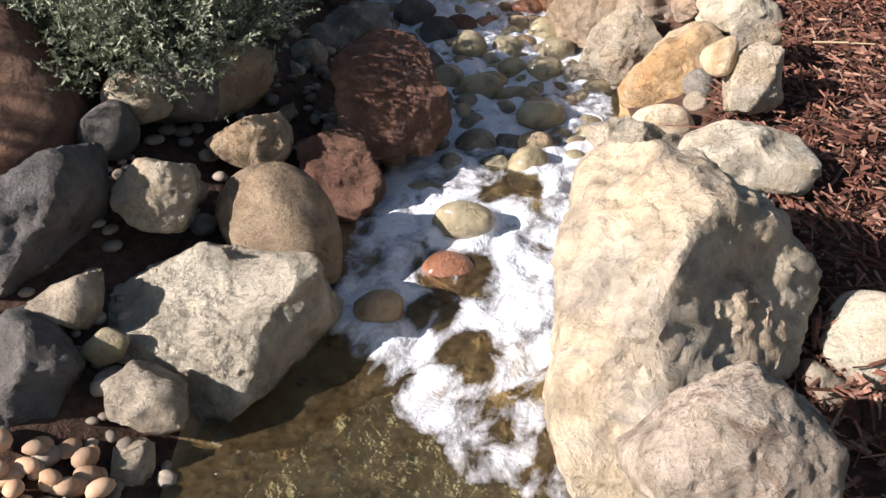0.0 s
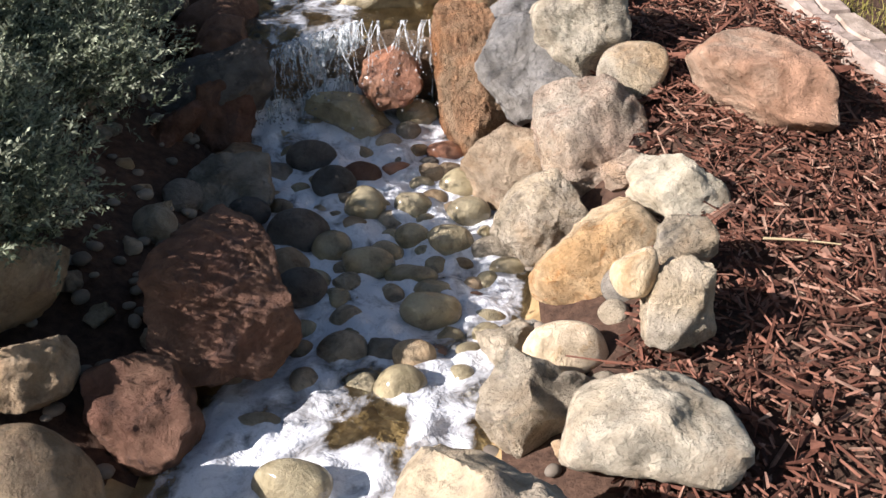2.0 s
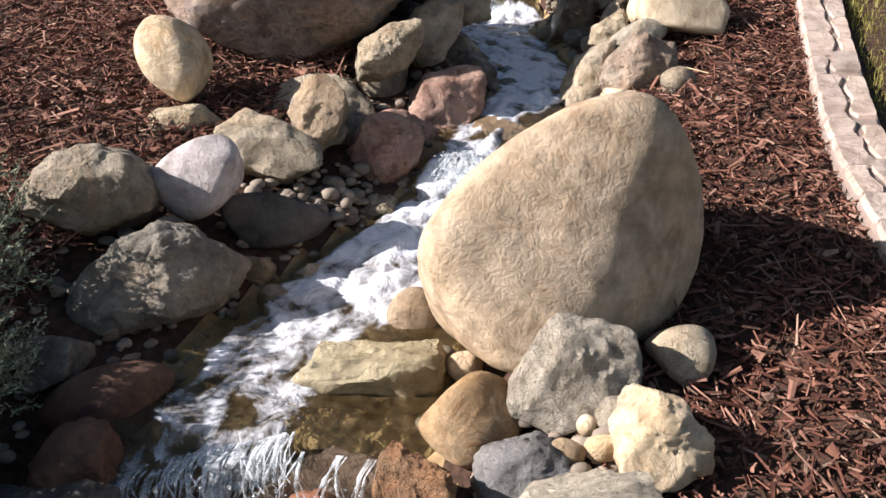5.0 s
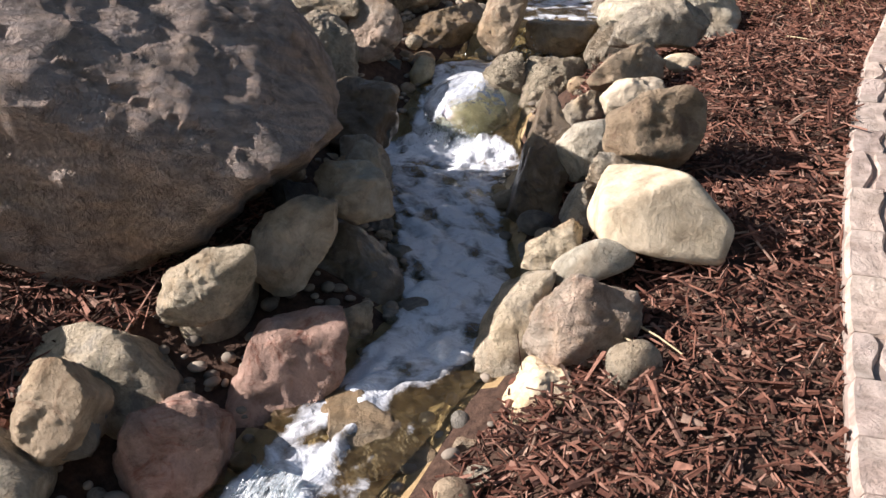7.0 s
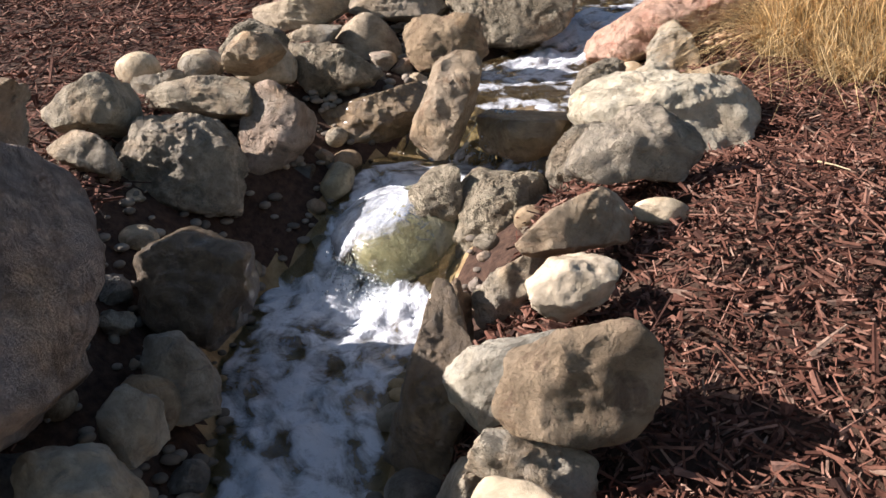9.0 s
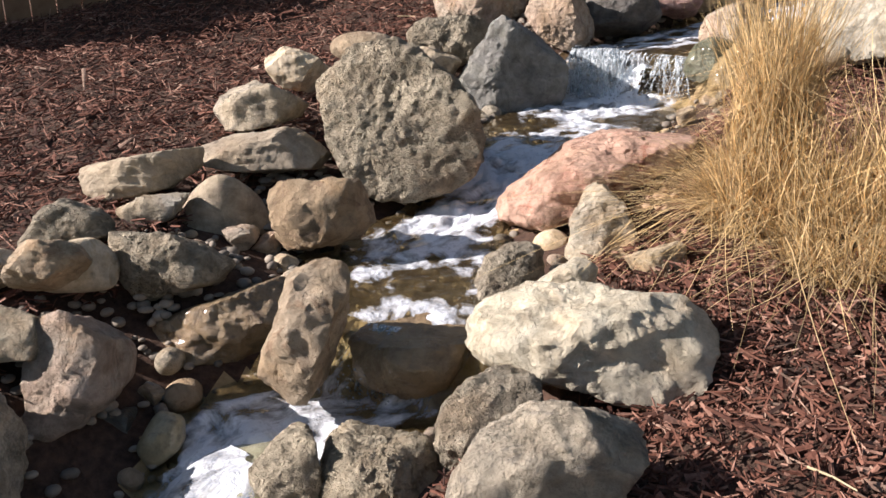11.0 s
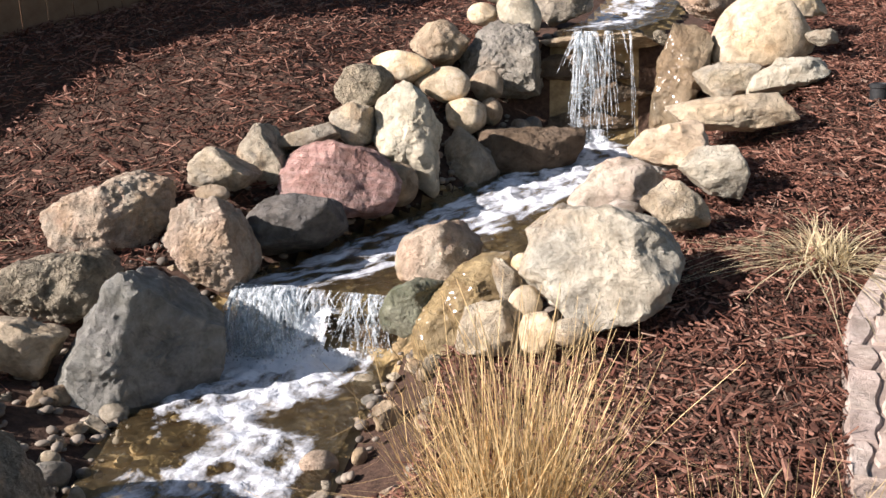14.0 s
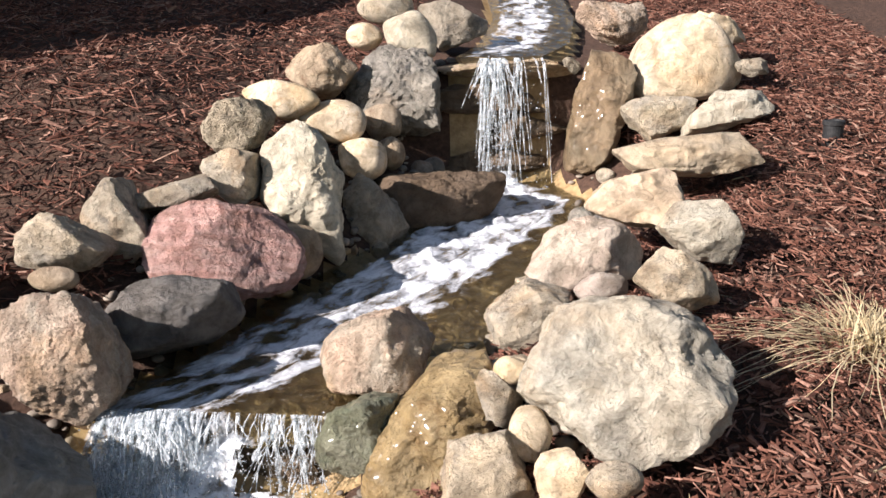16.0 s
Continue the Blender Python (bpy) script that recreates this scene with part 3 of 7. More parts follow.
def block_shape(shape, deep, sides, seed, faces, more, edge):
    """A broken stone: straight sides at given bearings round it, a bulging front and back, struck faces and chipped corners."""
    rng = np.random.RandomState(seed)
    reach = max(d for _, d in sides)
    planes = []
    for deg, d in sides:
        lean = rng.uniform(-0.2, 0.25)
        a = radians(deg)
        planes.append((np.array((math.cos(a) * math.cos(lean), math.sin(lean), math.sin(a) * math.cos(lean))), max(d, 0.02 * reach) * math.cos(lean)))
    planes += [(np.array((0, -1, 0)), deep), (np.array((0, 1, 0)), deep)]
    for k in range(more + 3):
        a, tilt = rng.uniform(0, 6.283), rng.uniform(0.35, 0.9)
        n = np.array((math.sin(tilt) * math.cos(a), (-1 if k < more else 1) * math.cos(tilt), math.sin(tilt) * math.sin(a)))
        side = min(d / max(0.05, math.cos(a - radians(deg))) for deg, d in sides if math.cos(a - radians(deg)) > 0.05)
        planes.append((n, rng.uniform(*SPAN[shape]) * math.hypot(n[1] * deep, math.sin(tilt) * side)))
    planes += [(np.array(f[:3]), f[3]) for f in faces]
    v, f = SPHERES[6 if reach > 0.17 else 5 if reach > 0.07 else 4]
    p = v * np.array((1.0, deep / reach, 1.0))
    p /= np.linalg.norm(p, axis=1)[:, None]
    v = p.copy()
    # the flats meet in edges that are sharp or worn
    inv = np.zeros(len(v))
    for n, d in planes:
        inv += np.maximum(v @ n / d, 0) ** edge
    p = v * (inv ** (-1.0 / edge))[:, None]
    size = np.ptp(p, axis=0).mean() / 2
    if shape != "r":
        for k in range(22 if shape == "a" else 9):
            n = rng.normal(size=3)
            n /= np.linalg.norm(n)
            d = (p @ n).max() * (1 - 0.085 * rng.random())
            p -= np.outer(np.maximum(p @ n - d, 0), n)
    away = Vector((seed * 3.7 % 41, seed * 1.3 % 17, seed * 0.7 % 13))
    q = p / size
    amount = {"a": 0.075, "l": 0.06, "p": 0.10, "r": 0.018}[shape]
    skin = np.array([noise.fractal(Vector(x) * 1.6 + away, 0.7, 2.1, 7) for x in q])
    p += v * (size * amount * skin)[:, None]
    if shape == "p":
        p += v * (size * np.array([0.030 * noise.fractal(Vector(x) * 8 + away, 0.8, 2.1, 3) for x in q]))[:, None]
    elif shape == "a":
        crag = np.array([noise.ridged_multi_fractal(Vector(x) * 1.6 + away, 0.9, 2.0, 4, 0.9, 2.0) for x in q])
        p -= v * (size * 0.030 * np.clip(crag - 1.0, 0, 1.2))[:, None]
        # broken ledges
        lay = np.array([noise.fractal(Vector((x[0] * 1.1, x[1] * 1.1, x[2] * 2.0)) + away * 1.7, 0.9, 2.0, 4) for x in q]) * 3.0
        part = lay - np.floor(lay)
        p += v * (size * 0.024 * (np.floor(lay) + smoothstep(0.72, 1.0, part)))[:, None]
    elif shape == "l":
        tip = rng.normal(0, 0.25, 2)
        layer = (q[:, 2] + tip[0] * q[:, 0] + tip[1] * q[:, 1]) * 4.2 + 0.45 * wobble(q, seed, 2.2)
        step = layer - np.floor(layer)
        thick = np.array([noise.noise(Vector((math.floor(k) * 7.3, seed, 0.5))) for k in layer])
        p += v * (size * (0.026 * step * (step < 0.85) + 0.028 * thick))[:, None]
    lo, hi = p.min(0), p.max(0)
    c = np.array(crossings(sides))
    for axis, j in ((0, 0), (2, 1)):
        a, b = c[:, j].min(), c[:, j].max()
        p[:, axis] = a + (p[:, axis] - lo[axis]) / (hi[axis] - lo[axis]) * (b - a)
    return p, f


def crossings(sides):
    """The corners at which neighbouring sides of a stone meet."""
    s = sorted((a % 360, d) for a, d in sides)
    out = []
    for (a, d), (b, e) in zip(s, s[1:] + s[:1]):
        a, b = radians(a), radians(b)
        det = math.sin(b - a)
        if abs(det) > 0.05:
            x, z = (d * math.sin(b) - e * math.sin(a)) / det, (e * math.cos(a) - d * math.cos(b)) / det
            out.append((x, z))
    return out


SPAN = {"a": (0.98, 1.22), "l": (1.0, 1.25), "p": (0.92, 1.12), "r": (0.92, 1.08)}
EDGE = {"a": 44, "l": 44, "p": 22, "r": 7}


def block(name, shape, mat, place, tip, turn, deep, sides, seed, label, faces=(), more=4, edge=0):
    p, f = block_shape(shape, deep, sides, seed, faces, more, edge or EDGE[shape])
    ob = mesh_object(name, p, f, mat)
    if shape != "r":
        ob.data.set_sharp_from_angle(angle=radians(32))
    ob.matrix_world = pose(*place, tip, 0, turn)
    PLACED.append((place[0], place[1], 0.8 * max(d for _, d in sides)))
    return tagged(ob, label, "rock", "rocks along the stream")


block("boulder", "a", creamwhite_stone, (0.459, 1.376, 0.769), -28, 2, 0.197, ((-157, 0.294), (-84, 0.277), (-58, 0.185), (-33, 0.197), (-16, 0.208), (26, 0.231), (46, 0.226), (65, 0.224), (132, 0.296), (169, 0.209), (174, 0.21)), 1001, "cream and grey limestone angular boulder beside the stream", faces=((-0.63, -0.59, 0.5, 0.187), (0.49, -0.87, -0.01, 0.14), (0.29, -0.71, 0.65, 0.224)), more=0)
block("boulder", "p", pitted_pale, (0.452, 1.040, 0.800), -28, 2, 0.112, ((-173, 0.133), (-132, 0.127), (-88, 0.106), (-52, 0.129), (-10, 0.132), (26, 0.119), (56, 0.102), (108, 0.097), (127, 0.089), (153, 0.116)), 1002, "pale pitted brown-spotted limestone rough boulder beside the stream", faces=((-0.12, -0.85, 0.52, 0.106),))
block("rock", "a", pale_stone, (0.651, 1.846, 0.845), -28, 2, 0.099, ((-176, 0.133), (-101, 0.077), (-98, 0.076), (-44, 0.123), (-1, 0.134), (44, 0.113), (78, 0.083), (101, 0.09), (143, 0.114)), 1003, "pale cream-white limestone angular rock beside the stream", faces=((-0.31, -0.69, 0.66, 0.084), (-0.14, -0.98, -0.12, 0.094)))
block("rock", "r", cream_stone, (0.553, 2.118, 0.819), -25, 4, 0.049, ((-142, 0.065), (-99, 0.044), (-67, 0.054), (16, 0.066), (69, 0.051), (99, 0.046), (153, 0.065)), 1004, "cream-coloured rounded rock beside the stream")
block("boulder", "a", orange_stone, (0.631, 2.427, 0.865), -25, 6, 0.100, ((-171, 0.138), (-136, 0.141), (-79, 0.098), (-50, 0.072), (-48, 0.073), (-15, 0.116), (42, 0.135), (116, 0.071), (134, 0.067)), 1005, "orange-stained sandstone angular boulder beside the stream", faces=((-0.61, -0.71, 0.36, 0.098), (0.24, -0.96, 0.13, 0.1)))
block("cobble", "p", grey_stone, (0.761, 2.235, 0.974), -25, 6, 0.045, ((-127, 0.056), (-71, 0.045), (3, 0.055), (79, 0.05), (134, 0.053), (170, 0.051)), 1006, "grey-green speckled rough cobble beside the stream")
block("cobble", "r", cream_stone, (0.653, 2.081, 0.990), -25, 6, 0.033, ((-151, 0.041), (-85, 0.041), (-40, 0.039), (11, 0.035), (113, 0.029), (165, 0.034)), 1007, "cream-coloured rounded cobble beside the stream")
block("rock", "p", white_stone, (0.725, 2.067, 0.944), -25, 6, 0.057, ((-95, 0.075), (-52, 0.083), (1, 0.062), (73, 0.076), (123, 0.064), (163, 0.057), (179, 0.063)), 1008, "pale grey-white limestone rough rock beside the stream", faces=((-0.26, -0.8, 0.55, 0.059),))
block("rock", "a", white_stone, (0.523, 2.649, 0.838), -25, 6, 0.090, ((-134, 0.097), (-69, 0.097), (-41, 0.087), (13, 0.105), (44, 0.099), (105, 0.101), (155, 0.088)), 1009, "pale grey-white limestone angular rock beside the stream", faces=((-0.53, -0.57, 0.63, 0.093),))
block("rock", "a", pale_stone, (0.809, 2.518, 0.959), -25, 6, 0.080, ((-167, 0.094), (-144, 0.076), (-120, 0.076), (-97, 0.081), (-40, 0.121), (22, 0.078), (54, 0.052), (75, 0.072), (134, 0.111)), 1010, "pale cream-white limestone angular rock beside the stream", faces=((-0.54, -0.67, 0.5, 0.078), (0.55, -0.82, 0.18, 0.087)))
block("rock", "a", pinkgrey_stone, (0.654, 2.839, 0.947), -25, 6, 0.126, ((-167, 0.115), (-147, 0.127), (-117, 0.161), (-53, 0.133), (-22, 0.124), (13, 0.141), (43, 0.14), (97, 0.17), (153, 0.169)), 1011, "pinkish grey angular rock beside the stream", faces=((-0.38, -0.61, 0.69, 0.132), (0.26, -0.96, -0.01, 0.112), (-0.86, -0.51, -0.01, 0.133)))
block("rock", "a", tan_stone, (0.447, 2.900, 0.871), -25, 6, 0.089, ((-149, 0.09), (-66, 0.088), (-1, 0.109), (19, 0.11), (73, 0.113), (116, 0.094), (144, 0.094)), 1012, "tan sandstone angular rock beside the stream", faces=((-0.31, -0.84, 0.45, 0.081),))
block("boulder", "l", salmon_stone, (1.027, 2.845, 1.122), -25, 6, 0.113, ((-150, 0.101), (-133, 0.081), (-99, 0.112), (-21, 0.163), (3, 0.144), (36, 0.124), (64, 0.118), (106, 0.13), (129, 0.136)), 1013, "flat salmon-red sandstone layered boulder beside the stream", faces=((0.03, -0.6, 0.8, 0.076), (-0.45, -0.76, -0.47, 0.114)), more=0)
block("rock", "r", white_stone, (0.754, 2.971, 1.092), -22, 17, 0.067, ((-170, 0.075), (-137, 0.058), (-130, 0.06), (-49, 0.068), (-13, 0.073), (22, 0.086), (77, 0.083), (105, 0.08), (149, 0.083)), 1014, "pale grey-white limestone rounded rock beside the stream")
block("boulder", "p", rust_stone, (0.340, 3.228, 1.002), -22, 17, 0.167, ((-179, 0.08), (-173, 0.085), (-143, 0.16), (-70, 0.21), (-21, 0.137), (3, 0.075), (50, 0.179), (82, 0.221), (150, 0.173)), 1015, "rust-brown crusted rough boulder beside the stream", faces=((-0.64, -0.77, 0.02, 0.127),))
block("boulder", "a", slate_stone, (0.495, 3.132, 1.060), -22, 17, 0.117, ((-168, 0.135), (-149, 0.125), (-137, 0.13), (-72, 0.13), (22, 0.1), (64, 0.136), (97, 0.149), (141, 0.133), (146, 0.134)), 1016, "blue-grey angular boulder beside the stream", faces=((-0.15, -0.98, 0.15, 0.093),), more=2)
block("rock", "a", whitecrag_stone, (0.621, 3.162, 1.163), -22, 17, 0.132, ((-150, 0.129), (-126, 0.127), (-116, 0.129), (-71, 0.127), (-67, 0.126), (-7, 0.117), (1, 0.127), (104, 0.104), (141, 0.125), (176, 0.123)), 1017, "white and grey craggy limestone angular rock beside the stream", faces=((-0.4, -0.91, 0.12, 0.111), (-0.25, -0.48, 0.84, 0.137)))
block("rock", "a", wetred_stone, (0.131, 3.277, 0.992), -22, 17, 0.074, ((-165, 0.09), (-139, 0.094), (-81, 0.084), (-34, 0.083), (10, 0.089), (71, 0.089), (114, 0.083), (163, 0.088)), 1018, "wet red angular rock at the water's edge", faces=((-0.59, -0.69, 0.41, 0.077),))
block("boulder", "r", boulder_stone, (0.438, 3.866, 1.415), -22, 19, 0.262, ((-170, 0.317), (-153, 0.328), (-139, 0.338), (-99, 0.289), (-88, 0.27), (-65, 0.276), (-33, 0.291), (-13, 0.299), (2, 0.309), (29, 0.321), (43, 0.323), (83, 0.287), (99, 0.255), (124, 0.213), (145, 0.235), (167, 0.283)), 1019, "huge smooth sandy-tan rounded boulder beside the stream", faces=((0.66, -0.72, -0.23, 0.248),), more=0, edge=10)
block("cobble", "r", tan_stone, (0.108, 3.831, 1.195), -22, 19, 0.049, ((-153, 0.057), (-108, 0.057), (-70, 0.061), (-6, 0.059), (41, 0.056), (107, 0.054), (149, 0.049)), 1020, "tan sandstone rounded cobble beside the stream")
block("rock", "a", whitecrag_stone, (0.529, 3.579, 1.263), -22, 19, 0.102, ((-168, 0.14), (-126, 0.14), (-94, 0.119), (-66, 0.102), (-49, 0.104), (-3, 0.129), (68, 0.105), (77, 0.106), (131, 0.116), (158, 0.102)), 1021, "white and grey craggy limestone angular rock beside the stream", faces=((-0.68, -0.61, 0.41, 0.106), (0.17, -0.98, 0.04, 0.094), (-0.16, -0.51, 0.85, 0.115)))
block("rock", "r", white_stone, (0.719, 3.671, 1.281), -22, 19, 0.050, ((-153, 0.049), (-126, 0.045), (-63, 0.054), (-16, 0.057), (26, 0.067), (88, 0.058), (132, 0.057)), 1022, "pale grey-white limestone rounded rock beside the stream")
block("rock", "r", orange_stone, (0.360, 3.487, 1.174), -22, 19, 0.078, ((-144, 0.091), (-116, 0.079), (-63, 0.082), (-30, 0.089), (30, 0.089), (77, 0.088), (129, 0.069), (138, 0.068)), 1023, "orange-stained sandstone rounded rock beside the stream", faces=((-0.74, -0.42, 0.52, 0.091),))
block("rock", "a", cream_stone, (0.712, 3.432, 1.240), -22, 19, 0.069, ((-169, 0.085), (-89, 0.085), (-71, 0.087), (-5, 0.086), (35, 0.061), (69, 0.071), (141, 0.075), (154, 0.074)), 1024, "cream-coloured angular rock beside the stream", faces=((-0.64, -0.55, 0.54, 0.07), (0.4, -0.91, 0.1, 0.068)))
block("rock", "a", slate_stone, (0.488, 3.367, 1.167), -22, 19, 0.059, ((-157, 0.081), (-95, 0.058), (-58, 0.071), (10, 0.081), (60, 0.065), (105, 0.053), (144, 0.07)), 1025, "blue-grey angular rock beside the stream", faces=((-0.45, -0.65, 0.61, 0.061),))
block("boulder", "a", darkgrey_stone, (-0.469, 3.695, 1.252), -22, 19, 0.142, ((-161, 0.216), (-120, 0.187), (-86, 0.144), (-67, 0.132), (-30, 0.176), (-5, 0.199), (60, 0.155), (69, 0.151), (120, 0.121), (141, 0.118), (141, 0.118)), 1026, "dark grey angular boulder beside the stream", faces=((-0.18, -0.97, 0.16, 0.122), (0.44, -0.87, 0.24, 0.148), (-0.83, -0.42, 0.37, 0.178)))
block("rock", "r", lavender_stone, (-0.506, 3.932, 1.424), -22, 19, 0.089, ((-146, 0.107), (-119, 0.1), (-59, 0.088), (-18, 0.097), (27, 0.117), (91, 0.108), (125, 0.07), (151, 0.087)), 1027, "smooth lavender-white rounded rock beside the stream", faces=((-0.55, -0.61, 0.58, 0.097),))
block("rock", "p", grey_stone, (-0.693, 3.765, 1.417), -22, 19, 0.112, ((-134, 0.13), (-105, 0.109), (-71, 0.108), (-36, 0.144), (27, 0.143), (66, 0.115), (100, 0.107), (140, 0.116)), 1028, "grey-green speckled rough rock beside the stream", faces=((-0.41, -0.81, 0.43, 0.113),))
block("rock", "l", white_stone, (-0.781, 4.296, 1.466), -22, 19, 0.061, ((-134, 0.093), (-93, 0.048), (-63, 0.058), (51, 0.068), (97, 0.044), (141, 0.079)), 1029, "pale grey-white limestone layered rock beside the stream", faces=((-0.26, -0.47, 0.84, 0.046),))
block("rock", "l", grey_stone, (-0.472, 4.263, 1.421), -22, 19, 0.103, ((-171, 0.142), (-141, 0.113), (-105, 0.094), (-70, 0.11), (-6, 0.151), (62, 0.073), (67, 0.07), (122, 0.127)), 1030, "grey-green speckled layered rock beside the stream", faces=((-0.07, -0.79, 0.61, 0.089),))
block("rock", "a", tan_stone, (-0.395, 4.388, 1.493), -22, 19, 0.079, ((-163, 0.08), (-126, 0.084), (-48, 0.08), (-16, 0.078), (42, 0.095), (96, 0.101), (149, 0.094)), 1031, "tan sandstone angular rock beside the stream", faces=((-0.77, -0.54, 0.33, 0.079),))
block("rock", "a", pinkred_stone, (-0.229, 4.499, 1.381), -22, 19, 0.095, ((-144, 0.098), (-106, 0.104), (-48, 0.108), (-3, 0.112), (64, 0.118), (113, 0.097), (146, 0.093)), 1032, "pink and red angular rock beside the stream", faces=((-0.88, -0.37, 0.29, 0.097), (0.17, -0.98, 0.04, 0.084)))
block("rock", "r", cream_stone, (-0.854, 4.379, 1.622), -22, 19, 0.093, ((-170, 0.095), (-142, 0.082), (-119, 0.09), (-46, 0.123), (-4, 0.102), (36, 0.099), (79, 0.117), (146, 0.109)), 1033, "cream-coloured rounded rock beside the stream")
block("rock", "r", dark_stone, (-0.342, 4.032, 1.293), -22, 19, 0.081, ((-165, 0.12), (-134, 0.094), (-80, 0.061), (-41, 0.09), (60, 0.086), (91, 0.072), (117, 0.105)), 1034, "dark grey rounded rock beside the stream")
block("rock", "r", grey_stone, (-0.395, 4.876, 1.538), -22, 19, 0.083, ((-165, 0.088), (-110, 0.111), (-54, 0.105), (-5, 0.085), (32, 0.087), (117, 0.095), (159, 0.076)), 1035, "grey-green speckled rounded rock beside the stream")
block("rock", "r", redbrown_stone, (-0.384, 3.367, 1.118), -22, 19, 0.088, ((-159, 0.125), (-98, 0.087), (-51, 0.079), (-9, 0.119), (75, 0.099), (105, 0.075), (131, 0.081)), 1036, "dark red-brown rounded rock beside the stream")
block("rock", "a", darkgrey_stone, (-0.550, 3.390, 1.163), -22, 19, 0.060, ((-134, 0.063), (-63, 0.047), (-10, 0.076), (83, 0.064), (129, 0.051)), 1037, "dark grey angular rock beside the stream")
block("boulder", "l", pinkslab_stone, (-0.757, 5.090, 1.866), -20, 25, 0.511, ((-180, 0.512), (-120, 0.42), (-66, 0.338), (-52, 0.341), (-4, 0.509), (35, 0.453), (87, 0.411), (115, 0.454)), 1038, "huge banded pink-grey layered boulder beside the stream", faces=((0.32, -0.78, 0.54, 0.35), (-0.07, -0.82, -0.57, 0.441), (-0.82, -0.56, -0.1, 0.516)), more=0)
block("rock", "a", tan_grey, (-0.214, 5.200, 1.723), -21, 28, 0.072, ((-171, 0.09), (-154, 0.078), (-116, 0.071), (-78, 0.081), (0, 0.1), (42, 0.085), (89, 0.081), (122, 0.102)), 1039, "grey-tan angular rock beside the stream", faces=((-0.58, -0.79, 0.19, 0.073), (0.08, -0.77, 0.63, 0.072)))
block("rock", "a", tan_grey, (-0.256, 4.986, 1.647), -21, 28, 0.088, ((-169, 0.107), (-126, 0.12), (-75, 0.1), (-32, 0.069), (-5, 0.095), (71, 0.12), (120, 0.084), (156, 0.084)), 1040, "grey-tan angular rock beside the stream", faces=((-0.49, -0.85, 0.22, 0.079), (0.21, -0.98, -0.04, 0.083)))
block("rock", "p", grey_stone, (-0.321, 4.760, 1.619), -21, 28, 0.078, ((-98, 0.092), (-72, 0.076), (-33, 0.085), (3, 0.107), (89, 0.089), (118, 0.077), (180, 0.106)), 1041, "grey-green speckled rough rock beside the stream", faces=((-0.61, -0.68, 0.4, 0.083),))
block("rock", "a", tan_grey, (-0.284, 5.380, 1.735), -21, 28, 0.049, ((-171, 0.05), (-131, 0.054), (-65, 0.064), (9, 0.046), (63, 0.058), (141, 0.054)), 1042, "grey-tan angular rock beside the stream")
block("rock", "a", wetdark_stone, (-0.249, 5.237, 1.477), -21, 28, 0.117, ((-150, 0.124), (-117, 0.129), (-60, 0.14), (-8, 0.133), (43, 0.105), (59, 0.115), (126, 0.143), (174, 0.133)), 1043, "wet dark angular rock at the water's edge", faces=((-0.2, -0.96, 0.19, 0.105),))
block("boulder", "a", wetdark_stone, (-0.639, 5.930, 1.707), -21, 28, 0.105, ((-170, 0.11), (-114, 0.111), (-69, 0.128), (0, 0.129), (65, 0.126), (102, 0.122)), 1044, "wet dark angular boulder at the water's edge", faces=((-0.2, -0.96, 0.19, 0.094),))
block("rock", "a", tan_grey, (-0.441, 5.666, 1.648), -21, 28, 0.072, ((-165, 0.057), (-142, 0.055), (-69, 0.093), (9, 0.07), (45, 0.063), (101, 0.097)), 1045, "grey-tan angular rock beside the stream")
block("rock", "a", pinkred_stone, (-0.168, 4.797, 1.411), -20, 25, 0.128, ((-167, 0.147), (-121, 0.166), (-48, 0.092), (-35, 0.092), (3, 0.15), (90, 0.165), (112, 0.137), (146, 0.119), (150, 0.12)), 1046, "pink and red angular rock beside the stream", faces=((-0.95, -0.21, 0.24, 0.129), (0.11, -0.99, 0.0, 0.108)))
block("boulder", "r", creamsmooth_stone, (0.483, 5.356, 1.729), -21, 28, 0.123, ((-160, 0.148), (-104, 0.098), (-97, 0.104), (-18, 0.163), (36, 0.078), (39, 0.073), (84, 0.109), (153, 0.143), (164, 0.135)), 1047, "smooth cream rounded boulder beside the stream", faces=((-0.34, -0.43, 0.84, 0.099), (-0.35, -0.94, -0.03, 0.132)), more=0, edge=22)
block("rock", "p", white_stone, (0.361, 5.580, 1.731), -21, 28, 0.069, ((-116, 0.043), (-83, 0.075), (-9, 0.102), (59, 0.066), (83, 0.061), (155, 0.098)), 1048, "pale grey-white limestone rough rock beside the stream")
block("rock", "a", white_stone, (0.259, 5.549, 1.641), -21, 28, 0.054, ((-161, 0.055), (-136, 0.061), (-25, 0.037), (-11, 0.035), (96, 0.081), (155, 0.039)), 1049, "pale grey-white limestone angular rock beside the stream", faces=((-0.86, -0.29, 0.43, 0.053),))
block("boulder", "a", tanbrown_stone, (0.400, 5.649, 1.858), -21, 28, 0.095, ((-136, 0.122), (-103, 0.104), (-87, 0.106), (-24, 0.128), (1, 0.132), (46, 0.144), (101, 0.086), (108, 0.08), (128, 0.083), (158, 0.108)), 1050, "brown and tan angular boulder beside the stream", faces=((-0.8, -0.55, 0.22, 0.102), (0.14, -0.99, 0.0, 0.082), (-0.19, -0.47, 0.86, 0.102)))
block("rock", "a", pale_stone, (0.216, 5.773, 1.758), -21, 28, 0.078, ((-162, 0.089), (-144, 0.088), (-61, 0.062), (-31, 0.04), (102, 0.07), (120, 0.076)), 1051, "pale cream-white limestone angular rock beside the stream", faces=((-0.78, -0.37, 0.51, 0.085),))
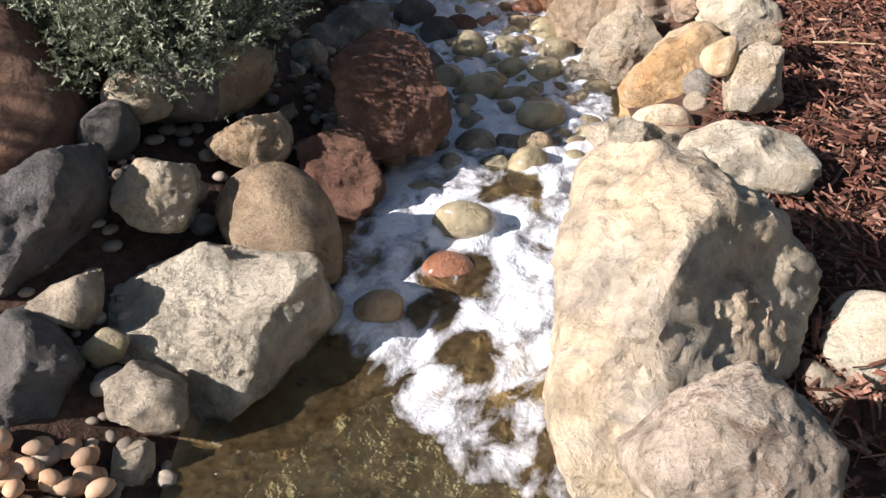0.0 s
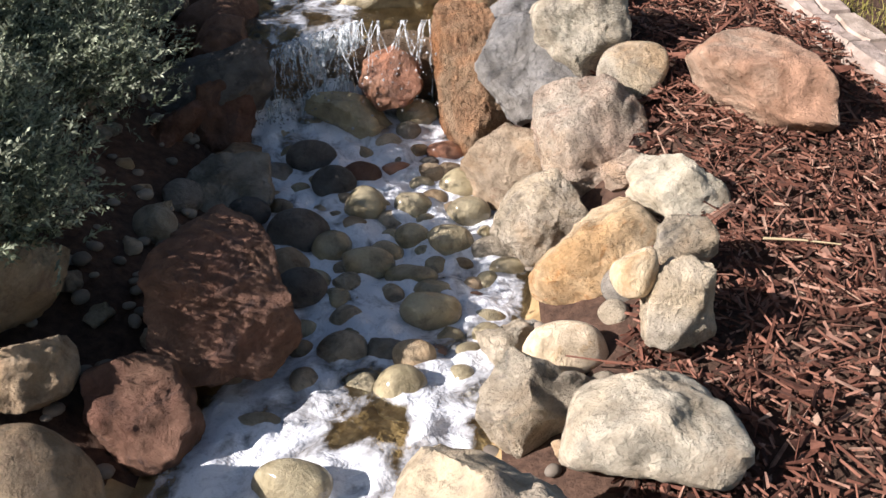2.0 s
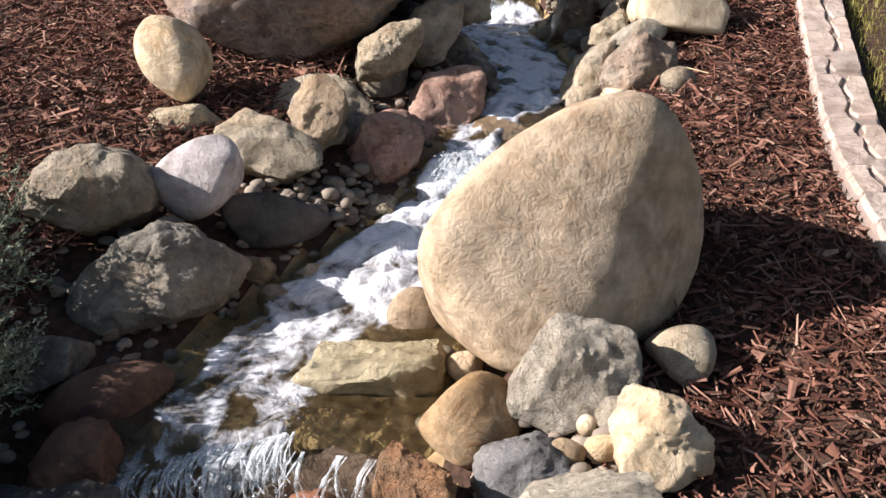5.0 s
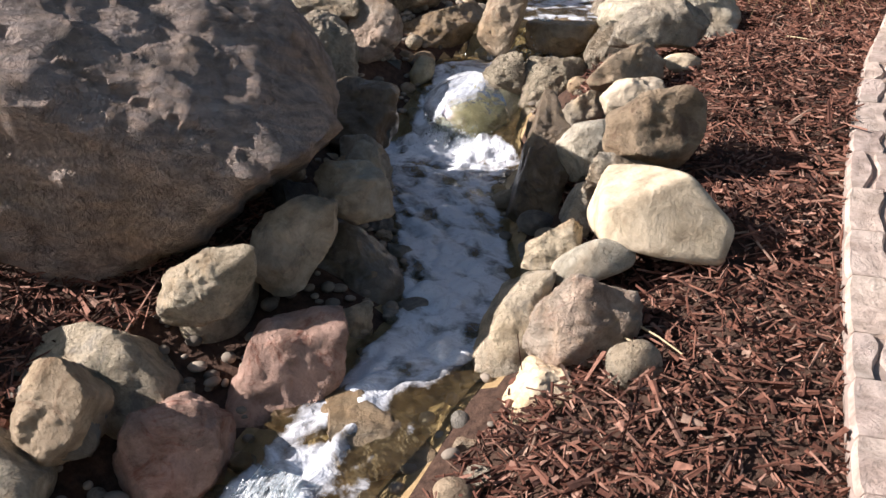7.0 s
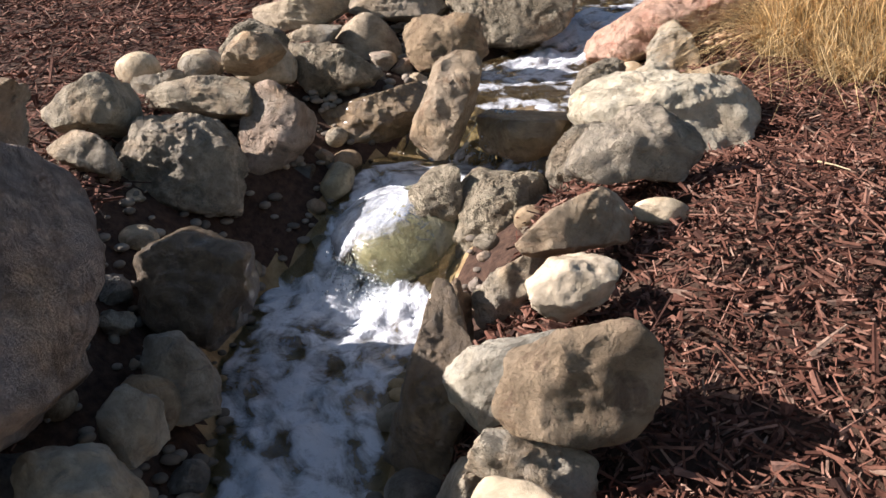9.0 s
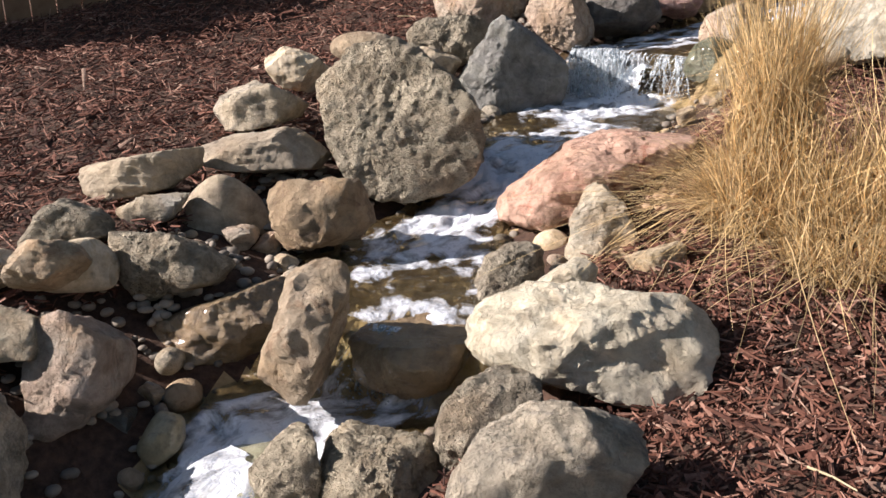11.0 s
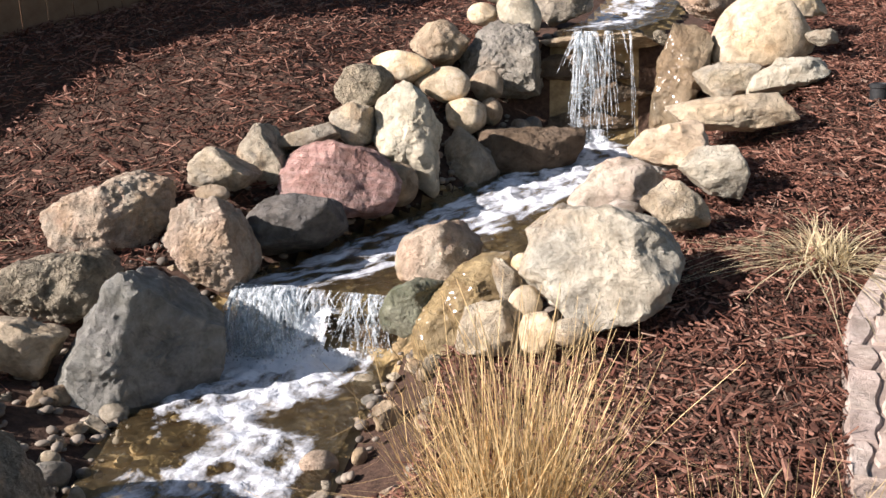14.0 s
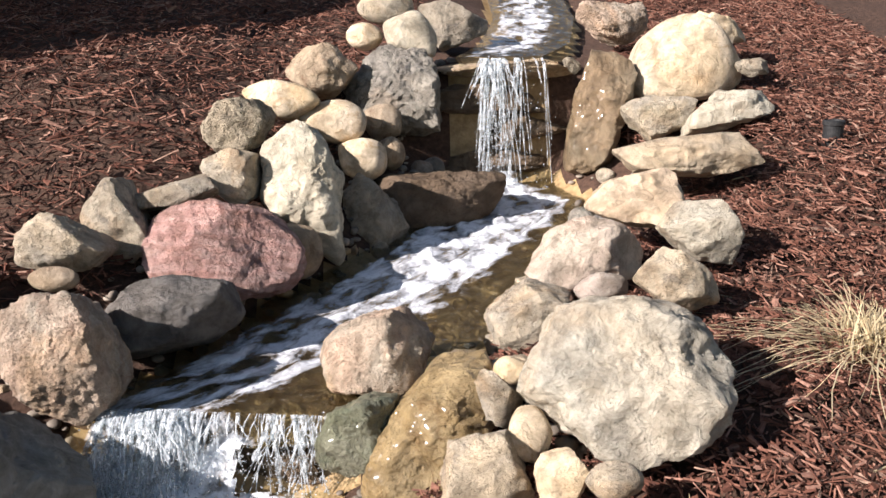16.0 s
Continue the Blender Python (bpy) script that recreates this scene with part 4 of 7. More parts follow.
block("rock", "p", white_stone, (0.059, 6.201, 1.746), -21, 28, 0.077, ((-168, 0.102), (-76, 0.067), (-66, 0.064), (-22, 0.078), (33, 0.107), (109, 0.062), (131, 0.057)), 1052, "pale grey-white limestone rough rock beside the stream", faces=((-0.64, -0.39, 0.67, 0.085),))
block("rock", "a", creamsmooth_stone, (0.260, 6.017, 1.858), -21, 28, 0.065, ((-166, 0.09), (-105, 0.072), (-66, 0.053), (-27, 0.066), (60, 0.081), (99, 0.061), (134, 0.069)), 1053, "smooth cream angular rock beside the stream", faces=((-0.5, -0.38, 0.78, 0.066),))
block("rock", "a", tan_stone, (0.173, 6.242, 1.909), -21, 28, 0.081, ((-102, 0.087), (-79, 0.067), (-21, 0.116), (41, 0.108), (116, 0.037), (132, 0.041)), 1054, "tan sandstone angular rock beside the stream", faces=((-0.68, -0.45, 0.58, 0.094), (0.22, -0.97, -0.14, 0.077)))
block("boulder", "p", pitted_stone, (-0.234, 6.740, 1.711), -21, 28, 0.123, ((-126, 0.187), (-66, 0.1), (-49, 0.081), (-35, 0.092), (10, 0.159), (87, 0.152), (143, 0.143), (165, 0.117)), 1055, "pitted grey-tan conglomerate rough boulder beside the stream", faces=((-0.61, -0.7, 0.37, 0.123),))
block("rock", "p", pitted_stone, (-0.406, 6.684, 1.750), -21, 28, 0.076, ((-165, 0.07), (-144, 0.078), (-81, 0.108), (-20, 0.077), (11, 0.076), (105, 0.093), (137, 0.073)), 1056, "pitted grey-tan conglomerate rough rock beside the stream", faces=((-0.74, -0.64, 0.19, 0.072),))
block("boulder", "p", tan_stone, (-0.509, 6.951, 1.967), -18, 25, 0.109, ((-126, 0.157), (-63, 0.137), (-23, 0.073), (1, 0.111), (89, 0.17), (120, 0.134), (157, 0.09), (177, 0.105)), 1057, "tan sandstone rough boulder beside the stream", faces=((-0.78, -0.58, 0.23, 0.1),))
block("boulder", "a", pale_stone, (0.113, 7.134, 1.963), -18, 25, 0.177, ((-131, 0.178), (-107, 0.106), (-95, 0.127), (-40, 0.228), (-11, 0.262), (51, 0.206), (81, 0.127), (82, 0.126), (107, 0.165), (169, 0.27)), 1058, "pale cream-white limestone angular boulder beside the stream", faces=((-0.24, -0.46, 0.86, 0.117), (0.06, -1.0, -0.07, 0.164), (-0.82, -0.57, -0.08, 0.232)))
block("boulder", "p", grey_stone, (0.202, 6.569, 2.010), -18, 25, 0.106, ((-125, 0.162), (-89, 0.095), (-36, 0.157), (-3, 0.17), (61, 0.111), (78, 0.095), (118, 0.089), (151, 0.112)), 1059, "grey-green speckled rough boulder beside the stream", faces=((-0.43, -0.68, 0.59, 0.102),))
block("rock", "p", pitted_stone, (-0.025, 6.867, 1.858), -18, 25, 0.098, ((-177, 0.11), (-147, 0.124), (-41, 0.039), (10, 0.122), (89, 0.13), (123, 0.108), (146, 0.105)), 1060, "pitted grey-tan conglomerate rough rock beside the stream", faces=((-0.75, -0.57, 0.34, 0.101),))
block("rock", "p", pitted_stone, (-0.189, 7.439, 1.970), -16, 21, 0.082, ((-170, 0.106), (-80, 0.087), (-56, 0.065), (-4, 0.092), (72, 0.107), (118, 0.077), (160, 0.073)), 1061, "pitted grey-tan conglomerate rough rock beside the stream", faces=((-0.62, -0.66, 0.43, 0.085),))
block("rock", "a", pale_stone, (0.008, 7.306, 2.039), -16, 21, 0.052, ((-174, 0.074), (-104, 0.058), (-71, 0.05), (-2, 0.073), (82, 0.059), (121, 0.04)), 1062, "pale cream-white limestone angular rock beside the stream", faces=((-0.39, -0.42, 0.82, 0.05),))
block("rock", "p", white_stone, (-0.017, 7.706, 2.056), -18, 25, 0.095, ((-123, 0.119), (-100, 0.121), (-24, 0.107), (18, 0.091), (45, 0.093), (139, 0.089), (165, 0.082)), 1063, "pale grey-white limestone rough rock beside the stream", faces=((-0.71, -0.67, 0.21, 0.089),))
block("rock", "a", white_stone, (0.175, 7.559, 2.021), -18, 25, 0.056, ((-146, 0.059), (-118, 0.049), (-61, 0.057), (17, 0.072), (107, 0.04)), 1064, "pale grey-white limestone angular rock beside the stream", faces=((-0.4, -0.43, 0.81, 0.053), (-0.22, -0.97, -0.11, 0.052)))
block("boulder", "a", pinkred_stone, (-0.113, 8.049, 2.113), -16, 21, 0.217, ((-165, 0.333), (-101, 0.205), (-84, 0.145), (-61, 0.093), (-61, 0.093), (-32, 0.2), (86, 0.174), (106, 0.137), (122, 0.148), (136, 0.193)), 1065, "pink and red angular boulder beside the stream", faces=((-0.76, -0.57, 0.3, 0.26), (-0.07, -0.69, 0.72, 0.166)))
block("boulder", "p", pitted_stone, (-0.841, 8.109, 2.223), -16, 21, 0.247, ((-168, 0.261), (-152, 0.237), (-150, 0.238), (-93, 0.279), (-76, 0.285), (-30, 0.314), (6, 0.287), (28, 0.256), (46, 0.255), (82, 0.268), (100, 0.292), (141, 0.327)), 1066, "pitted grey-tan conglomerate rough boulder beside the stream", faces=((-0.16, -0.96, 0.24, 0.212), (-0.78, -0.48, 0.39, 0.278)), more=0)
block("boulder", "a", white_stone, (-1.349, 8.005, 2.272), -18, 25, 0.104, ((-153, 0.153), (-79, 0.073), (-33, 0.136), (67, 0.084), (102, 0.098), (143, 0.14)), 1067, "pale grey-white limestone angular boulder beside the stream", faces=((-0.31, -0.47, 0.83, 0.084), (-0.58, -0.81, -0.06, 0.128)))
block("boulder", "l", tan_pale, (-1.187, 7.784, 2.168), -18, 25, 0.105, ((-140, 0.166), (-102, 0.074), (-87, 0.077), (-36, 0.188), (50, 0.14), (91, 0.075), (114, 0.103)), 1068, "pale tan sandstone layered boulder beside the stream", faces=((-0.22, -0.52, 0.83, 0.073),))
block("boulder", "a", tanbrown_stone, (-0.808, 7.507, 2.066), -18, 25, 0.106, ((-148, 0.138), (-85, 0.096), (-56, 0.108), (15, 0.153), (89, 0.103), (179, 0.163)), 1069, "brown and tan angular boulder beside the stream", faces=((-0.75, -0.57, 0.34, 0.121),))
block("rock", "r", tan_pale, (-1.141, 7.487, 2.021), -18, 25, 0.111, ((-150, 0.118), (-125, 0.106), (-80, 0.131), (-28, 0.139), (23, 0.125), (65, 0.12), (107, 0.126), (144, 0.128)), 1070, "pale tan sandstone rounded rock beside the stream", faces=((-0.75, -0.57, 0.34, 0.118),), edge=8)
block("boulder", "l", tan_pale, (-1.414, 7.448, 2.149), -18, 25, 0.105, ((-160, 0.171), (-111, 0.108), (-77, 0.07), (-53, 0.096), (-8, 0.174), (99, 0.058), (104, 0.065)), 1071, "pale tan sandstone layered boulder beside the stream", faces=((-0.35, -0.55, 0.76, 0.087),))
block("rock", "a", white_stone, (-1.251, 7.305, 2.084), -18, 25, 0.062, ((-128, 0.057), (-67, 0.045), (-25, 0.07), (94, 0.05), (112, 0.046)), 1072, "pale grey-white limestone angular rock beside the stream", faces=((-0.45, -0.5, 0.74, 0.06),))
block("rock", "a", pitted_stone, (-1.327, 7.060, 2.090), -18, 25, 0.084, ((-104, 0.095), (-68, 0.067), (13, 0.114), (69, 0.078), (136, 0.07), (155, 0.083)), 1073, "pitted grey-tan conglomerate angular rock beside the stream", faces=((-0.67, -0.46, 0.59, 0.092),))
block("rock", "r", cream_stone, (-1.196, 6.921, 2.049), -18, 25, 0.074, ((-125, 0.079), (-88, 0.07), (-3, 0.117), (52, 0.095), (104, 0.053), (125, 0.057)), 1074, "cream-coloured rounded rock beside the stream", faces=((-0.58, -0.52, 0.63, 0.083),))
block("boulder", "p", pitted_stone, (-1.020, 7.098, 2.011), -18, 25, 0.101, ((-176, 0.153), (-141, 0.116), (-77, 0.08), (-37, 0.129), (56, 0.088), (87, 0.089)), 1075, "pitted grey-tan conglomerate rough boulder beside the stream")
block("rock", "a", cream_stone, (-1.429, 8.392, 2.359), -18, 25, 0.090, ((-143, 0.075), (-107, 0.081), (-36, 0.091), (61, 0.081), (74, 0.078), (125, 0.114)), 1076, "cream-coloured angular rock beside the stream", faces=((-0.54, -0.45, 0.71, 0.09),))
block("boulder", "a", wettan_stone, (-0.866, 7.111, 1.876), -18, 25, 0.118, ((-165, 0.183), (-91, 0.115), (-44, 0.122), (-23, 0.148), (35, 0.194), (107, 0.064), (111, 0.065)), 1077, "wet tan-brown angular boulder at the water's edge", faces=((-0.31, -0.47, 0.83, 0.098),))
block("rock", "a", wettan_stone, (-0.302, 7.089, 1.878), -18, 25, 0.099, ((-175, 0.15), (-104, 0.099), (-77, 0.091), (-38, 0.119), (-14, 0.137), (53, 0.136), (95, 0.089), (103, 0.093)), 1078, "wet tan-brown angular rock at the water's edge", faces=((-0.41, -0.89, -0.19, 0.108), (0.0, -0.31, 0.95, 0.047)))
block("rock", "r", wet_stone, (-0.766, 6.716, 1.747), -18, 25, 0.047, ((-150, 0.053), (-56, 0.041), (-4, 0.049), (76, 0.062), (151, 0.039)), 1079, "wet olive-brown rounded rock at the water's edge")
block("boulder", "p", pitted_stone, (-1.195, 9.343, 2.373), -15, 11, 0.133, ((-146, 0.171), (-92, 0.128), (-55, 0.134), (-9, 0.203), (55, 0.175), (97, 0.114), (127, 0.14)), 1080, "pitted grey-tan conglomerate rough boulder beside the stream")
block("boulder", "a", darklit_stone, (-0.809, 9.136, 2.245), -15, 11, 0.206, ((-153, 0.256), (-80, 0.226), (-7, 0.244), (49, 0.185), (138, 0.179), (155, 0.194)), 1081, "dark grey angular boulder beside the stream", faces=((-0.79, -0.41, 0.46, 0.213), (0.57, -0.81, -0.12, 0.155)), more=0)
block("rock", "a", tan_pale, (-1.133, 8.972, 2.294), -15, 11, 0.093, ((-144, 0.052), (-124, 0.048), (-28, 0.1), (66, 0.094), (88, 0.095)), 1082, "pale tan sandstone angular rock beside the stream", faces=((-0.48, -0.53, 0.7, 0.094),))
block("boulder", "p", pinkgrey_stone, (-1.220, 9.797, 2.520), -15, 11, 0.158, ((-157, 0.228), (-112, 0.165), (-86, 0.157), (-30, 0.202), (6, 0.242), (81, 0.172), (113, 0.114), (121, 0.112)), 1083, "pinkish grey rough boulder beside the stream")
block("boulder", "p", pinkgrey_stone, (-0.728, 9.530, 2.478), -14, -5, 0.129, ((-140, 0.118), (-111, 0.12), (-41, 0.175), (11, 0.134), (36, 0.146), (90, 0.163), (124, 0.173), (172, 0.153)), 1084, "pinkish grey rough boulder beside the stream", faces=((-0.14, -0.94, 0.3, 0.117),))
block("boulder", "l", dark_stone, (-0.520, 9.798, 2.475), -14, -5, 0.130, ((-155, 0.191), (-127, 0.166), (-76, 0.092), (-49, 0.132), (24, 0.192), (82, 0.125), (105, 0.114), (135, 0.14)), 1085, "dark grey layered boulder beside the stream", faces=((-0.07, -0.62, 0.78, 0.108), (0.18, -0.98, -0.04, 0.121)))
block("boulder", "l", pink_stone, (-0.396, 10.124, 2.586), -14, -5, 0.161, ((-173, 0.235), (-144, 0.181), (-108, 0.124), (-76, 0.172), (-28, 0.243), (13, 0.23), (53, 0.169), (74, 0.15), (96, 0.157), (119, 0.203)), 1086, "rough pink layered boulder beside the stream", faces=((-0.42, -0.62, 0.67, 0.152), (0.42, -0.89, 0.19, 0.152)))
block("rock", "a", white_stone, (-0.843, 9.991, 2.655), -14, -5, 0.088, ((-168, 0.131), (-105, 0.09), (-89, 0.088), (-43, 0.119), (51, 0.066), (74, 0.065), (136, 0.111)), 1087, "pale grey-white limestone angular rock beside the stream", faces=((-0.37, -0.63, 0.68, 0.085),))
block("rock", "a", grey_stone, (-0.732, 10.217, 2.670), -14, -5, 0.099, ((-167, 0.107), (-145, 0.104), (-102, 0.122), (-56, 0.137), (25, 0.065), (38, 0.069), (119, 0.126), (151, 0.108)), 1088, "grey-green speckled angular rock beside the stream", faces=((-0.46, -0.78, 0.43, 0.096),))
block("rock", "l", white_stone, (-0.574, 10.292, 2.740), -14, -5, 0.072, ((-144, 0.113), (-82, 0.046), (-63, 0.053), (39, 0.11), (107, 0.03)), 1089, "pale grey-white limestone layered rock beside the stream", faces=((-0.18, -0.54, 0.82, 0.053),))
block("boulder", "a", pale_stone, (-0.185, 10.445, 2.696), -14, -5, 0.136, ((-176, 0.142), (-129, 0.129), (-112, 0.172), (3, 0.137), (5, 0.135), (24, 0.145), (63, 0.205), (116, 0.232), (143, 0.209)), 1090, "pale cream-white limestone angular boulder beside the stream", faces=((-0.33, -0.91, 0.23, 0.124), (0.65, -0.72, 0.23, 0.143)))
block("boulder", "p", white_stone, (0.065, 10.666, 2.565), -14, -5, 0.111, ((-177, 0.117), (-138, 0.131), (-80, 0.149), (-21, 0.129), (32, 0.083), (51, 0.088), (133, 0.151)), 1091, "pale grey-white limestone rough boulder beside the stream", faces=((-0.44, -0.87, 0.2, 0.105),))
block("boulder", "a", brownslab_stone, (0.311, 10.862, 2.533), -14, -5, 0.168, ((-154, 0.183), (-149, 0.175), (-67, 0.105), (-46, 0.148), (8, 0.27), (93, 0.149), (95, 0.15)), 1092, "dark brown angular boulder beside the stream", faces=((0.12, -0.43, 0.9, 0.156), (0.28, -0.95, -0.14, 0.162)))
block("rock", "r", cream_stone, (-0.092, 10.932, 2.883), -14, -5, 0.087, ((-122, 0.07), (-76, 0.084), (-10, 0.13), (54, 0.099), (97, 0.078), (133, 0.094)), 1093, "cream-coloured rounded rock beside the stream", faces=((-0.38, -0.72, 0.58, 0.09),))
block("rock", "r", cream_stone, (0.021, 10.849, 2.746), -14, -5, 0.071, ((-164, 0.075), (-118, 0.065), (-59, 0.081), (4, 0.09), (73, 0.079), (109, 0.08)), 1094, "cream-coloured rounded rock beside the stream")
block("rock", "r", cream_stone, (-0.285, 10.935, 2.972), -14, -5, 0.090, ((-129, 0.069), (-109, 0.067), (-62, 0.086), (40, 0.108), (77, 0.071), (111, 0.089)), 1095, "cream-coloured rounded rock beside the stream", faces=((-0.38, -0.72, 0.58, 0.094),))
block("rock", "p", pitted_stone, (-0.421, 10.694, 2.902), -14, -5, 0.094, ((-162, 0.126), (-118, 0.112), (-81, 0.096), (-22, 0.108), (44, 0.118), (99, 0.093), (142, 0.101)), 1096, "pitted grey-tan conglomerate rough rock beside the stream")
block("rock", "a", white_stone, (-0.415, 10.417, 2.757), -14, -5, 0.082, ((-137, 0.039), (-58, 0.105), (-4, 0.097), (88, 0.099), (118, 0.096)), 1097, "pale grey-white limestone angular rock beside the stream", faces=((-0.46, -0.78, 0.43, 0.08),))
block("boulder", "a", tan_stone, (-0.134, 11.208, 3.056), -14, -5, 0.103, ((-129, 0.099), (-90, 0.107), (-33, 0.117), (41, 0.125), (94, 0.102), (142, 0.117)), 1098, "tan sandstone angular boulder beside the stream", faces=((-0.56, -0.76, 0.33, 0.102), (0.57, -0.82, 0.11, 0.11)))
block("boulder", "p", darkgrey_stone, (0.160, 11.319, 2.958), -14, -5, 0.167, ((-166, 0.203), (-124, 0.163), (-81, 0.198), (-1, 0.212), (22, 0.219), (87, 0.198), (137, 0.166)), 1099, "dark grey rough boulder beside the stream", faces=((-0.46, -0.74, 0.49, 0.164),))
block("rock", "r", pale_stone, (0.238, 11.447, 3.195), -14, -5, 0.089, ((-165, 0.1), (-105, 0.072), (-7, 0.118), (47, 0.085), (109, 0.093)), 1100, "pale cream-white limestone rounded rock beside the stream")
block("boulder", "a", grey_stone, (0.455, 11.757, 3.217), -14, -5, 0.112, ((-151, 0.107), (-68, 0.084), (-25, 0.141), (62, 0.101), (101, 0.114)), 1101, "grey-green speckled angular boulder beside the stream")
block("boulder", "r", cream_stone, (1.401, 11.258, 3.082), -14, -5, 0.171, ((-179, 0.239), (-100, 0.189), (-78, 0.176), (-28, 0.238), (40, 0.145), (55, 0.136), (114, 0.181), (154, 0.212)), 1102, "cream-coloured rounded boulder beside the stream", faces=((-0.4, -0.78, 0.48, 0.171),), edge=9)
block("boulder", "a", pale_stone, (1.443, 10.836, 2.900), -14, -5, 0.105, ((-80, 0.062), (-67, 0.058), (24, 0.166), (91, 0.093), (134, 0.097), (173, 0.165)), 1103, "pale cream-white limestone angular boulder beside the stream", faces=((-0.17, -0.62, 0.77, 0.084),))
block("rock", "a", white_stone, (1.201, 10.987, 2.870), -14, -5, 0.094, ((-136, 0.082), (-74, 0.082), (-18, 0.118), (85, 0.086), (127, 0.117)), 1104, "pale grey-white limestone angular rock beside the stream", faces=((-0.17, -0.62, 0.77, 0.081),))
block("boulder", "l", tan_pale, (1.136, 10.424, 2.812), -14, -5, 0.120, ((-134, 0.167), (-94, 0.079), (-75, 0.106), (34, 0.194), (95, 0.068), (103, 0.076)), 1105, "pale tan sandstone layered boulder beside the stream", faces=((-0.12, -0.53, 0.84, 0.079),))
block("rock", "a", pale_tan, (0.855, 10.074, 2.726), -14, -5, 0.094, ((-116, 0.093), (-94, 0.087), (-43, 0.113), (-8, 0.14), (48, 0.14), (104, 0.065), (138, 0.088)), 1106, "pale tan angular rock beside the stream", faces=((-0.36, -0.71, 0.61, 0.087),))
block("rock", "l", pale_stone, (0.999, 9.897, 2.657), -14, -5, 0.087, ((-128, 0.068), (-98, 0.08), (-9, 0.118), (30, 0.115), (88, 0.093), (142, 0.104)), 1107, "pale cream-white limestone layered rock beside the stream", faces=((-0.17, -0.62, 0.77, 0.076),))
block("boulder", "a", pinkpale_stone, (0.667, 9.940, 2.591), -14, -5, 0.112, ((-140, 0.164), (-84, 0.095), (-82, 0.095), (-22, 0.161), (46, 0.134), (74, 0.11), (103, 0.103), (145, 0.12)), 1108, "pale pinkish angular boulder beside the stream", faces=((-0.4, -0.74, 0.54, 0.107), (0.65, -0.72, 0.23, 0.131)))
block("rock", "a", grey_stone, (0.839, 9.605, 2.600), -14, -5, 0.081, ((-129, 0.074), (-79, 0.085), (-9, 0.113), (49, 0.067), (69, 0.069), (140, 0.086)), 1109, "grey-green speckled angular rock beside the stream", faces=((-0.36, -0.71, 0.61, 0.075), (0.67, -0.74, 0.02, 0.089)))
block("boulder", "a", pale_stone, (0.585, 9.166, 2.516), -14, -5, 0.155, ((-137, 0.194), (-109, 0.176), (-73, 0.165), (-51, 0.171), (-15, 0.226), (37, 0.2), (59, 0.178), (66, 0.176), (98, 0.172), (146, 0.206), (157, 0.206)), 1110, "pale cream-white limestone angular boulder beside the stream", faces=((-0.19, -0.9, 0.4, 0.127), (0.66, -0.67, 0.36, 0.19)), more=2)
block("rock", "a", white_stone, (0.465, 9.688, 2.488), -14, -5, 0.091, ((-166, 0.115), (-110, 0.101), (-44, 0.064), (-21, 0.093), (71, 0.095), (129, 0.086)), 1111, "pale grey-white limestone angular rock beside the stream", faces=((-0.36, -0.71, 0.61, 0.085),))
block("rock", "r", pinkpale_stone, (0.668, 9.704, 2.556), -14, -5, 0.045, ((-134, 0.057), (-82, 0.034), (0, 0.076), (79, 0.038), (124, 0.038)), 1112, "pale pinkish rounded rock beside the stream")
block("cobble", "r", cream_stone, (0.369, 9.116, 2.411), -14, -5, 0.043, ((-158, 0.043), (-104, 0.049), (-26, 0.046), (25, 0.044), (89, 0.056), (155, 0.049)), 1113, "cream-coloured rounded cobble beside the stream")
block("rock", "a", white_stone, (0.271, 9.065, 2.354), -14, -5, 0.076, ((-152, 0.12), (-90, 0.087), (11, 0.082), (28, 0.071), (99, 0.081), (170, 0.088)), 1114, "pale grey-white limestone angular rock beside the stream", faces=((-0.26, -0.71, 0.65, 0.071),))
block("cobble", "a", cream_stone, (0.411, 8.978, 2.380), -14, -5, 0.045, ((-168, 0.053), (-81, 0.05), (-26, 0.048), (36, 0.048), (97, 0.054), (162, 0.055)), 1115, "cream-coloured angular cobble beside the stream", faces=((-0.36, -0.71, 0.61, 0.045),))
block("boulder", "p", pinkgrey_stone, (0.048, 9.590, 2.434), -14, -5, 0.107, ((-147, 0.146), (-92, 0.115), (-72, 0.126), (-11, 0.145), (46, 0.131), (103, 0.099), (116, 0.096), (155, 0.126)), 1116, "pinkish grey rough boulder beside the stream", faces=((-0.34, -0.92, 0.19, 0.1), (0.57, -0.82, 0.11, 0.109)))
block("rock", "p", greenwet_stone, (-0.006, 9.336, 2.325), -14, -5, 0.080, ((-167, 0.104), (-96, 0.097), (-48, 0.072), (-8, 0.088), (77, 0.101), (119, 0.071), (157, 0.08)), 1117, "wet green mossy rough rock at the water's edge")
block("boulder", "a", whitecrag_stone, (-0.339, 1.539, 0.637), -28, 2, 0.176, ((-157, 0.184), (-149, 0.169), (-93, 0.168), (-60, 0.138), (-40, 0.165), (11, 0.226), (40, 0.221), (89, 0.167), (110, 0.164), (127, 0.188)), 1118, "white and grey craggy limestone angular boulder beside the stream", faces=((-0.22, -0.8, 0.55, 0.138), (-0.34, -0.9, -0.25, 0.168), (0.75, -0.62, -0.22, 0.195)), more=1)
block("rock", "r", tanbrown_stone, (-0.250, 1.710, 0.774), -28, 2, 0.099, ((-160, 0.106), (-117, 0.087), (-91, 0.118), (1, 0.121), (24, 0.099), (56, 0.103), (103, 0.114), (148, 0.121)), 1119, "brown and tan rounded rock beside the stream", faces=((-0.53, -0.81, 0.25, 0.096), (0.63, -0.75, 0.21, 0.101)), edge=9)
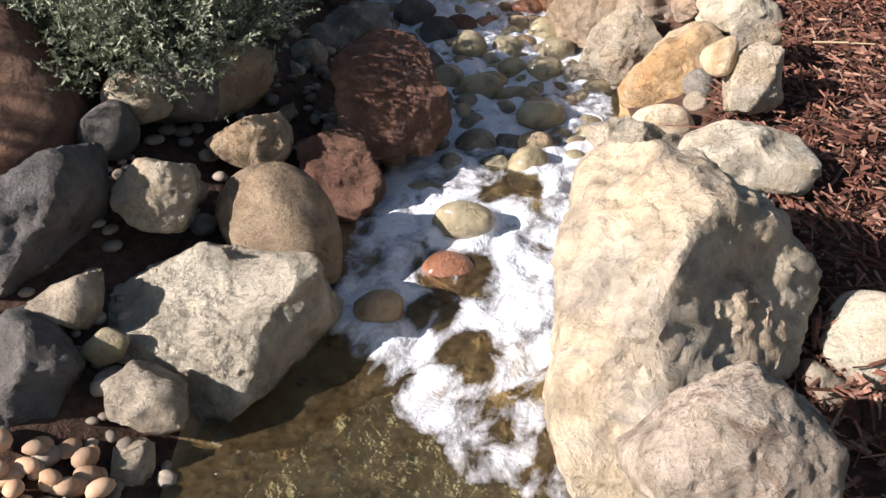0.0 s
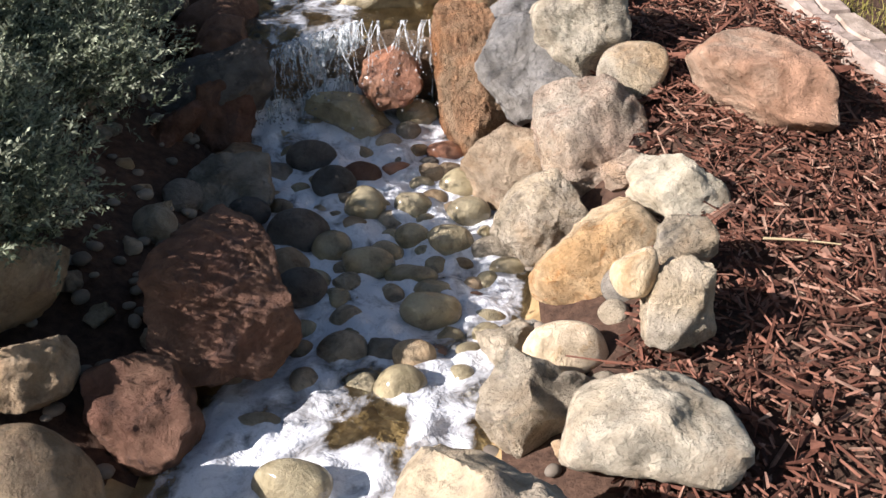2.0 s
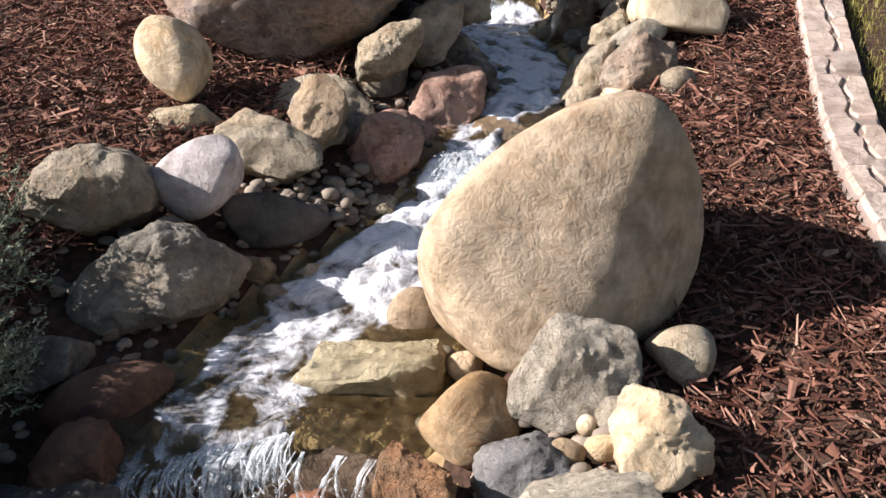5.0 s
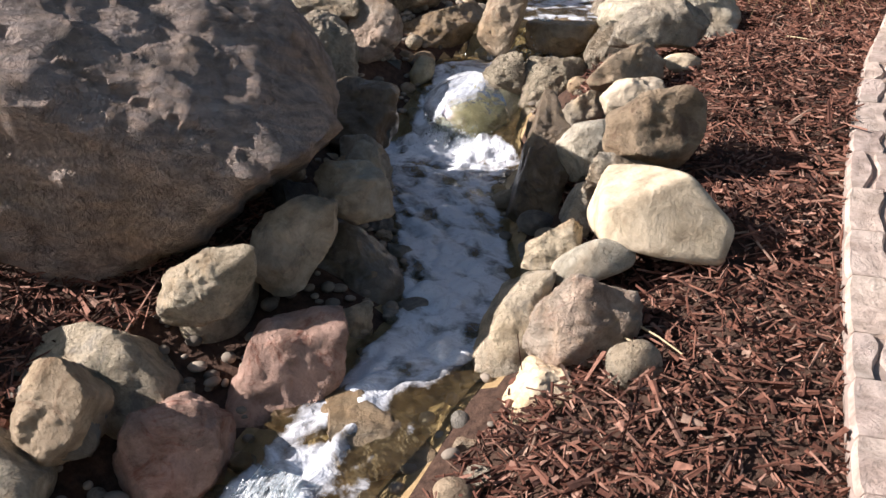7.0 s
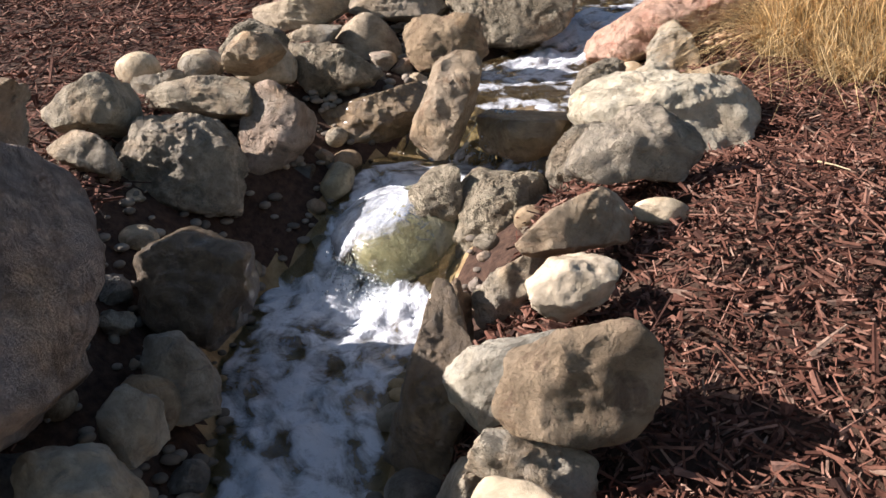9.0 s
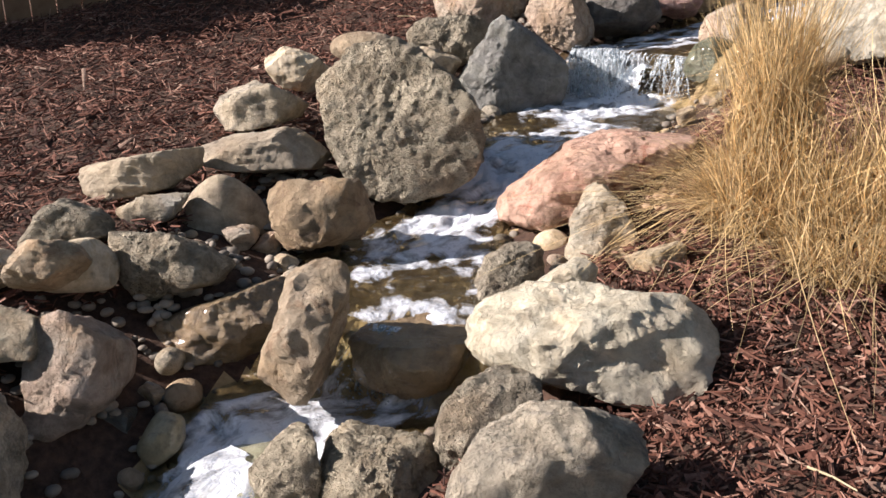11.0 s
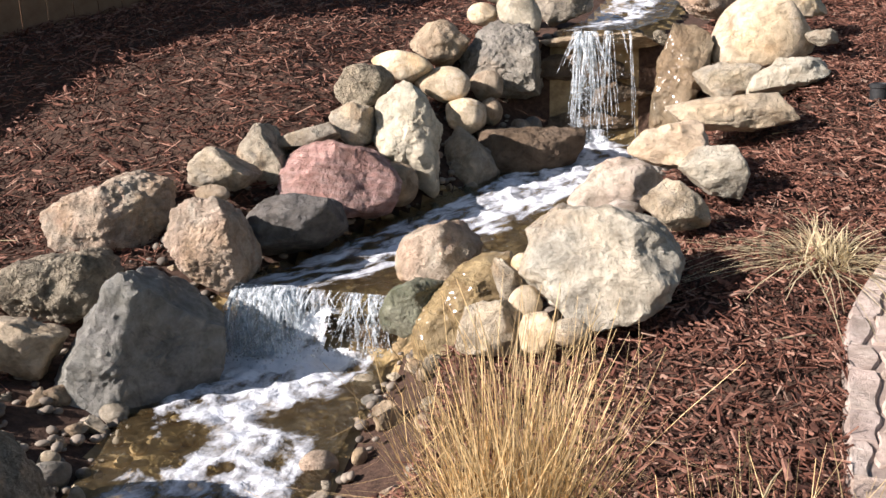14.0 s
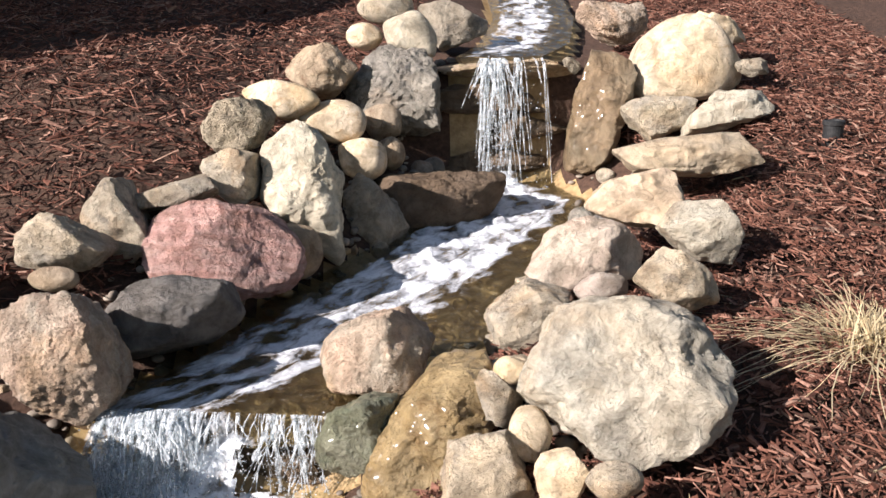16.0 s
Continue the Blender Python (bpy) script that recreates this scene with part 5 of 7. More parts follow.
block("rock", "a", grey_stone, (-0.463, 1.662, 0.855), -28, 2, 0.062, ((-178, 0.083), (-131, 0.071), (-91, 0.07), (-23, 0.074), (13, 0.083), (85, 0.068), (131, 0.071)), 1120, "grey-green speckled angular rock beside the stream", faces=((-0.53, -0.81, 0.25, 0.059), (0.47, -0.87, -0.13, 0.06)))
block("rock", "a", tanbrown_stone, (-0.415, 2.047, 0.949), -28, 2, 0.080, ((-151, 0.087), (-138, 0.081), (-72, 0.076), (-50, 0.068), (12, 0.107), (82, 0.086), (103, 0.092), (166, 0.11)), 1121, "brown and tan angular rock beside the stream", faces=((-0.86, -0.49, 0.13, 0.088), (0.37, -0.92, -0.15, 0.072)), more=0)
block("rock", "a", dark_stone, (-0.514, 1.947, 0.965), -28, 2, 0.069, ((-175, 0.105), (-131, 0.078), (-93, 0.062), (-6, 0.105), (71, 0.067), (99, 0.064)), 1122, "dark grey angular rock beside the stream")
block("rock", "a", tan_stone, (-0.346, 1.932, 0.854), -28, 2, 0.060, ((-133, 0.062), (-107, 0.05), (-64, 0.071), (2, 0.087), (111, 0.029)), 1123, "tan sandstone angular rock beside the stream", faces=((-0.52, -0.7, 0.48, 0.062), (0.27, -0.92, -0.27, 0.058)))
block("rock", "a", redbrown_stone, (-0.163, 1.987, 0.749), -28, 2, 0.082, ((-173, 0.088), (-143, 0.081), (-83, 0.101), (-21, 0.099), (21, 0.083), (76, 0.093), (118, 0.108)), 1124, "dark red-brown angular rock beside the stream", faces=((0.18, -0.95, 0.24, 0.071),))
block("boulder", "a", redbrown_stone, (-0.067, 2.203, 0.871), -25, 6, 0.124, ((-177, 0.131), (-88, 0.162), (-34, 0.171), (19, 0.096), (75, 0.146), (131, 0.165)), 1125, "dark red-brown angular boulder beside the stream", faces=((0.29, -0.88, 0.38, 0.108),))
block("boulder", "r", redbrown_stone, (-0.798, 1.883, 0.969), -28, 2, 0.144, ((-107, 0.206), (-60, 0.16), (-14, 0.154), (32, 0.112), (36, 0.113), (81, 0.185), (176, 0.138)), 1126, "dark red-brown rounded boulder beside the stream", edge=8)
block("boulder", "a", dark_stone, (-0.655, 1.559, 0.848), -28, 2, 0.109, ((-165, 0.115), (-75, 0.125), (-31, 0.068), (13, 0.131), (109, 0.11), (123, 0.089), (139, 0.088)), 1127, "dark grey angular boulder beside the stream", faces=((0.18, -0.97, 0.17, 0.094),))
block("boulder", "a", dark_stone, (-0.598, 1.320, 0.653), -28, 2, 0.097, ((-78, 0.129), (-42, 0.084), (-18, 0.071), (36, 0.109), (65, 0.131), (101, 0.15), (179, 0.091)), 1128, "dark grey angular boulder beside the stream", faces=((-0.33, -0.88, 0.35, 0.092), (0.59, -0.8, -0.08, 0.085)))
block("cobble", "l", grey_stone, (-0.566, 1.444, 0.763), -28, 2, 0.045, ((-113, 0.036), (-113, 0.036), (-34, 0.055), (10, 0.057), (111, 0.031), (130, 0.028)), 1129, "grey-green speckled layered cobble beside the stream", faces=((-0.32, -0.76, 0.57, 0.04),))
block("cobble", "r", wet_stone, (-0.485, 1.387, 0.707), -28, 2, 0.030, ((-132, 0.033), (-70, 0.029), (-16, 0.035), (67, 0.032), (134, 0.024)), 1130, "wet olive-brown rounded cobble at the water's edge")
block("rock", "a", grey_stone, (-0.399, 1.308, 0.665), -28, 2, 0.052, ((-172, 0.066), (-111, 0.057), (-83, 0.06), (-1, 0.069), (65, 0.047), (128, 0.06)), 1131, "grey-green speckled angular rock beside the stream", faces=((-0.23, -0.94, 0.25, 0.046),))
block("rock", "r", pale_stone, (0.752, 1.360, 0.721), -28, 2, 0.074, ((-142, 0.06), (-124, 0.065), (-44, 0.094), (7, 0.075), (69, 0.098), (126, 0.077), (151, 0.075)), 1132, "pale cream-white limestone rounded rock beside the stream", faces=((-0.32, -0.76, 0.57, 0.072),), edge=9)
block("cobble", "r", grey_stone, (0.675, 1.304, 0.702), -28, 2, 0.034, ((-151, 0.03), (-88, 0.039), (14, 0.034), (56, 0.022), (128, 0.044)), 1133, "grey-green speckled rounded cobble beside the stream")
block("boulder", "a", wetdark_stone, (-0.998, 6.730, 1.610), -21, 28, 0.130, ((-175, 0.14), (-150, 0.139), (-72, 0.153), (-23, 0.112), (11, 0.156), (90, 0.18), (132, 0.158)), 1134, "wet dark angular boulder at the water's edge", faces=((-0.25, -0.97, -0.04, 0.111),))
block("boulder", "a", wettan_dark, (-0.613, 5.904, 1.725), -21, 28, 0.117, ((-167, 0.12), (-109, 0.125), (-46, 0.136), (-1, 0.142), (75, 0.138), (114, 0.141)), 1135, "wet dark brown angular boulder at the water's edge", faces=((-0.21, -0.96, 0.19, 0.101),))
block("boulder", "a", wettan_dark, (0.050, 5.822, 1.695), -21, 28, 0.109, ((-108, 0.173), (-21, 0.114), (1, 0.093), (22, 0.121), (126, 0.13), (161, 0.04)), 1136, "wet dark brown angular boulder at the water's edge", faces=((-0.9, -0.44, 0.05, 0.083),))
block("rock", "a", grey_stone, (-1.305, 6.277, 2.013), -21, 28, 0.088, ((-129, 0.102), (-87, 0.084), (-22, 0.126), (35, 0.107), (111, 0.057), (128, 0.065)), 1137, "grey-green speckled angular rock beside the stream", faces=((-0.62, -0.51, 0.6, 0.092),))
block("rock", "p", white_stone, (-1.181, 6.130, 1.915), -21, 28, 0.070, ((-135, 0.058), (-108, 0.039), (-24, 0.111), (29, 0.077), (73, 0.059), (120, 0.075)), 1138, "pale grey-white limestone rough rock beside the stream")
block("boulder", "l", grey_stone, (-1.181, 6.597, 1.989), -21, 28, 0.087, ((-101, 0.058), (-92, 0.058), (-7, 0.175), (65, 0.089), (96, 0.059), (141, 0.123)), 1139, "grey-green speckled layered boulder beside the stream", faces=((-0.38, -0.57, 0.73, 0.082),))
block("boulder", "p", grey_stone, (-1.070, 6.355, 1.849), -21, 28, 0.136, ((-167, 0.169), (-128, 0.134), (-91, 0.147), (-2, 0.191), (45, 0.184), (90, 0.15), (125, 0.181)), 1140, "grey-green speckled rough boulder beside the stream", faces=((-0.77, -0.54, 0.33, 0.142), (-0.16, -0.98, -0.15, 0.122)))
block("boulder", "a", pinkgrey_stone, (-0.958, 6.675, 1.888), -21, 28, 0.109, ((-174, 0.116), (-67, 0.106), (-45, 0.088), (2, 0.116), (62, 0.146), (108, 0.144), (166, 0.11)), 1141, "pinkish grey angular boulder beside the stream", faces=((-0.34, -0.94, 0.08, 0.094),))
block("rock", "a", white_stone, (-1.348, 6.605, 2.015), -21, 28, 0.051, ((-139, 0.065), (-82, 0.036), (19, 0.079), (103, 0.026)), 1142, "pale grey-white limestone angular rock beside the stream")
block("rock", "a", tan_stone, (-1.102, 6.772, 2.112), -21, 28, 0.064, ((-92, 0.062), (-55, 0.059), (38, 0.081), (90, 0.062), (154, 0.067)), 1143, "tan sandstone angular rock beside the stream", faces=((-0.68, -0.57, 0.47, 0.071),))
block("boulder", "a", wettan_stone, (1.029, 11.247, 2.858), -14, -5, 0.159, ((-105, 0.27), (-57, 0.197), (-22, 0.134), (2, 0.148), (89, 0.266), (158, 0.116), (174, 0.121)), 1144, "wet tan-brown angular boulder at the water's edge", faces=((-0.24, -0.97, 0.08, 0.135),))
block("boulder", "a", goldwet_stone, (0.173, 9.346, 2.322), -14, -5, 0.145, ((-91, 0.187), (-24, 0.119), (-22, 0.12), (28, 0.206), (106, 0.142), (140, 0.098), (162, 0.108)), 1145, "wet golden-tan angular boulder beside the stream", faces=((-0.26, -0.71, 0.65, 0.141),))
block("rock", "p", tan_pale, (0.371, 9.453, 2.379), -14, -5, 0.063, ((-175, 0.078), (-69, 0.049), (-43, 0.037), (23, 0.083), (98, 0.072), (153, 0.066)), 1146, "pale tan sandstone rough rock beside the stream")
block("rock", "a", redbrown_stone, (-0.294, 3.068, 0.926), -22, 17, 0.079, ((-161, 0.084), (-105, 0.103), (-21, 0.073), (15, 0.084), (104, 0.1), (167, 0.078)), 1147, "dark red-brown angular rock beside the stream")
block("rock", "a", tanbrown_stone, (-0.264, 2.877, 0.805), -22, 17, 0.095, ((-157, 0.13), (-84, 0.111), (-28, 0.097), (-2, 0.111), (82, 0.125), (122, 0.083), (163, 0.092)), 1148, "brown and tan angular rock beside the stream")
block("rock", "a", redbrown_stone, (-0.397, 2.928, 0.932), -22, 17, 0.077, ((-152, 0.109), (-67, 0.057), (-43, 0.035), (28, 0.115), (115, 0.049), (147, 0.06)), 1149, "dark red-brown angular rock beside the stream")
block("rock", "a", darkgrey_stone, (-0.217, 2.779, 0.842), -25, 6, 0.081, ((-162, 0.101), (-109, 0.089), (-67, 0.081), (5, 0.107), (89, 0.091), (140, 0.093)), 1150, "dark grey angular rock beside the stream")
block("rock", "l", grey_stone, (-0.463, 4.583, 1.452), -20, 25, 0.109, ((-180, 0.159), (-96, 0.11), (-71, 0.128), (5, 0.153), (47, 0.103), (75, 0.1), (105, 0.124)), 1151, "grey-green speckled layered rock beside the stream", faces=((-0.41, -0.65, 0.65, 0.103),))
block("rock", "a", darkgrey_stone, (-0.405, 4.426, 1.475), -20, 25, 0.068, ((-179, 0.08), (-90, 0.088), (-14, 0.084), (27, 0.061), (57, 0.064), (124, 0.084)), 1152, "dark grey angular rock beside the stream")
block("boulder", "a", white_stone, (0.251, 5.084, 1.502), -20, 25, 0.090, ((-63, 0.08), (-55, 0.068), (-21, 0.051), (-9, 0.068), (87, 0.139), (125, 0.079), (154, 0.054), (173, 0.074)), 1153, "pale grey-white limestone angular boulder beside the stream", faces=((-0.77, -0.4, 0.5, 0.089),))
block("rock", "p", pinkgrey_stone, (0.418, 5.036, 1.576), -20, 25, 0.090, ((-136, 0.128), (-99, 0.103), (-80, 0.095), (-34, 0.103), (-4, 0.118), (69, 0.097), (76, 0.093), (138, 0.082), (156, 0.087)), 1154, "pinkish grey rough rock beside the stream", faces=((-0.61, -0.59, 0.52, 0.091),))
block("rock", "a", white_stone, (0.284, 5.235, 1.654), -20, 25, 0.056, ((-101, 0.064), (-57, 0.053), (-9, 0.064), (72, 0.072), (120, 0.038), (162, 0.054)), 1155, "pale grey-white limestone angular rock beside the stream", faces=((-0.67, -0.47, 0.58, 0.057),))
block("rock", "r", pale_stone, (0.388, 5.204, 1.642), -20, 25, 0.058, ((-150, 0.086), (-78, 0.042), (-68, 0.039), (-7, 0.086), (74, 0.066), (106, 0.043), (129, 0.047)), 1156, "pale cream-white limestone rounded rock beside the stream", faces=((-0.54, -0.47, 0.7, 0.063),))
block("rock", "a", cream_stone, (0.390, 4.889, 1.448), -20, 25, 0.070, ((-94, 0.093), (-43, 0.059), (-9, 0.072), (64, 0.086), (78, 0.083), (155, 0.074), (177, 0.077)), 1157, "cream-coloured angular rock beside the stream", faces=((-0.61, -0.54, 0.59, 0.071),))
rock("rock", "a", grey_stone, (0.492, 1.972, 0.781), (0.095, 0.080, 0.090), 2, 30, 4, "grey-green speckled angular rock beside the stream")
rock("cobble", "r", dark_stone, (-0.601, 1.831, 0.918), (0.059, 0.050, 0.062), 2, 0, 21, "dark grey rounded cobble beside the stream")
rock("rock", "r", white_stone, (-0.554, 1.909, 0.962), (0.077, 0.052, 0.057), 2, 0, 27, "pale grey-white limestone rounded rock beside the stream")
rock("cobble", "r", tan_stone, (-0.052, 1.594, 0.652), (0.048, 0.037, 0.040), 2, 0, 28, "tan sandstone rounded cobble beside the stream")
rock("cobble", "r", wet_stone, (0.105, 1.863, 0.703), (0.066, 0.038, 0.042), 2, 0, 29, "wet olive-brown rounded cobble in the stream")
rock("cobble", "r", wetred_stone, (0.077, 1.741, 0.640), (0.061, 0.051, 0.055), 2, 0, 30, "wet red rounded cobble in the stream")
rock("cobble", "r", wet_stone, (0.297, 2.369, 0.748), (0.065, 0.039, 0.043), 2, 0, 31, "wet olive-brown rounded cobble in the stream")
rock("cobble", "r", orange_stone, (0.267, 2.250, 0.715), (0.033, 0.028, 0.030), 2, 0, 32, "orange-stained sandstone rounded cobble beside the stream")
rock("cobble", "a", tan_stone, (-0.071, 2.137, 0.740), (0.041, 0.031, 0.034), 2, 0, 33, "tan sandstone angular cobble beside the stream")
rock("cobble", "r", grey_stone, (0.013, 2.035, 0.695), (0.045, 0.022, 0.024), 2, 0, 34, "grey-green speckled rounded cobble beside the stream")
rock("cobble", "r", wet_stone, (0.228, 2.819, 0.796), (0.049, 0.035, 0.038), 2, 0, 35, "wet olive-brown rounded cobble in the stream")
rock("cobble", "r", wet_stone, (0.255, 2.134, 0.696), (0.053, 0.045, 0.064), 2, 0, 36, "wet olive-brown rounded cobble in the stream")
rock("cobble", "r", wet_stone, (0.112, 2.786, 0.804), (0.052, 0.044, 0.050), 3, 0, 37, "wet olive-brown rounded cobble in the stream")
rock("cobble", "r", wet_stone, (0.347, 2.919, 0.817), (0.062, 0.041, 0.044), 3, 0, 38, "wet olive-brown rounded cobble in the stream")
rock("cobble", "r", wet_stone, (0.365, 2.789, 0.793), (0.054, 0.038, 0.041), 3, 0, 39, "wet olive-brown rounded cobble in the stream")
rock("cobble", "r", wet_stone, (0.226, 2.804, 0.784), (0.046, 0.032, 0.034), 3, 0, 40, "wet olive-brown rounded cobble in the stream")
rock("cobble", "r", wet_stone, (0.237, 2.682, 0.773), (0.045, 0.033, 0.035), 3, 0, 41, "wet olive-brown rounded cobble in the stream")
rock("cobble", "r", wet_stone, (0.327, 2.653, 0.777), (0.056, 0.038, 0.041), 3, 0, 42, "wet olive-brown rounded cobble in the stream")
rock("cobble", "r", grey_stone, (0.426, 2.634, 0.769), (0.052, 0.034, 0.036), 3, 0, 43, "grey-green speckled rounded cobble in the stream")
rock("cobble", "r", wet_stone, (0.463, 2.566, 0.749), (0.048, 0.030, 0.032), 3, 0, 44, "wet olive-brown rounded cobble in the stream")
rock("cobble", "r", tan_stone, (0.382, 2.500, 0.734), (0.024, 0.020, 0.026), 3, 0, 45, "tan sandstone rounded cobble in the stream")
rock("cobble", "r", wet_stone, (0.414, 2.386, 0.720), (0.044, 0.023, 0.025), 3, 0, 46, "wet olive-brown rounded cobble in the stream")
rock("cobble", "r", grey_stone, (0.122, 2.367, 0.727), (0.036, 0.027, 0.030), 3, 0, 47, "grey-green speckled rounded cobble in the stream")
rock("cobble", "r", dark_stone, (0.017, 2.426, 0.761), (0.057, 0.045, 0.048), 3, 0, 48, "dark grey rounded cobble in the stream")
rock("rock", "r", dark_stone, (-0.032, 2.668, 0.778), (0.076, 0.056, 0.061), 3, 0, 49, "dark grey rounded rock in the stream")
rock("cobble", "r", dark_stone, (-0.148, 2.690, 0.824), (0.050, 0.034, 0.037), 3, 0, 50, "dark grey rounded cobble in the stream")
rock("cobble", "r", wet_stone, (0.147, 2.552, 0.763), (0.060, 0.036, 0.039), 3, 0, 51, "wet olive-brown rounded cobble in the stream")
rock("cobble", "r", wet_stone, (0.245, 2.527, 0.744), (0.060, 0.029, 0.032), 3, 0, 52, "wet olive-brown rounded cobble in the stream")
rock("cobble", "r", redbrown_stone, (0.083, 2.951, 0.821), (0.053, 0.036, 0.039), 3, 0, 53, "dark red-brown rounded cobble in the stream")
rock("cobble", "r", wetred_stone, (0.295, 3.091, 0.841), (0.054, 0.033, 0.035), 3, 0, 54, "wet red rounded cobble in the stream")
rock("cobble", "r", wet_stone, (0.205, 3.263, 0.898), (0.059, 0.038, 0.042), 3, 0, 55, "wet olive-brown rounded cobble in the stream")
rock("rock", "a", wet_stone, (0.018, 3.190, 0.910), (0.126, 0.059, 0.064), 3, 10, 56, "wet olive-brown angular rock in the stream")
rock("cobble", "r", orange_stone, (0.274, 2.225, 0.728), (0.043, 0.030, 0.033), 3, 0, 57, "orange-stained sandstone rounded cobble in the stream")
rock("cobble", "r", grey_stone, (0.216, 2.315, 0.717), (0.030, 0.025, 0.029), 3, 0, 58, "grey-green speckled rounded cobble in the stream")
rock("cobble", "r", wetred_stone, (0.172, 3.005, 0.813), (0.046, 0.028, 0.031), 3, 0, 59, "wet red rounded cobble in the stream")
rock("cobble", "r", tan_stone, (0.259, 2.988, 0.815), (0.041, 0.028, 0.031), 3, 0, 60, "tan sandstone rounded cobble in the stream")
rock("cobble", "r", dark_stone, (0.019, 2.899, 0.824), (0.058, 0.041, 0.044), 3, 0, 61, "dark grey rounded cobble in the stream")
rock("cobble", "r", dark_stone, (-0.059, 3.020, 0.847), (0.068, 0.043, 0.046), 3, 0, 62, "dark grey rounded cobble in the stream")
rock("cobble", "r", white_stone, (0.627, 3.486, 1.234), (0.039, 0.034, 0.037), 18, 0, 78, "pale grey-white limestone rounded cobble beside the stream")
rock("cobble", "r", cream_stone, (0.577, 3.468, 1.214), (0.020, 0.017, 0.021), 18, 0, 79, "cream-coloured rounded cobble beside the stream")
rock("cobble", "r", cream_stone, (0.289, 3.655, 1.181), (0.039, 0.030, 0.033), 18, 0, 80, "cream-coloured rounded cobble beside the stream")
rock("cobble", "r", cream_stone, (0.348, 3.685, 1.209), (0.035, 0.023, 0.025), 18, 0, 81, "cream-coloured rounded cobble beside the stream")
rock("cobble", "r", tan_stone, (0.416, 3.659, 1.237), (0.030, 0.025, 0.043), 18, 20, 82, "tan sandstone rounded cobble beside the stream")
rock("cobble", "r", grey_stone, (0.215, 3.709, 1.160), (0.041, 0.029, 0.032), 18, 0, 83, "grey-green speckled rounded cobble beside the stream")
rock("cobble", "r", tan_stone, (0.560, 3.393, 1.200), (0.034, 0.024, 0.026), 18, 0, 84, "tan sandstone rounded cobble beside the stream")
rock("cobble", "r", cream_stone, (0.617, 3.416, 1.208), (0.034, 0.023, 0.025), 18, 0, 85, "cream-coloured rounded cobble beside the stream")
rock("boulder", "s", wet_stone, (0.095, 3.595, 1.130), (0.175, 0.080, 0.093), 18, -8, 87, "wet olive-brown flat-topped boulder in the stream")
rock("boulder", "a", dark_stone, (-0.325, 3.093, 1.004), (0.173, 0.093, 0.101), 18, -20, 98, "dark grey angular boulder beside the stream")
rock("rock", "a", redbrown_stone, (-0.308, 3.201, 1.038), (0.111, 0.094, 0.144), 18, 10, 99, "dark red-brown angular rock beside the stream")
rock("rock", "a", dark_stone, (-0.398, 5.264, 1.594), (0.098, 0.083, 0.139), 19, -10, 102, "dark grey angular rock beside the stream")
rock("cobble", "r", cream_stone, (0.326, 6.387, 1.915), (0.065, 0.030, 0.033), 26, 0, 125, "cream-coloured rounded cobble beside the stream")
rock("boulder", "r", dome_stone, (-0.50, 6.70, 1.60), (0.225, 0.27, 0.165), 8, 0, 126, "water-washed pale green rounded boulder beside the stream")
rock("cobble", "r", grey_stone, (0.555, 4.938, 1.546), (0.056, 0.048, 0.057), 26, 0, 128, "grey-green speckled rounded cobble beside the stream")
rock("boulder", "a", pinkgrey_stone, (-1.003, 5.637, 2.121), (0.179, 0.104, 0.113), 28, 0, 131, "pinkish grey angular boulder beside the stream")
rock("rock", "r", cream_stone, (-1.505, 6.668, 2.046), (0.077, 0.052, 0.056), 28, 0, 141, "cream-coloured rounded rock beside the stream")
rock("rock", "r", white_stone, (-1.370, 6.807, 2.040), (0.072, 0.043, 0.046), 28, 0, 142, "pale grey-white limestone rounded rock beside the stream")
rock("cobble", "r", tan_stone, (-0.437, 5.556, 1.639), (0.066, 0.056, 0.068), 28, 0, 146, "tan sandstone rounded cobble beside the stream")
rock("rock", "a", tan_stone, (-0.048, 6.106, 1.699), (0.049, 0.042, 0.092), 28, 0, 148, "tan sandstone angular rock beside the stream")
rock("rock", "r", cream_stone, (-1.385, 6.843, 2.043), (0.082, 0.050, 0.054), 26, 0, 158, "cream-coloured rounded rock beside the stream")
rock("rock", "r", tan_stone, (-1.359, 8.799, 2.398), (0.143, 0.061, 0.065), 26, 0, 163, "tan sandstone rounded rock beside the stream")
rock("cobble", "r", cream_stone, (-0.172, 7.754, 1.974), (0.056, 0.042, 0.045), 26, 0, 178, "cream-coloured rounded cobble beside the stream")
rock("cobble", "r", tan_stone, (-0.826, 9.832, 2.589), (0.070, 0.032, 0.035), -5, 0, 183, "tan sandstone rounded cobble beside the stream")
rock("rock", "r", tan_stone, (0.102, 11.078, 2.861), (0.080, 0.068, 0.075), -5, 0, 195, "tan sandstone rounded rock beside the stream")
rock("cobble", "r", tan_stone, (0.128, 10.946, 2.753), (0.061, 0.052, 0.067), -5, 0, 197, "tan sandstone rounded cobble beside the stream")
rock("rock", "r", cream_stone, (0.042, 11.593, 3.187), (0.083, 0.058, 0.062), -5, 0, 201, "cream-coloured rounded rock beside the stream")
rock("rock", "r", white_stone, (0.142, 11.739, 3.302), (0.131, 0.065, 0.069), -5, 0, 202, "pale grey-white limestone rounded rock beside the stream")
rock("rock", "a", cream_stone, (1.620, 11.437, 3.182), (0.127, 0.079, 0.085), -5, 20, 205, "cream-coloured angular rock beside the stream")
rock("cobble", "r", white_stone, (0.493, 8.890, 2.412), (0.056, 0.037, 0.039), -5, 0, 219, "pale grey-white limestone rounded cobble beside the stream")
rock("boulder", "a", pinkgrey_stone, (1.196, 11.681, 3.232), (0.177, 0.099, 0.106), -5, 0, 223, "pinkish grey angular boulder beside the stream")
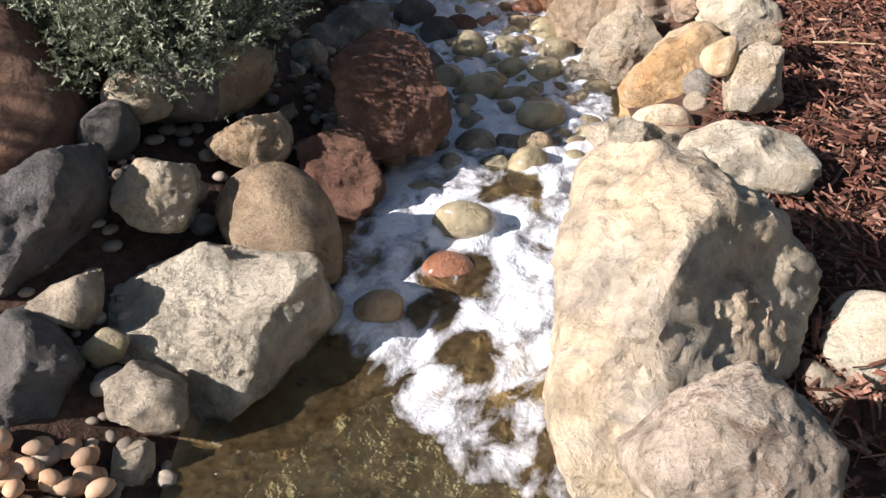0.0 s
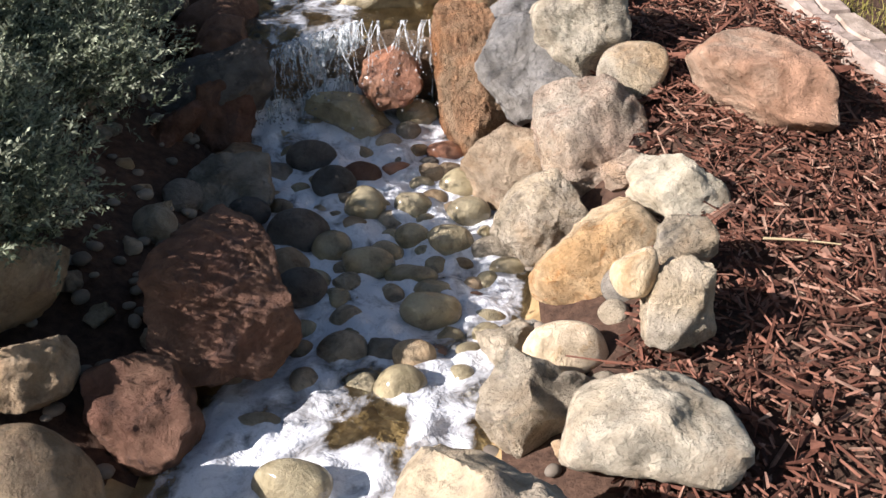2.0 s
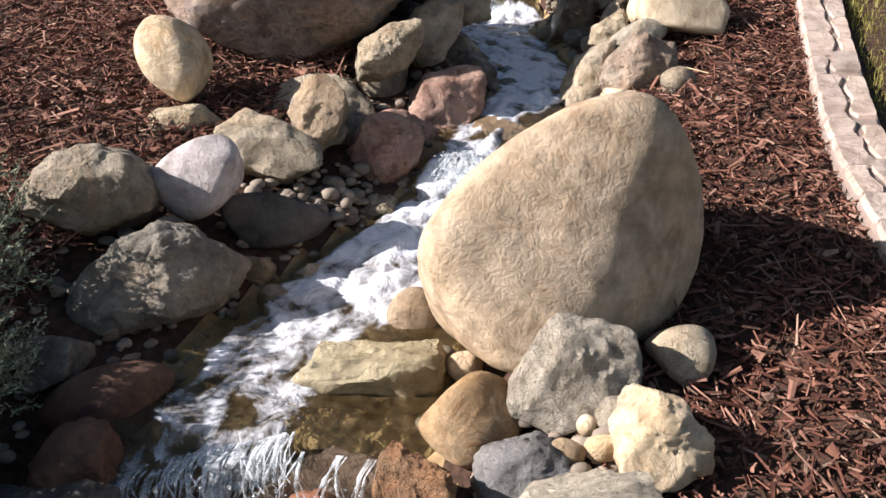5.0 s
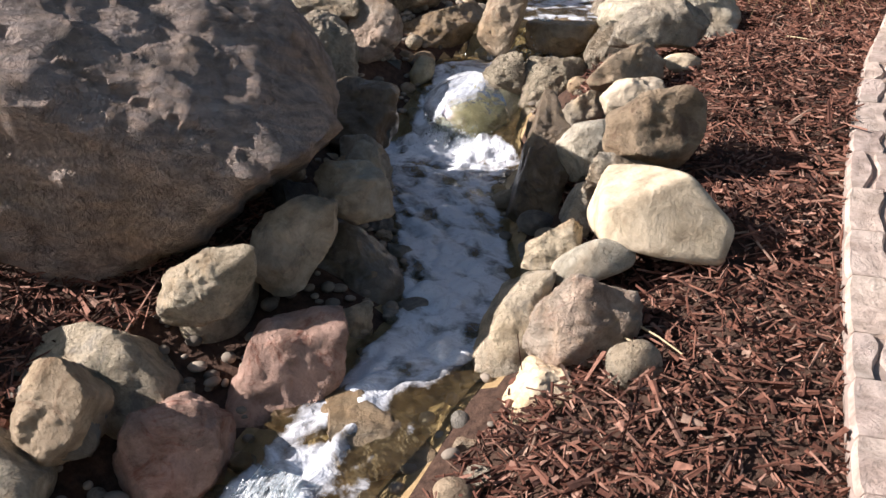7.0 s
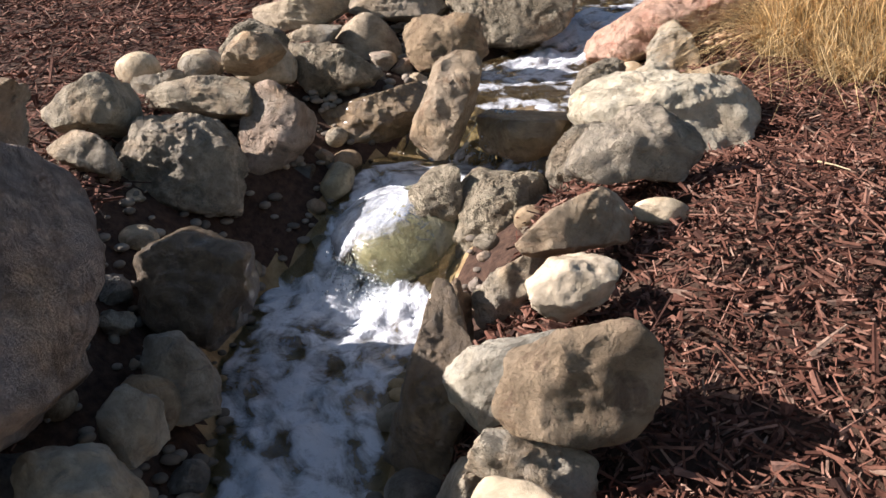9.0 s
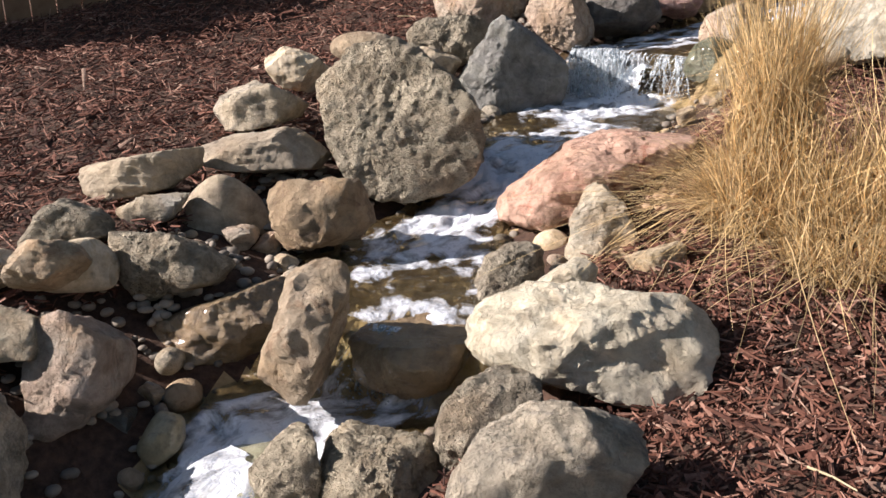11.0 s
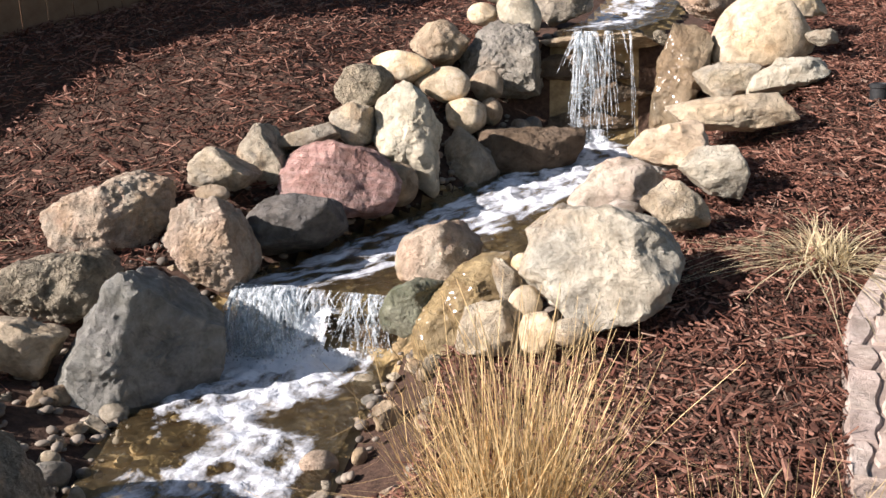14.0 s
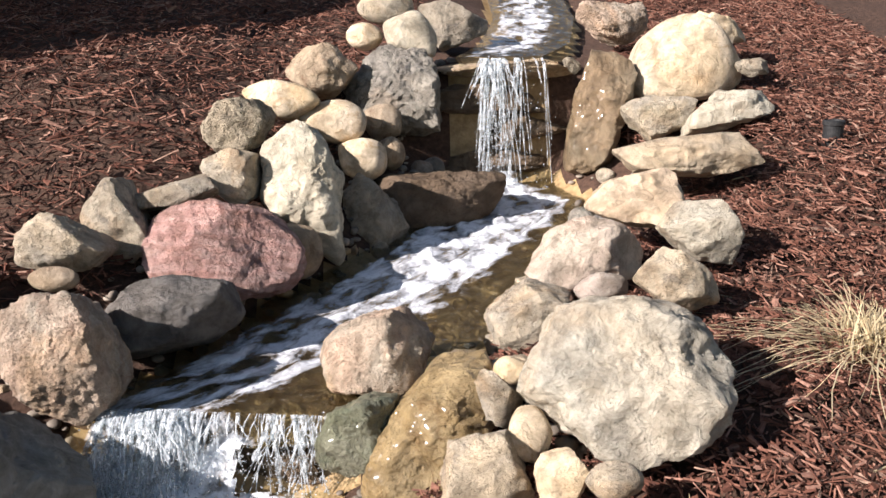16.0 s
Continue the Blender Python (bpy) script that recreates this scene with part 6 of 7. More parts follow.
rock("cobble", "r", grey_stone, (0.447, 10.844, 2.495), (0.047, 0.035, 0.038), -5, 0, 224, "grey-green speckled rounded cobble beside the stream")
rock("cobble", "r", cream_stone, (0.360, 9.321, 2.476), (0.044, 0.033, 0.035), -5, 0, 226, "cream-coloured rounded cobble beside the stream")
rock("rock", "a", white_stone, (0.315, 9.216, 2.459), (0.056, 0.048, 0.072), -5, 0, 227, "pale grey-white limestone angular rock beside the stream")
rock("rock", "r", tan_stone, (-0.203, 10.244, 2.543), (0.091, 0.078, 0.092), 7, 0, 228, "tan sandstone rounded rock beside the stream")
rock("rock", "s", grey_stone, (1.646, 11.133, 3.055), (0.080, 0.035, 0.040), -5, 0, 229, "grey-green speckled flat-topped rock beside the stream")
rock("boulder", "s", goldwet_stone, (-0.24, 9.72, 2.262), (0.42, 0.29, 0.06), 5, 0, 401, "flat wet tan ledge stone under the running water")
rock("boulder", "s", tan_stone, (0.64, 11.43, 3.045), (0.30, 0.22, 0.05), 0, 0, 402, "flat tan lip stone of the upper waterfall")
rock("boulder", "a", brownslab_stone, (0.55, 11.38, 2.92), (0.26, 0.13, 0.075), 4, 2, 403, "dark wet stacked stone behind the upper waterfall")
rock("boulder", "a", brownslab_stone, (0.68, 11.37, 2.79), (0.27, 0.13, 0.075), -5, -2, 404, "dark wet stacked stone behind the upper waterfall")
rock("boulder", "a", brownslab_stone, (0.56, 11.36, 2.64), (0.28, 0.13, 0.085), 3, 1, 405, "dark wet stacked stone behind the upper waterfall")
rock("boulder", "s", slabwet_stone, (-0.04, 1.10, 0.513), (0.33, 0.44, 0.06), 3, 0, 409, "flat submerged greenish slab in the stream")
rock("boulder", "a", wettan_stone, (0.10, 4.72, 1.36), (0.14, 0.16, 0.08), 20, 0, 410, "wet rust-tan slab under the cascade")
rock("boulder", "a", brownslab_stone, (-0.34, 9.52, 2.20), (0.34, 0.07, 0.11), -4, 0, 411, "dark wet stone set in the shaded recess under the ledge")
# The dark brown of these two stands in for shade under the lower lip.
rock("boulder", "a", brownslab_stone, (0.12, 3.37, 1.00), (0.26, 0.09, 0.11), 6, 0, 412, "dark wet stone set in the shaded recess under the ledge")
rock("rock", "a", brownslab_stone, (-0.20, 3.29, 0.98), (0.16, 0.10, 0.12), 20, 0, 413, "dark wet stone set in the shaded recess under the ledge")


def infill(n, seed):
    """Small broken stones wedged into the gaps between the larger rocks."""
    rng = np.random.RandomState(seed)
    kinds = [(white_stone, "pale cream"), (grey_stone, "grey"), (tan_stone, "tan"), (pinkgrey_stone, "pinkish grey"), (pitted_stone, "pitted grey-tan"), (darkgrey_stone, "dark grey")]
    made = 0
    for k in range(6000):
        y = rng.uniform(0.7, 11.7)
        left = rng.random() < 0.6
        off = rng.uniform(0.0, 0.42 if left else 0.30)
        x = float(along(y, 1)) + (-1 if left else 1) * (float(along(y, 2)) + off)
        r = 0.022 + 0.045 * rng.random() ** 1.6
        if any((x - a) ** 2 + (y - b) ** 2 < (0.8 * (r + c)) ** 2 for a, b, c in PLACED):
            continue
        mat, tone = kinds[rng.randint(len(kinds))]
        shape = "a" if rng.random() < 0.6 else "r"
        size = (r, r * rng.uniform(0.7, 1.0), r * rng.uniform(0.55, 0.9))
        word = "angular" if shape == "a" else "rounded"
        rock("stone", shape, mat, (x, y, float(land(x, y)) + size[2] * 0.45), size, rng.uniform(0, 360), rng.uniform(-15, 15), 500 + made, f"small {tone} {word} stone wedged between larger rocks")
        made += 1
        if made >= n:
            break


infill(300, 77)


def cobble_bed(n, seed):
    """Rounded cobbles packed on the steep run of the stream."""
    rng = np.random.RandomState(seed)
    kinds = [(wet_stone, "wet olive-brown"), (tan_stone, "tan"), (grey_stone, "grey-green"), (wettan_stone, "wet tan-brown"), (wetred_stone, "wet red"), (darkgrey_stone, "dark grey")]
    chance = (0.34, 0.16, 0.2, 0.16, 0.04, 0.1)
    made = []
    for k in range(5000):
        y = rng.uniform(2.15, 3.2)
        u = rng.uniform(-0.9, 1.0)
        x = float(along(y, 1)) + u * float(along(y, 2))
        r = rng.uniform(0.026, 0.058)
        if any((x - a) ** 2 + (y - b) ** 2 < (0.88 * (r + c)) ** 2 for a, b, c in made) or any((x - a) ** 2 + (y - b) ** 2 < (0.7 * (r + c)) ** 2 for a, b, c in PLACED):
            continue
        mat, tone = kinds[rng.choice(len(kinds), p=chance)]
        size = (r, r * rng.uniform(0.75, 1.0), r * rng.uniform(0.6, 0.8))
        made.append((x, y, r))
        rock("cobble", "r" if rng.random() < 0.75 else "p", mat, (x, y, float(along(y, 3)) - 0.012 + size[2] * rng.uniform(-0.1, 0.35)), size, rng.uniform(0, 360), rng.uniform(-12, 12), 900 + len(made), f"{tone} rounded cobble in the foaming stream")
        if len(made) >= n:
            break


cobble_bed(70, 91)


# ---- mulch, kerb, lawn, fence ----
KERB = [(2.6, 0.9), (2.1, 1.7), (1.66, 2.4), (1.36, 3.0), (1.2, 3.5), (1.1, 4.1), (1.0, 4.5), (0.94, 4.9), (0.87, 5.7), (0.86, 6.4), (0.9, 7.2), (0.97, 7.9), (1.13, 8.66), (1.29, 9.15), (1.75, 9.8), (2.5, 10.5), (3.6, 11.1)]
KY = np.array([k[1] for k in KERB])
KX = np.array([k[0] for k in KERB])


def kerb_x(y):
    return np.interp(y, KY, KX)


def chips(name, n, inside, seed, mat, length, label):
    """Shredded bark: bent slivers lying over one another."""
    rng = np.random.RandomState(seed)
    x, y = inside(rng, n)
    n = len(x)
    z = land(x, y)
    L = length * rng.lognormal(-0.1, 0.6, n)
    Wd = 0.0014 + 0.0032 * rng.random(n) ** 2 + np.where(rng.random(n) < 0.10, 0.006, 0.0)
    T = 0.0012 + 0.0016 * rng.random(n)
    yaw = rng.uniform(0, 2 * np.pi, n)
    pitch = rng.normal(0, 0.28, n)
    roll = rng.normal(0, 0.5, n)
    up = rng.uniform(0.004, 0.03, n) + 0.03 * np.maximum(0, wobble(np.c_[x, y, 0 * x], seed, 9.0)) + 0.014 * np.maximum(0, wobble(np.c_[x, y, 0 * x], seed + 1, 42.0))
    cross = np.array([(-1, -0.6), (1, -0.6), (0, 1)])
    loc = np.zeros((n, 6, 3))
    for s, t in enumerate((-1.0, 1.0)):
        wide = 1.0 if s == 1 else 0.45
        for c, (a, b) in enumerate(cross):
            loc[:, s * 3 + c, 0] = t * L / 2
            loc[:, s * 3 + c, 1] = a * Wd * wide
            loc[:, s * 3 + c, 2] = b * T
    cr, sr = np.cos(roll)[:, None], np.sin(roll)[:, None]
    ly = loc[:, :, 1] * cr - loc[:, :, 2] * sr
    lz = loc[:, :, 1] * sr + loc[:, :, 2] * cr
    cp, sp = np.cos(pitch)[:, None], np.sin(pitch)[:, None]
    lx = loc[:, :, 0] * cp - lz * sp
    lz = loc[:, :, 0] * sp + lz * cp
    cy, sy = np.cos(yaw)[:, None], np.sin(yaw)[:, None]
    gx = lx * cy - ly * sy + x[:, None]
    gy = lx * sy + ly * cy + y[:, None]
    gz = lz + (z + up)[:, None] + (gy - y[:, None]) * 0.22
    P = np.stack([gx, gy, gz], -1).reshape(-1, 3)
    q = []
    for s in (0,):
        for c in range(3):
            q.append((s + c, s + (c + 1) % 3, s + 3 + (c + 1) % 3, s + 3 + c))
    F = (np.array(q)[None] + 6 * np.arange(n)[:, None, None]).reshape(-1, 4)
    ob = mesh_object(name, P, F, mat, smooth=False)
    return tagged(ob, label, "mulch", kind="stuff")


def right_bed(rng, n):
    y = rng.uniform(0.4, 13.0, n)
    lo = along(y, 1) + along(y, 2) + np.interp(y, (3.5, 4.2, 5.2, 7, 9, 12), (0.28, 0.16, 0.18, 0.3, 0.3, 0.3))
    hi = np.minimum(kerb_x(y), 2.6)
    x = lo + (hi - lo) * rng.random(n)
    keep = (hi > lo) & (rng.random(n) < np.clip((hi - lo) / 1.3, 0.1, 1))
    return x[keep], y[keep]


def left_bed(rng, n):
    y = rng.uniform(3.4, 14.0, n)
    hi = along(y, 1) - along(y, 2) - np.where(y < 6, 0.42, 0.42)
    x = hi - rng.random(n) * np.where(y < 6, 1.6, 3.2)
    return x, y


chips("bark_mulch", 108000, right_bed, 11, mulch_mat, 0.029, "dark red-brown shredded bark mulch on the bank")
chips("bark_mulch", 86000, left_bed, 12, mulch_mat, 0.036, "dark red-brown shredded bark mulch on the bank")


def kerb_line(step):
    pts = [Vector((x, y, 0)) for x, y in KERB]
    out = []
    for i in range(len(pts) - 1):
        p0, p1, p2, p3 = pts[max(i - 1, 0)], pts[i], pts[i + 1], pts[min(i + 2, len(pts) - 1)]
        n = max(1, round((p2 - p1).length / step))
        for k in range(n):
            t = k / n
            out.append(0.5 * ((2 * p1) + (p2 - p0) * t + (2 * p0 - 5 * p1 + 4 * p2 - p3) * t * t + (3 * p1 - p0 - 3 * p2 + p3) * t ** 3))
    return out


def build_kerb():
    line = kerb_line(0.02)
    verts, faces = [], []
    prof = [(0.0, -0.12), (0.0, 0.03), (0.012, 0.044), (0.14, 0.044), (0.155, 0.03), (0.155, -0.12)]
    for i, p in enumerate(line):
        d = (line[min(i + 1, len(line) - 1)] - line[max(i - 1, 0)]).normalized()
        side = Vector((d.y, -d.x, 0))
        z = float(bank(p.x, p.y))
        for a, h in prof:
            verts.append((p.x + side.x * a, p.y + side.y * a, z + h))
        if i:
            k = len(prof)
            for c in range(k - 1):
                faces.append(((i - 1) * k + c, i * k + c, i * k + c + 1, (i - 1) * k + c + 1))
    ob = mesh_object("kerb", verts, faces, joint_mat, smooth=False)
    tagged(ob, "stamped pinkish concrete garden kerb with curved joints", "kerb", kind="structure")
    # stamped stones, two uneven rows
    rng = np.random.RandomState(4)
    i = 0
    while i < len(line) - 12:
        n = int(rng.randint(6, 10))
        cut = 0.075 + rng.uniform(-0.02, 0.02)
        for lo, hi, shift in ((0.003, cut - 0.002, 0), (cut + 0.002, 0.152, int(rng.randint(-2, 3)))):
            a, b = max(i + shift, 0), min(i + shift + n, len(line) - 2)
            vs, m = [], 6
            for r, k in enumerate(np.linspace(a + 0.1, b - 0.1, m)):
                q = line[int(k)].lerp(line[int(k) + 1], k - int(k))
                d = (line[int(k) + 1] - line[int(k)]).normalized()
                side = Vector((d.y, -d.x, 0))
                bow = 0.008 * math.sin(r / (m - 1) * 6.28 + i)
                inset = 0.004 if r in (0, m - 1) else 0.0
                z = float(bank(q.x, q.y))
                l2, h2 = lo + inset + (bow if lo > 0.02 else 0), hi - inset + (bow if hi < 0.14 else 0)
                for w, h in ((l2, 0.036), (l2 + 0.008, 0.053), (h2 - 0.008, 0.054), (h2, 0.036)):
                    vs.append((q.x + side.x * w, q.y + side.y * w, z + h))
            fs = [(r * 4 + c, (r + 1) * 4 + c, (r + 1) * 4 + c + 1, r * 4 + c + 1) for r in range(m - 1) for c in range(3)]
            fs += [(0, 1, 2, 3), tuple((m - 1) * 4 + c for c in (3, 2, 1, 0))]
            mesh_object("kerb_stone", vs, fs, kerb_mat, parent=ob, smooth=False)
        i += n


build_kerb()


def blades(roots, heading, height, lean, width, rng, segs=6):
    """Thin bent grass blades. Returns points and faces."""
    n = len(roots)
    side = np.c_[-np.sin(heading), np.cos(heading), np.zeros(n)]
    out = np.c_[np.cos(heading), np.sin(heading), np.zeros(n)]
    t = np.linspace(0, 1, segs + 1)
    P = np.zeros((n, (segs + 1) * 2, 3))
    twist = rng.normal(0, 0.9, n)
    kink = np.where(rng.random(n) < 0.4, rng.uniform(0.45, 0.9, n), 2.0)
    turn = rng.uniform(-1.4, 1.4, n)
    curl = rng.normal(0, 0.05, (n, 2))
    for k, s in enumerate(t):
        mid = roots + out * (lean * height * s ** 1.7)[:, None]
        mid[:, 2] += height * (s - 0.45 * np.clip(lean, 0, 1.6) * s ** 2.2)
        mid += side * (twist * height * 0.12 * s * s)[:, None]
        past = np.maximum(0, s - kink) * height
        mid += side * (np.sin(turn) * past)[:, None] + out * (0.5 * np.cos(turn) * past)[:, None]
        mid[:, 2] -= 1.1 * past
        mid += (side * curl[:, :1] + out * curl[:, 1:]) * math.sin(s * 5.5) * height[:, None]
        w = (width * (1 - 0.8 * s))[:, None]
        P[:, 2 * k] = mid - side * w
        P[:, 2 * k + 1] = mid + side * w
    q = np.array([(2 * k, 2 * k + 1, 2 * k + 3, 2 * k + 2) for k in range(segs)])
    F = (q[None] + (segs + 1) * 2 * np.arange(n)[:, None, None]).reshape(-1, 4)
    return P.reshape(-1, 3), F


def grass_clump(name, x, y, n, radius, height, spread, mat, seed, label, toward=None):
    rng = np.random.RandomState(seed)
    r = radius * np.sqrt(rng.random(n))
    th = rng.uniform(0, 2 * np.pi, n)
    rx, ry = x + r * np.cos(th), y + r * np.sin(th)
    roots = np.c_[rx, ry, land(rx, ry) - 0.01]
    head = th + rng.normal(0, 0.9, n)
    if toward is not None:
        head = np.where(rng.random(n) < 0.5, toward + rng.normal(0, 0.6, n), head)
    h = height * rng.uniform(0.5, 1.0, n)
    lean = np.abs(rng.normal(0, spread, n)) + 0.05
    P, F = blades(roots, head, h, lean, (0.0012 + 0.0016 * rng.random(n)) * (1.6 if "tuft" in name else 1.0), rng)
    root = new(name)
    root.location = (x, y, float(land(x, y)))
    parts = 6
    order = np.argsort((th + 0.6 * rng.random(n)) % 6.283)
    P = P.reshape(n, -1, 3)
    for k in range(parts):
        mine = order[k * n // parts:(k + 1) * n // parts]
        V = P[mine].reshape(-1, 3) - np.array(root.location)
        w = P.shape[1]
        quads = np.array([(2 * s, 2 * s + 1, 2 * s + 3, 2 * s + 2) for s in range(w // 2 - 1)])
        faces = (quads[None] + w * np.arange(len(mine))[:, None, None]).reshape(-1, 4)
        mesh_object("stalk", V, faces, mat, parent=root, smooth=False)
    return tagged(root, label, "grass", "clumps of dry ornamental grass")


def build_lawn():
    rng = np.random.RandomState(21)
    n = 26000
    y = rng.uniform(2.6, 8.2, n)
    x = kerb_x(y) + 0.17 + rng.random(n) ** 1.3 * 1.2
    roots = np.c_[x, y, bank(x, y)]
    P, F = blades(roots, rng.uniform(0, 6.3, n), rng.uniform(0.02, 0.05, n), np.abs(rng.normal(0, 0.6, n)), 0.0016 + 0.001 * rng.random(n), rng, 2)
    tagged(mesh_object("lawn", P, F, lawn_mat, smooth=False), "short yellow-green winter lawn beyond the kerb", "lawn", kind="stuff")


build_lawn()
grass_clump("ornamental_grass", 0.40, 7.87, 1500, 0.07, 0.75, 0.13, straw_mat, 31, "upright plume of golden dry ornamental grass on mulch")
grass_clump("ornamental_grass", 0.40, 7.76, 1700, 0.12, 0.35, 0.9, straw_mat, 32, "arching skirt of golden dry ornamental grass", toward=2.9)
grass_clump("ornamental_grass", 0.74, 7.70, 420, 0.09, 0.60, 0.28, straw_mat, 33, "loose tuft of golden dry ornamental grass on mulch")
grass_clump("ornamental_grass", 0.62, 7.58, 1150, 0.15, 0.25, 0.9, straw_mat, 34, "low arching mound of golden dry ornamental grass")
grass_clump("ornamental_grass", 0.86, 7.62, 330, 0.09, 0.54, 0.32, straw_mat, 36, "loose tuft of golden dry ornamental grass on mulch")
grass_clump("ornamental_grass", 0.56, 7.72, 300, 0.11, 0.46, 0.4, straw_mat, 37, "loose tuft of golden dry ornamental grass on mulch")
grass_clump("grass_tuft", 1.26, 9.38, 300, 0.06, 0.22, 1.9, pale_straw_mat, 35, "small tuft of pale straw-dry grass in mulch")


# ---- juniper ----
def juniper(cx, cy, rx, ry, h, n, seed, label, sink=0.0):
    rng = np.random.RandomState(seed)
    base = float(land(cx, cy)) + sink
    root = new("juniper_shrub")
    root.location = (cx, cy, base)
    tagged(root, label, "shrub")
    verts, faces = [], []
    tv, tf = [], []
    tips = []
    for b in range(110):
        th = rng.uniform(0, 6.283)
        rr = math.sqrt(rng.random())
        end = Vector((rx * rr * math.cos(th), ry * rr * math.sin(th), h * (0.36 + 0.64 * math.sqrt(max(0.0, 1 - rr * rr))) * rng.uniform(0.7, 1.12)))
        mid = Vector((end.x * 0.4, end.y * 0.4, end.z * 0.65))
        tips.append((mid, end))
        pts = [Vector((0, 0, 0)).lerp(mid, k) .lerp(mid.lerp(end, k), k) for k in (0, 0.25, 0.5, 0.75, 1)]
        o = len(tv)
        for k, p in enumerate(pts):
            w = 0.009 * (1 - 0.8 * k / 4)
            for c in range(4):
                tv.append((p.x + w * math.cos(c * 1.571), p.y + w * math.sin(c * 1.571), p.z))
        for k in range(4):
            for c in range(4):
                tf.append((o + k * 4 + c, o + k * 4 + (c + 1) % 4, o + k * 4 + 4 + (c + 1) % 4, o + k * 4 + 4 + c))
    mesh_object("stem", tv, tf, twig_mat, parent=root, label="thin brown branches")
    m = n // 16
    k = rng.randint(0, len(tips), m)
    A = np.array([t[0][:] for t in tips])[k]
    B = np.array([t[1][:] for t in tips])[k]
    s = rng.random(m)[:, None] ** 0.6
    P0 = A + (B - A) * (0.2 + 0.85 * s) + rng.normal(0, 0.035, (m, 3))
    D = (B - A) / np.linalg.norm(B - A, axis=1)[:, None] + rng.normal(0, 0.5, (m, 3)) + np.array((0, 0, 0.25))
    D /= np.linalg.norm(D, axis=1)[:, None]
    long = rng.uniform(0.03, 0.075, m)
    q = np.repeat(np.arange(m), 16)
    f = np.tile(np.linspace(0.05, 1, 16), m)[:, None]
    N0 = P0[q] + D[q] * (long[q][:, None] * f)
    E = D[q] * 0.9 + rng.normal(0, 0.55, (len(q), 3))
    E /= np.linalg.norm(E, axis=1)[:, None]
    S = np.cross(E, rng.normal(size=(len(q), 3)))
    S /= np.linalg.norm(S, axis=1)[:, None]
    L = (rng.uniform(0.010, 0.022, len(q))[:, None]) * (1.15 - 0.5 * f)
    Wd = rng.uniform(0.0016, 0.0030, len(q))[:, None]
    V = np.stack([N0 - S * Wd * 0.5, N0 + E * L * 0.5 - S * Wd, N0 + E * L, N0 + E * L * 0.5 + S * Wd], 1).reshape(-1, 3)
    F = (np.arange(4)[None] + 4 * np.arange(len(q))[:, None])
    mesh_object("foliage", V, F, needle_mat, parent=root, smooth=False, label="grey-green scaly evergreen foliage")


juniper(-0.84, 2.56, 0.52, 0.70, 0.43, 130000, 41, "dense low grey-green juniper shrub overhanging the stream", -0.14)
juniper(-0.60, 2.14, 0.28, 0.30, 0.39, 90000, 44, "low spreading grey-green juniper beside the stream", -0.04)
juniper(-1.02, 3.28, 0.42, 0.50, 0.34, 50000, 45, "spreading grey-green juniper shrub on the mulched bank", -0.06)
juniper(-0.74, 3.0, 0.30, 0.40, 0.30, 46000, 46, "spreading grey-green juniper shrub beside the stream", -0.06)
# Out of view; this shrub is added to throw shade over the left rocks.
juniper(-1.95, 1.50, 0.40, 0.55, 1.05, 50000, 42, "unseen tall grey-green juniper shrub added to shade the bank")


# ---- fence ----
def build_fence():
    root = new("wooden_fence")
    a, b = Vector((-5.2, 8.0, 0)), Vector((-1.75, 12.4, 0))
    n = 38
    root.location = (a.x, a.y, float(bank(a.x, a.y)))
    tagged(root, "brown vertical-board wooden fence in shade", "fence")
    d = (b - a).normalized()
    ang = math.atan2(d.y, d.x)
    step = (b - a).length / n
    w, t, h = step * 0.475, 0.01, 1.8
    cube = [(x * w, y * t, z) for z in (0.0, h) for x, y in ((-1, -1), (1, -1), (1, 1), (-1, 1))]
    quads = [(0, 3, 2, 1), (4, 5, 6, 7), (0, 1, 5, 4), (1, 2, 6, 5), (2, 3, 7, 6), (3, 0, 4, 7)]
    first = None
    for k in range(n):
        p = a + d * (k + 0.5) * step
        z = float(bank(p.x, p.y)) - 0.03
        if first is None:
            first = mesh_object("board", cube, quads, fence_mat, parent=root, smooth=False)
            ob = first
        else:
            ob = new("board", first.data)
            ob.parent = root
        ob.matrix_local = Matrix.Translation(Vector((p.x, p.y, z)) - root.location) @ pose(0, 0, 0, 0, 0, math.degrees(ang))


build_fence()


# ---- pebbles and gravel ----
PEB = sphere_points(2)


def gravel(name, spots, seed, mat, label, lo=0.008, hi=0.02, lift=0.0):
    """Small stones strewn in round patches: x, y, radius, how many."""
    rng = np.random.RandomState(seed)
    v, f = PEB
    f = np.array(f)
    V, F, o = [], [], 0
    for x, y, r, n in spots:
        for k in range(n):
            a, q = rng.uniform(0, 6.283), r * math.sqrt(rng.random())
            px, py = x + q * math.cos(a), y + q * math.sin(a)
            s = rng.uniform(lo, hi) * np.array([1.0, rng.uniform(0.6, 1.0), rng.uniform(0.4, 0.75)])
            p = v * s * (1 + 0.12 * wobble(v, int(rng.randint(1e6)), 2.5))[:, None]
            t = rng.uniform(0, 6.283)
            p = np.c_[p[:, 0] * math.cos(t) - p[:, 1] * math.sin(t), p[:, 0] * math.sin(t) + p[:, 1] * math.cos(t), p[:, 2]]
            V.append(p + np.array((px, py, float(land(px, py)) + s[2] * 0.6 + rng.uniform(0, lift))))
            F.append(f + o)
            o += len(v)
    ob = mesh_object(name, np.concatenate(V), np.concatenate(F), mat)
    tagged(ob, label, "gravel", kind="stuff")


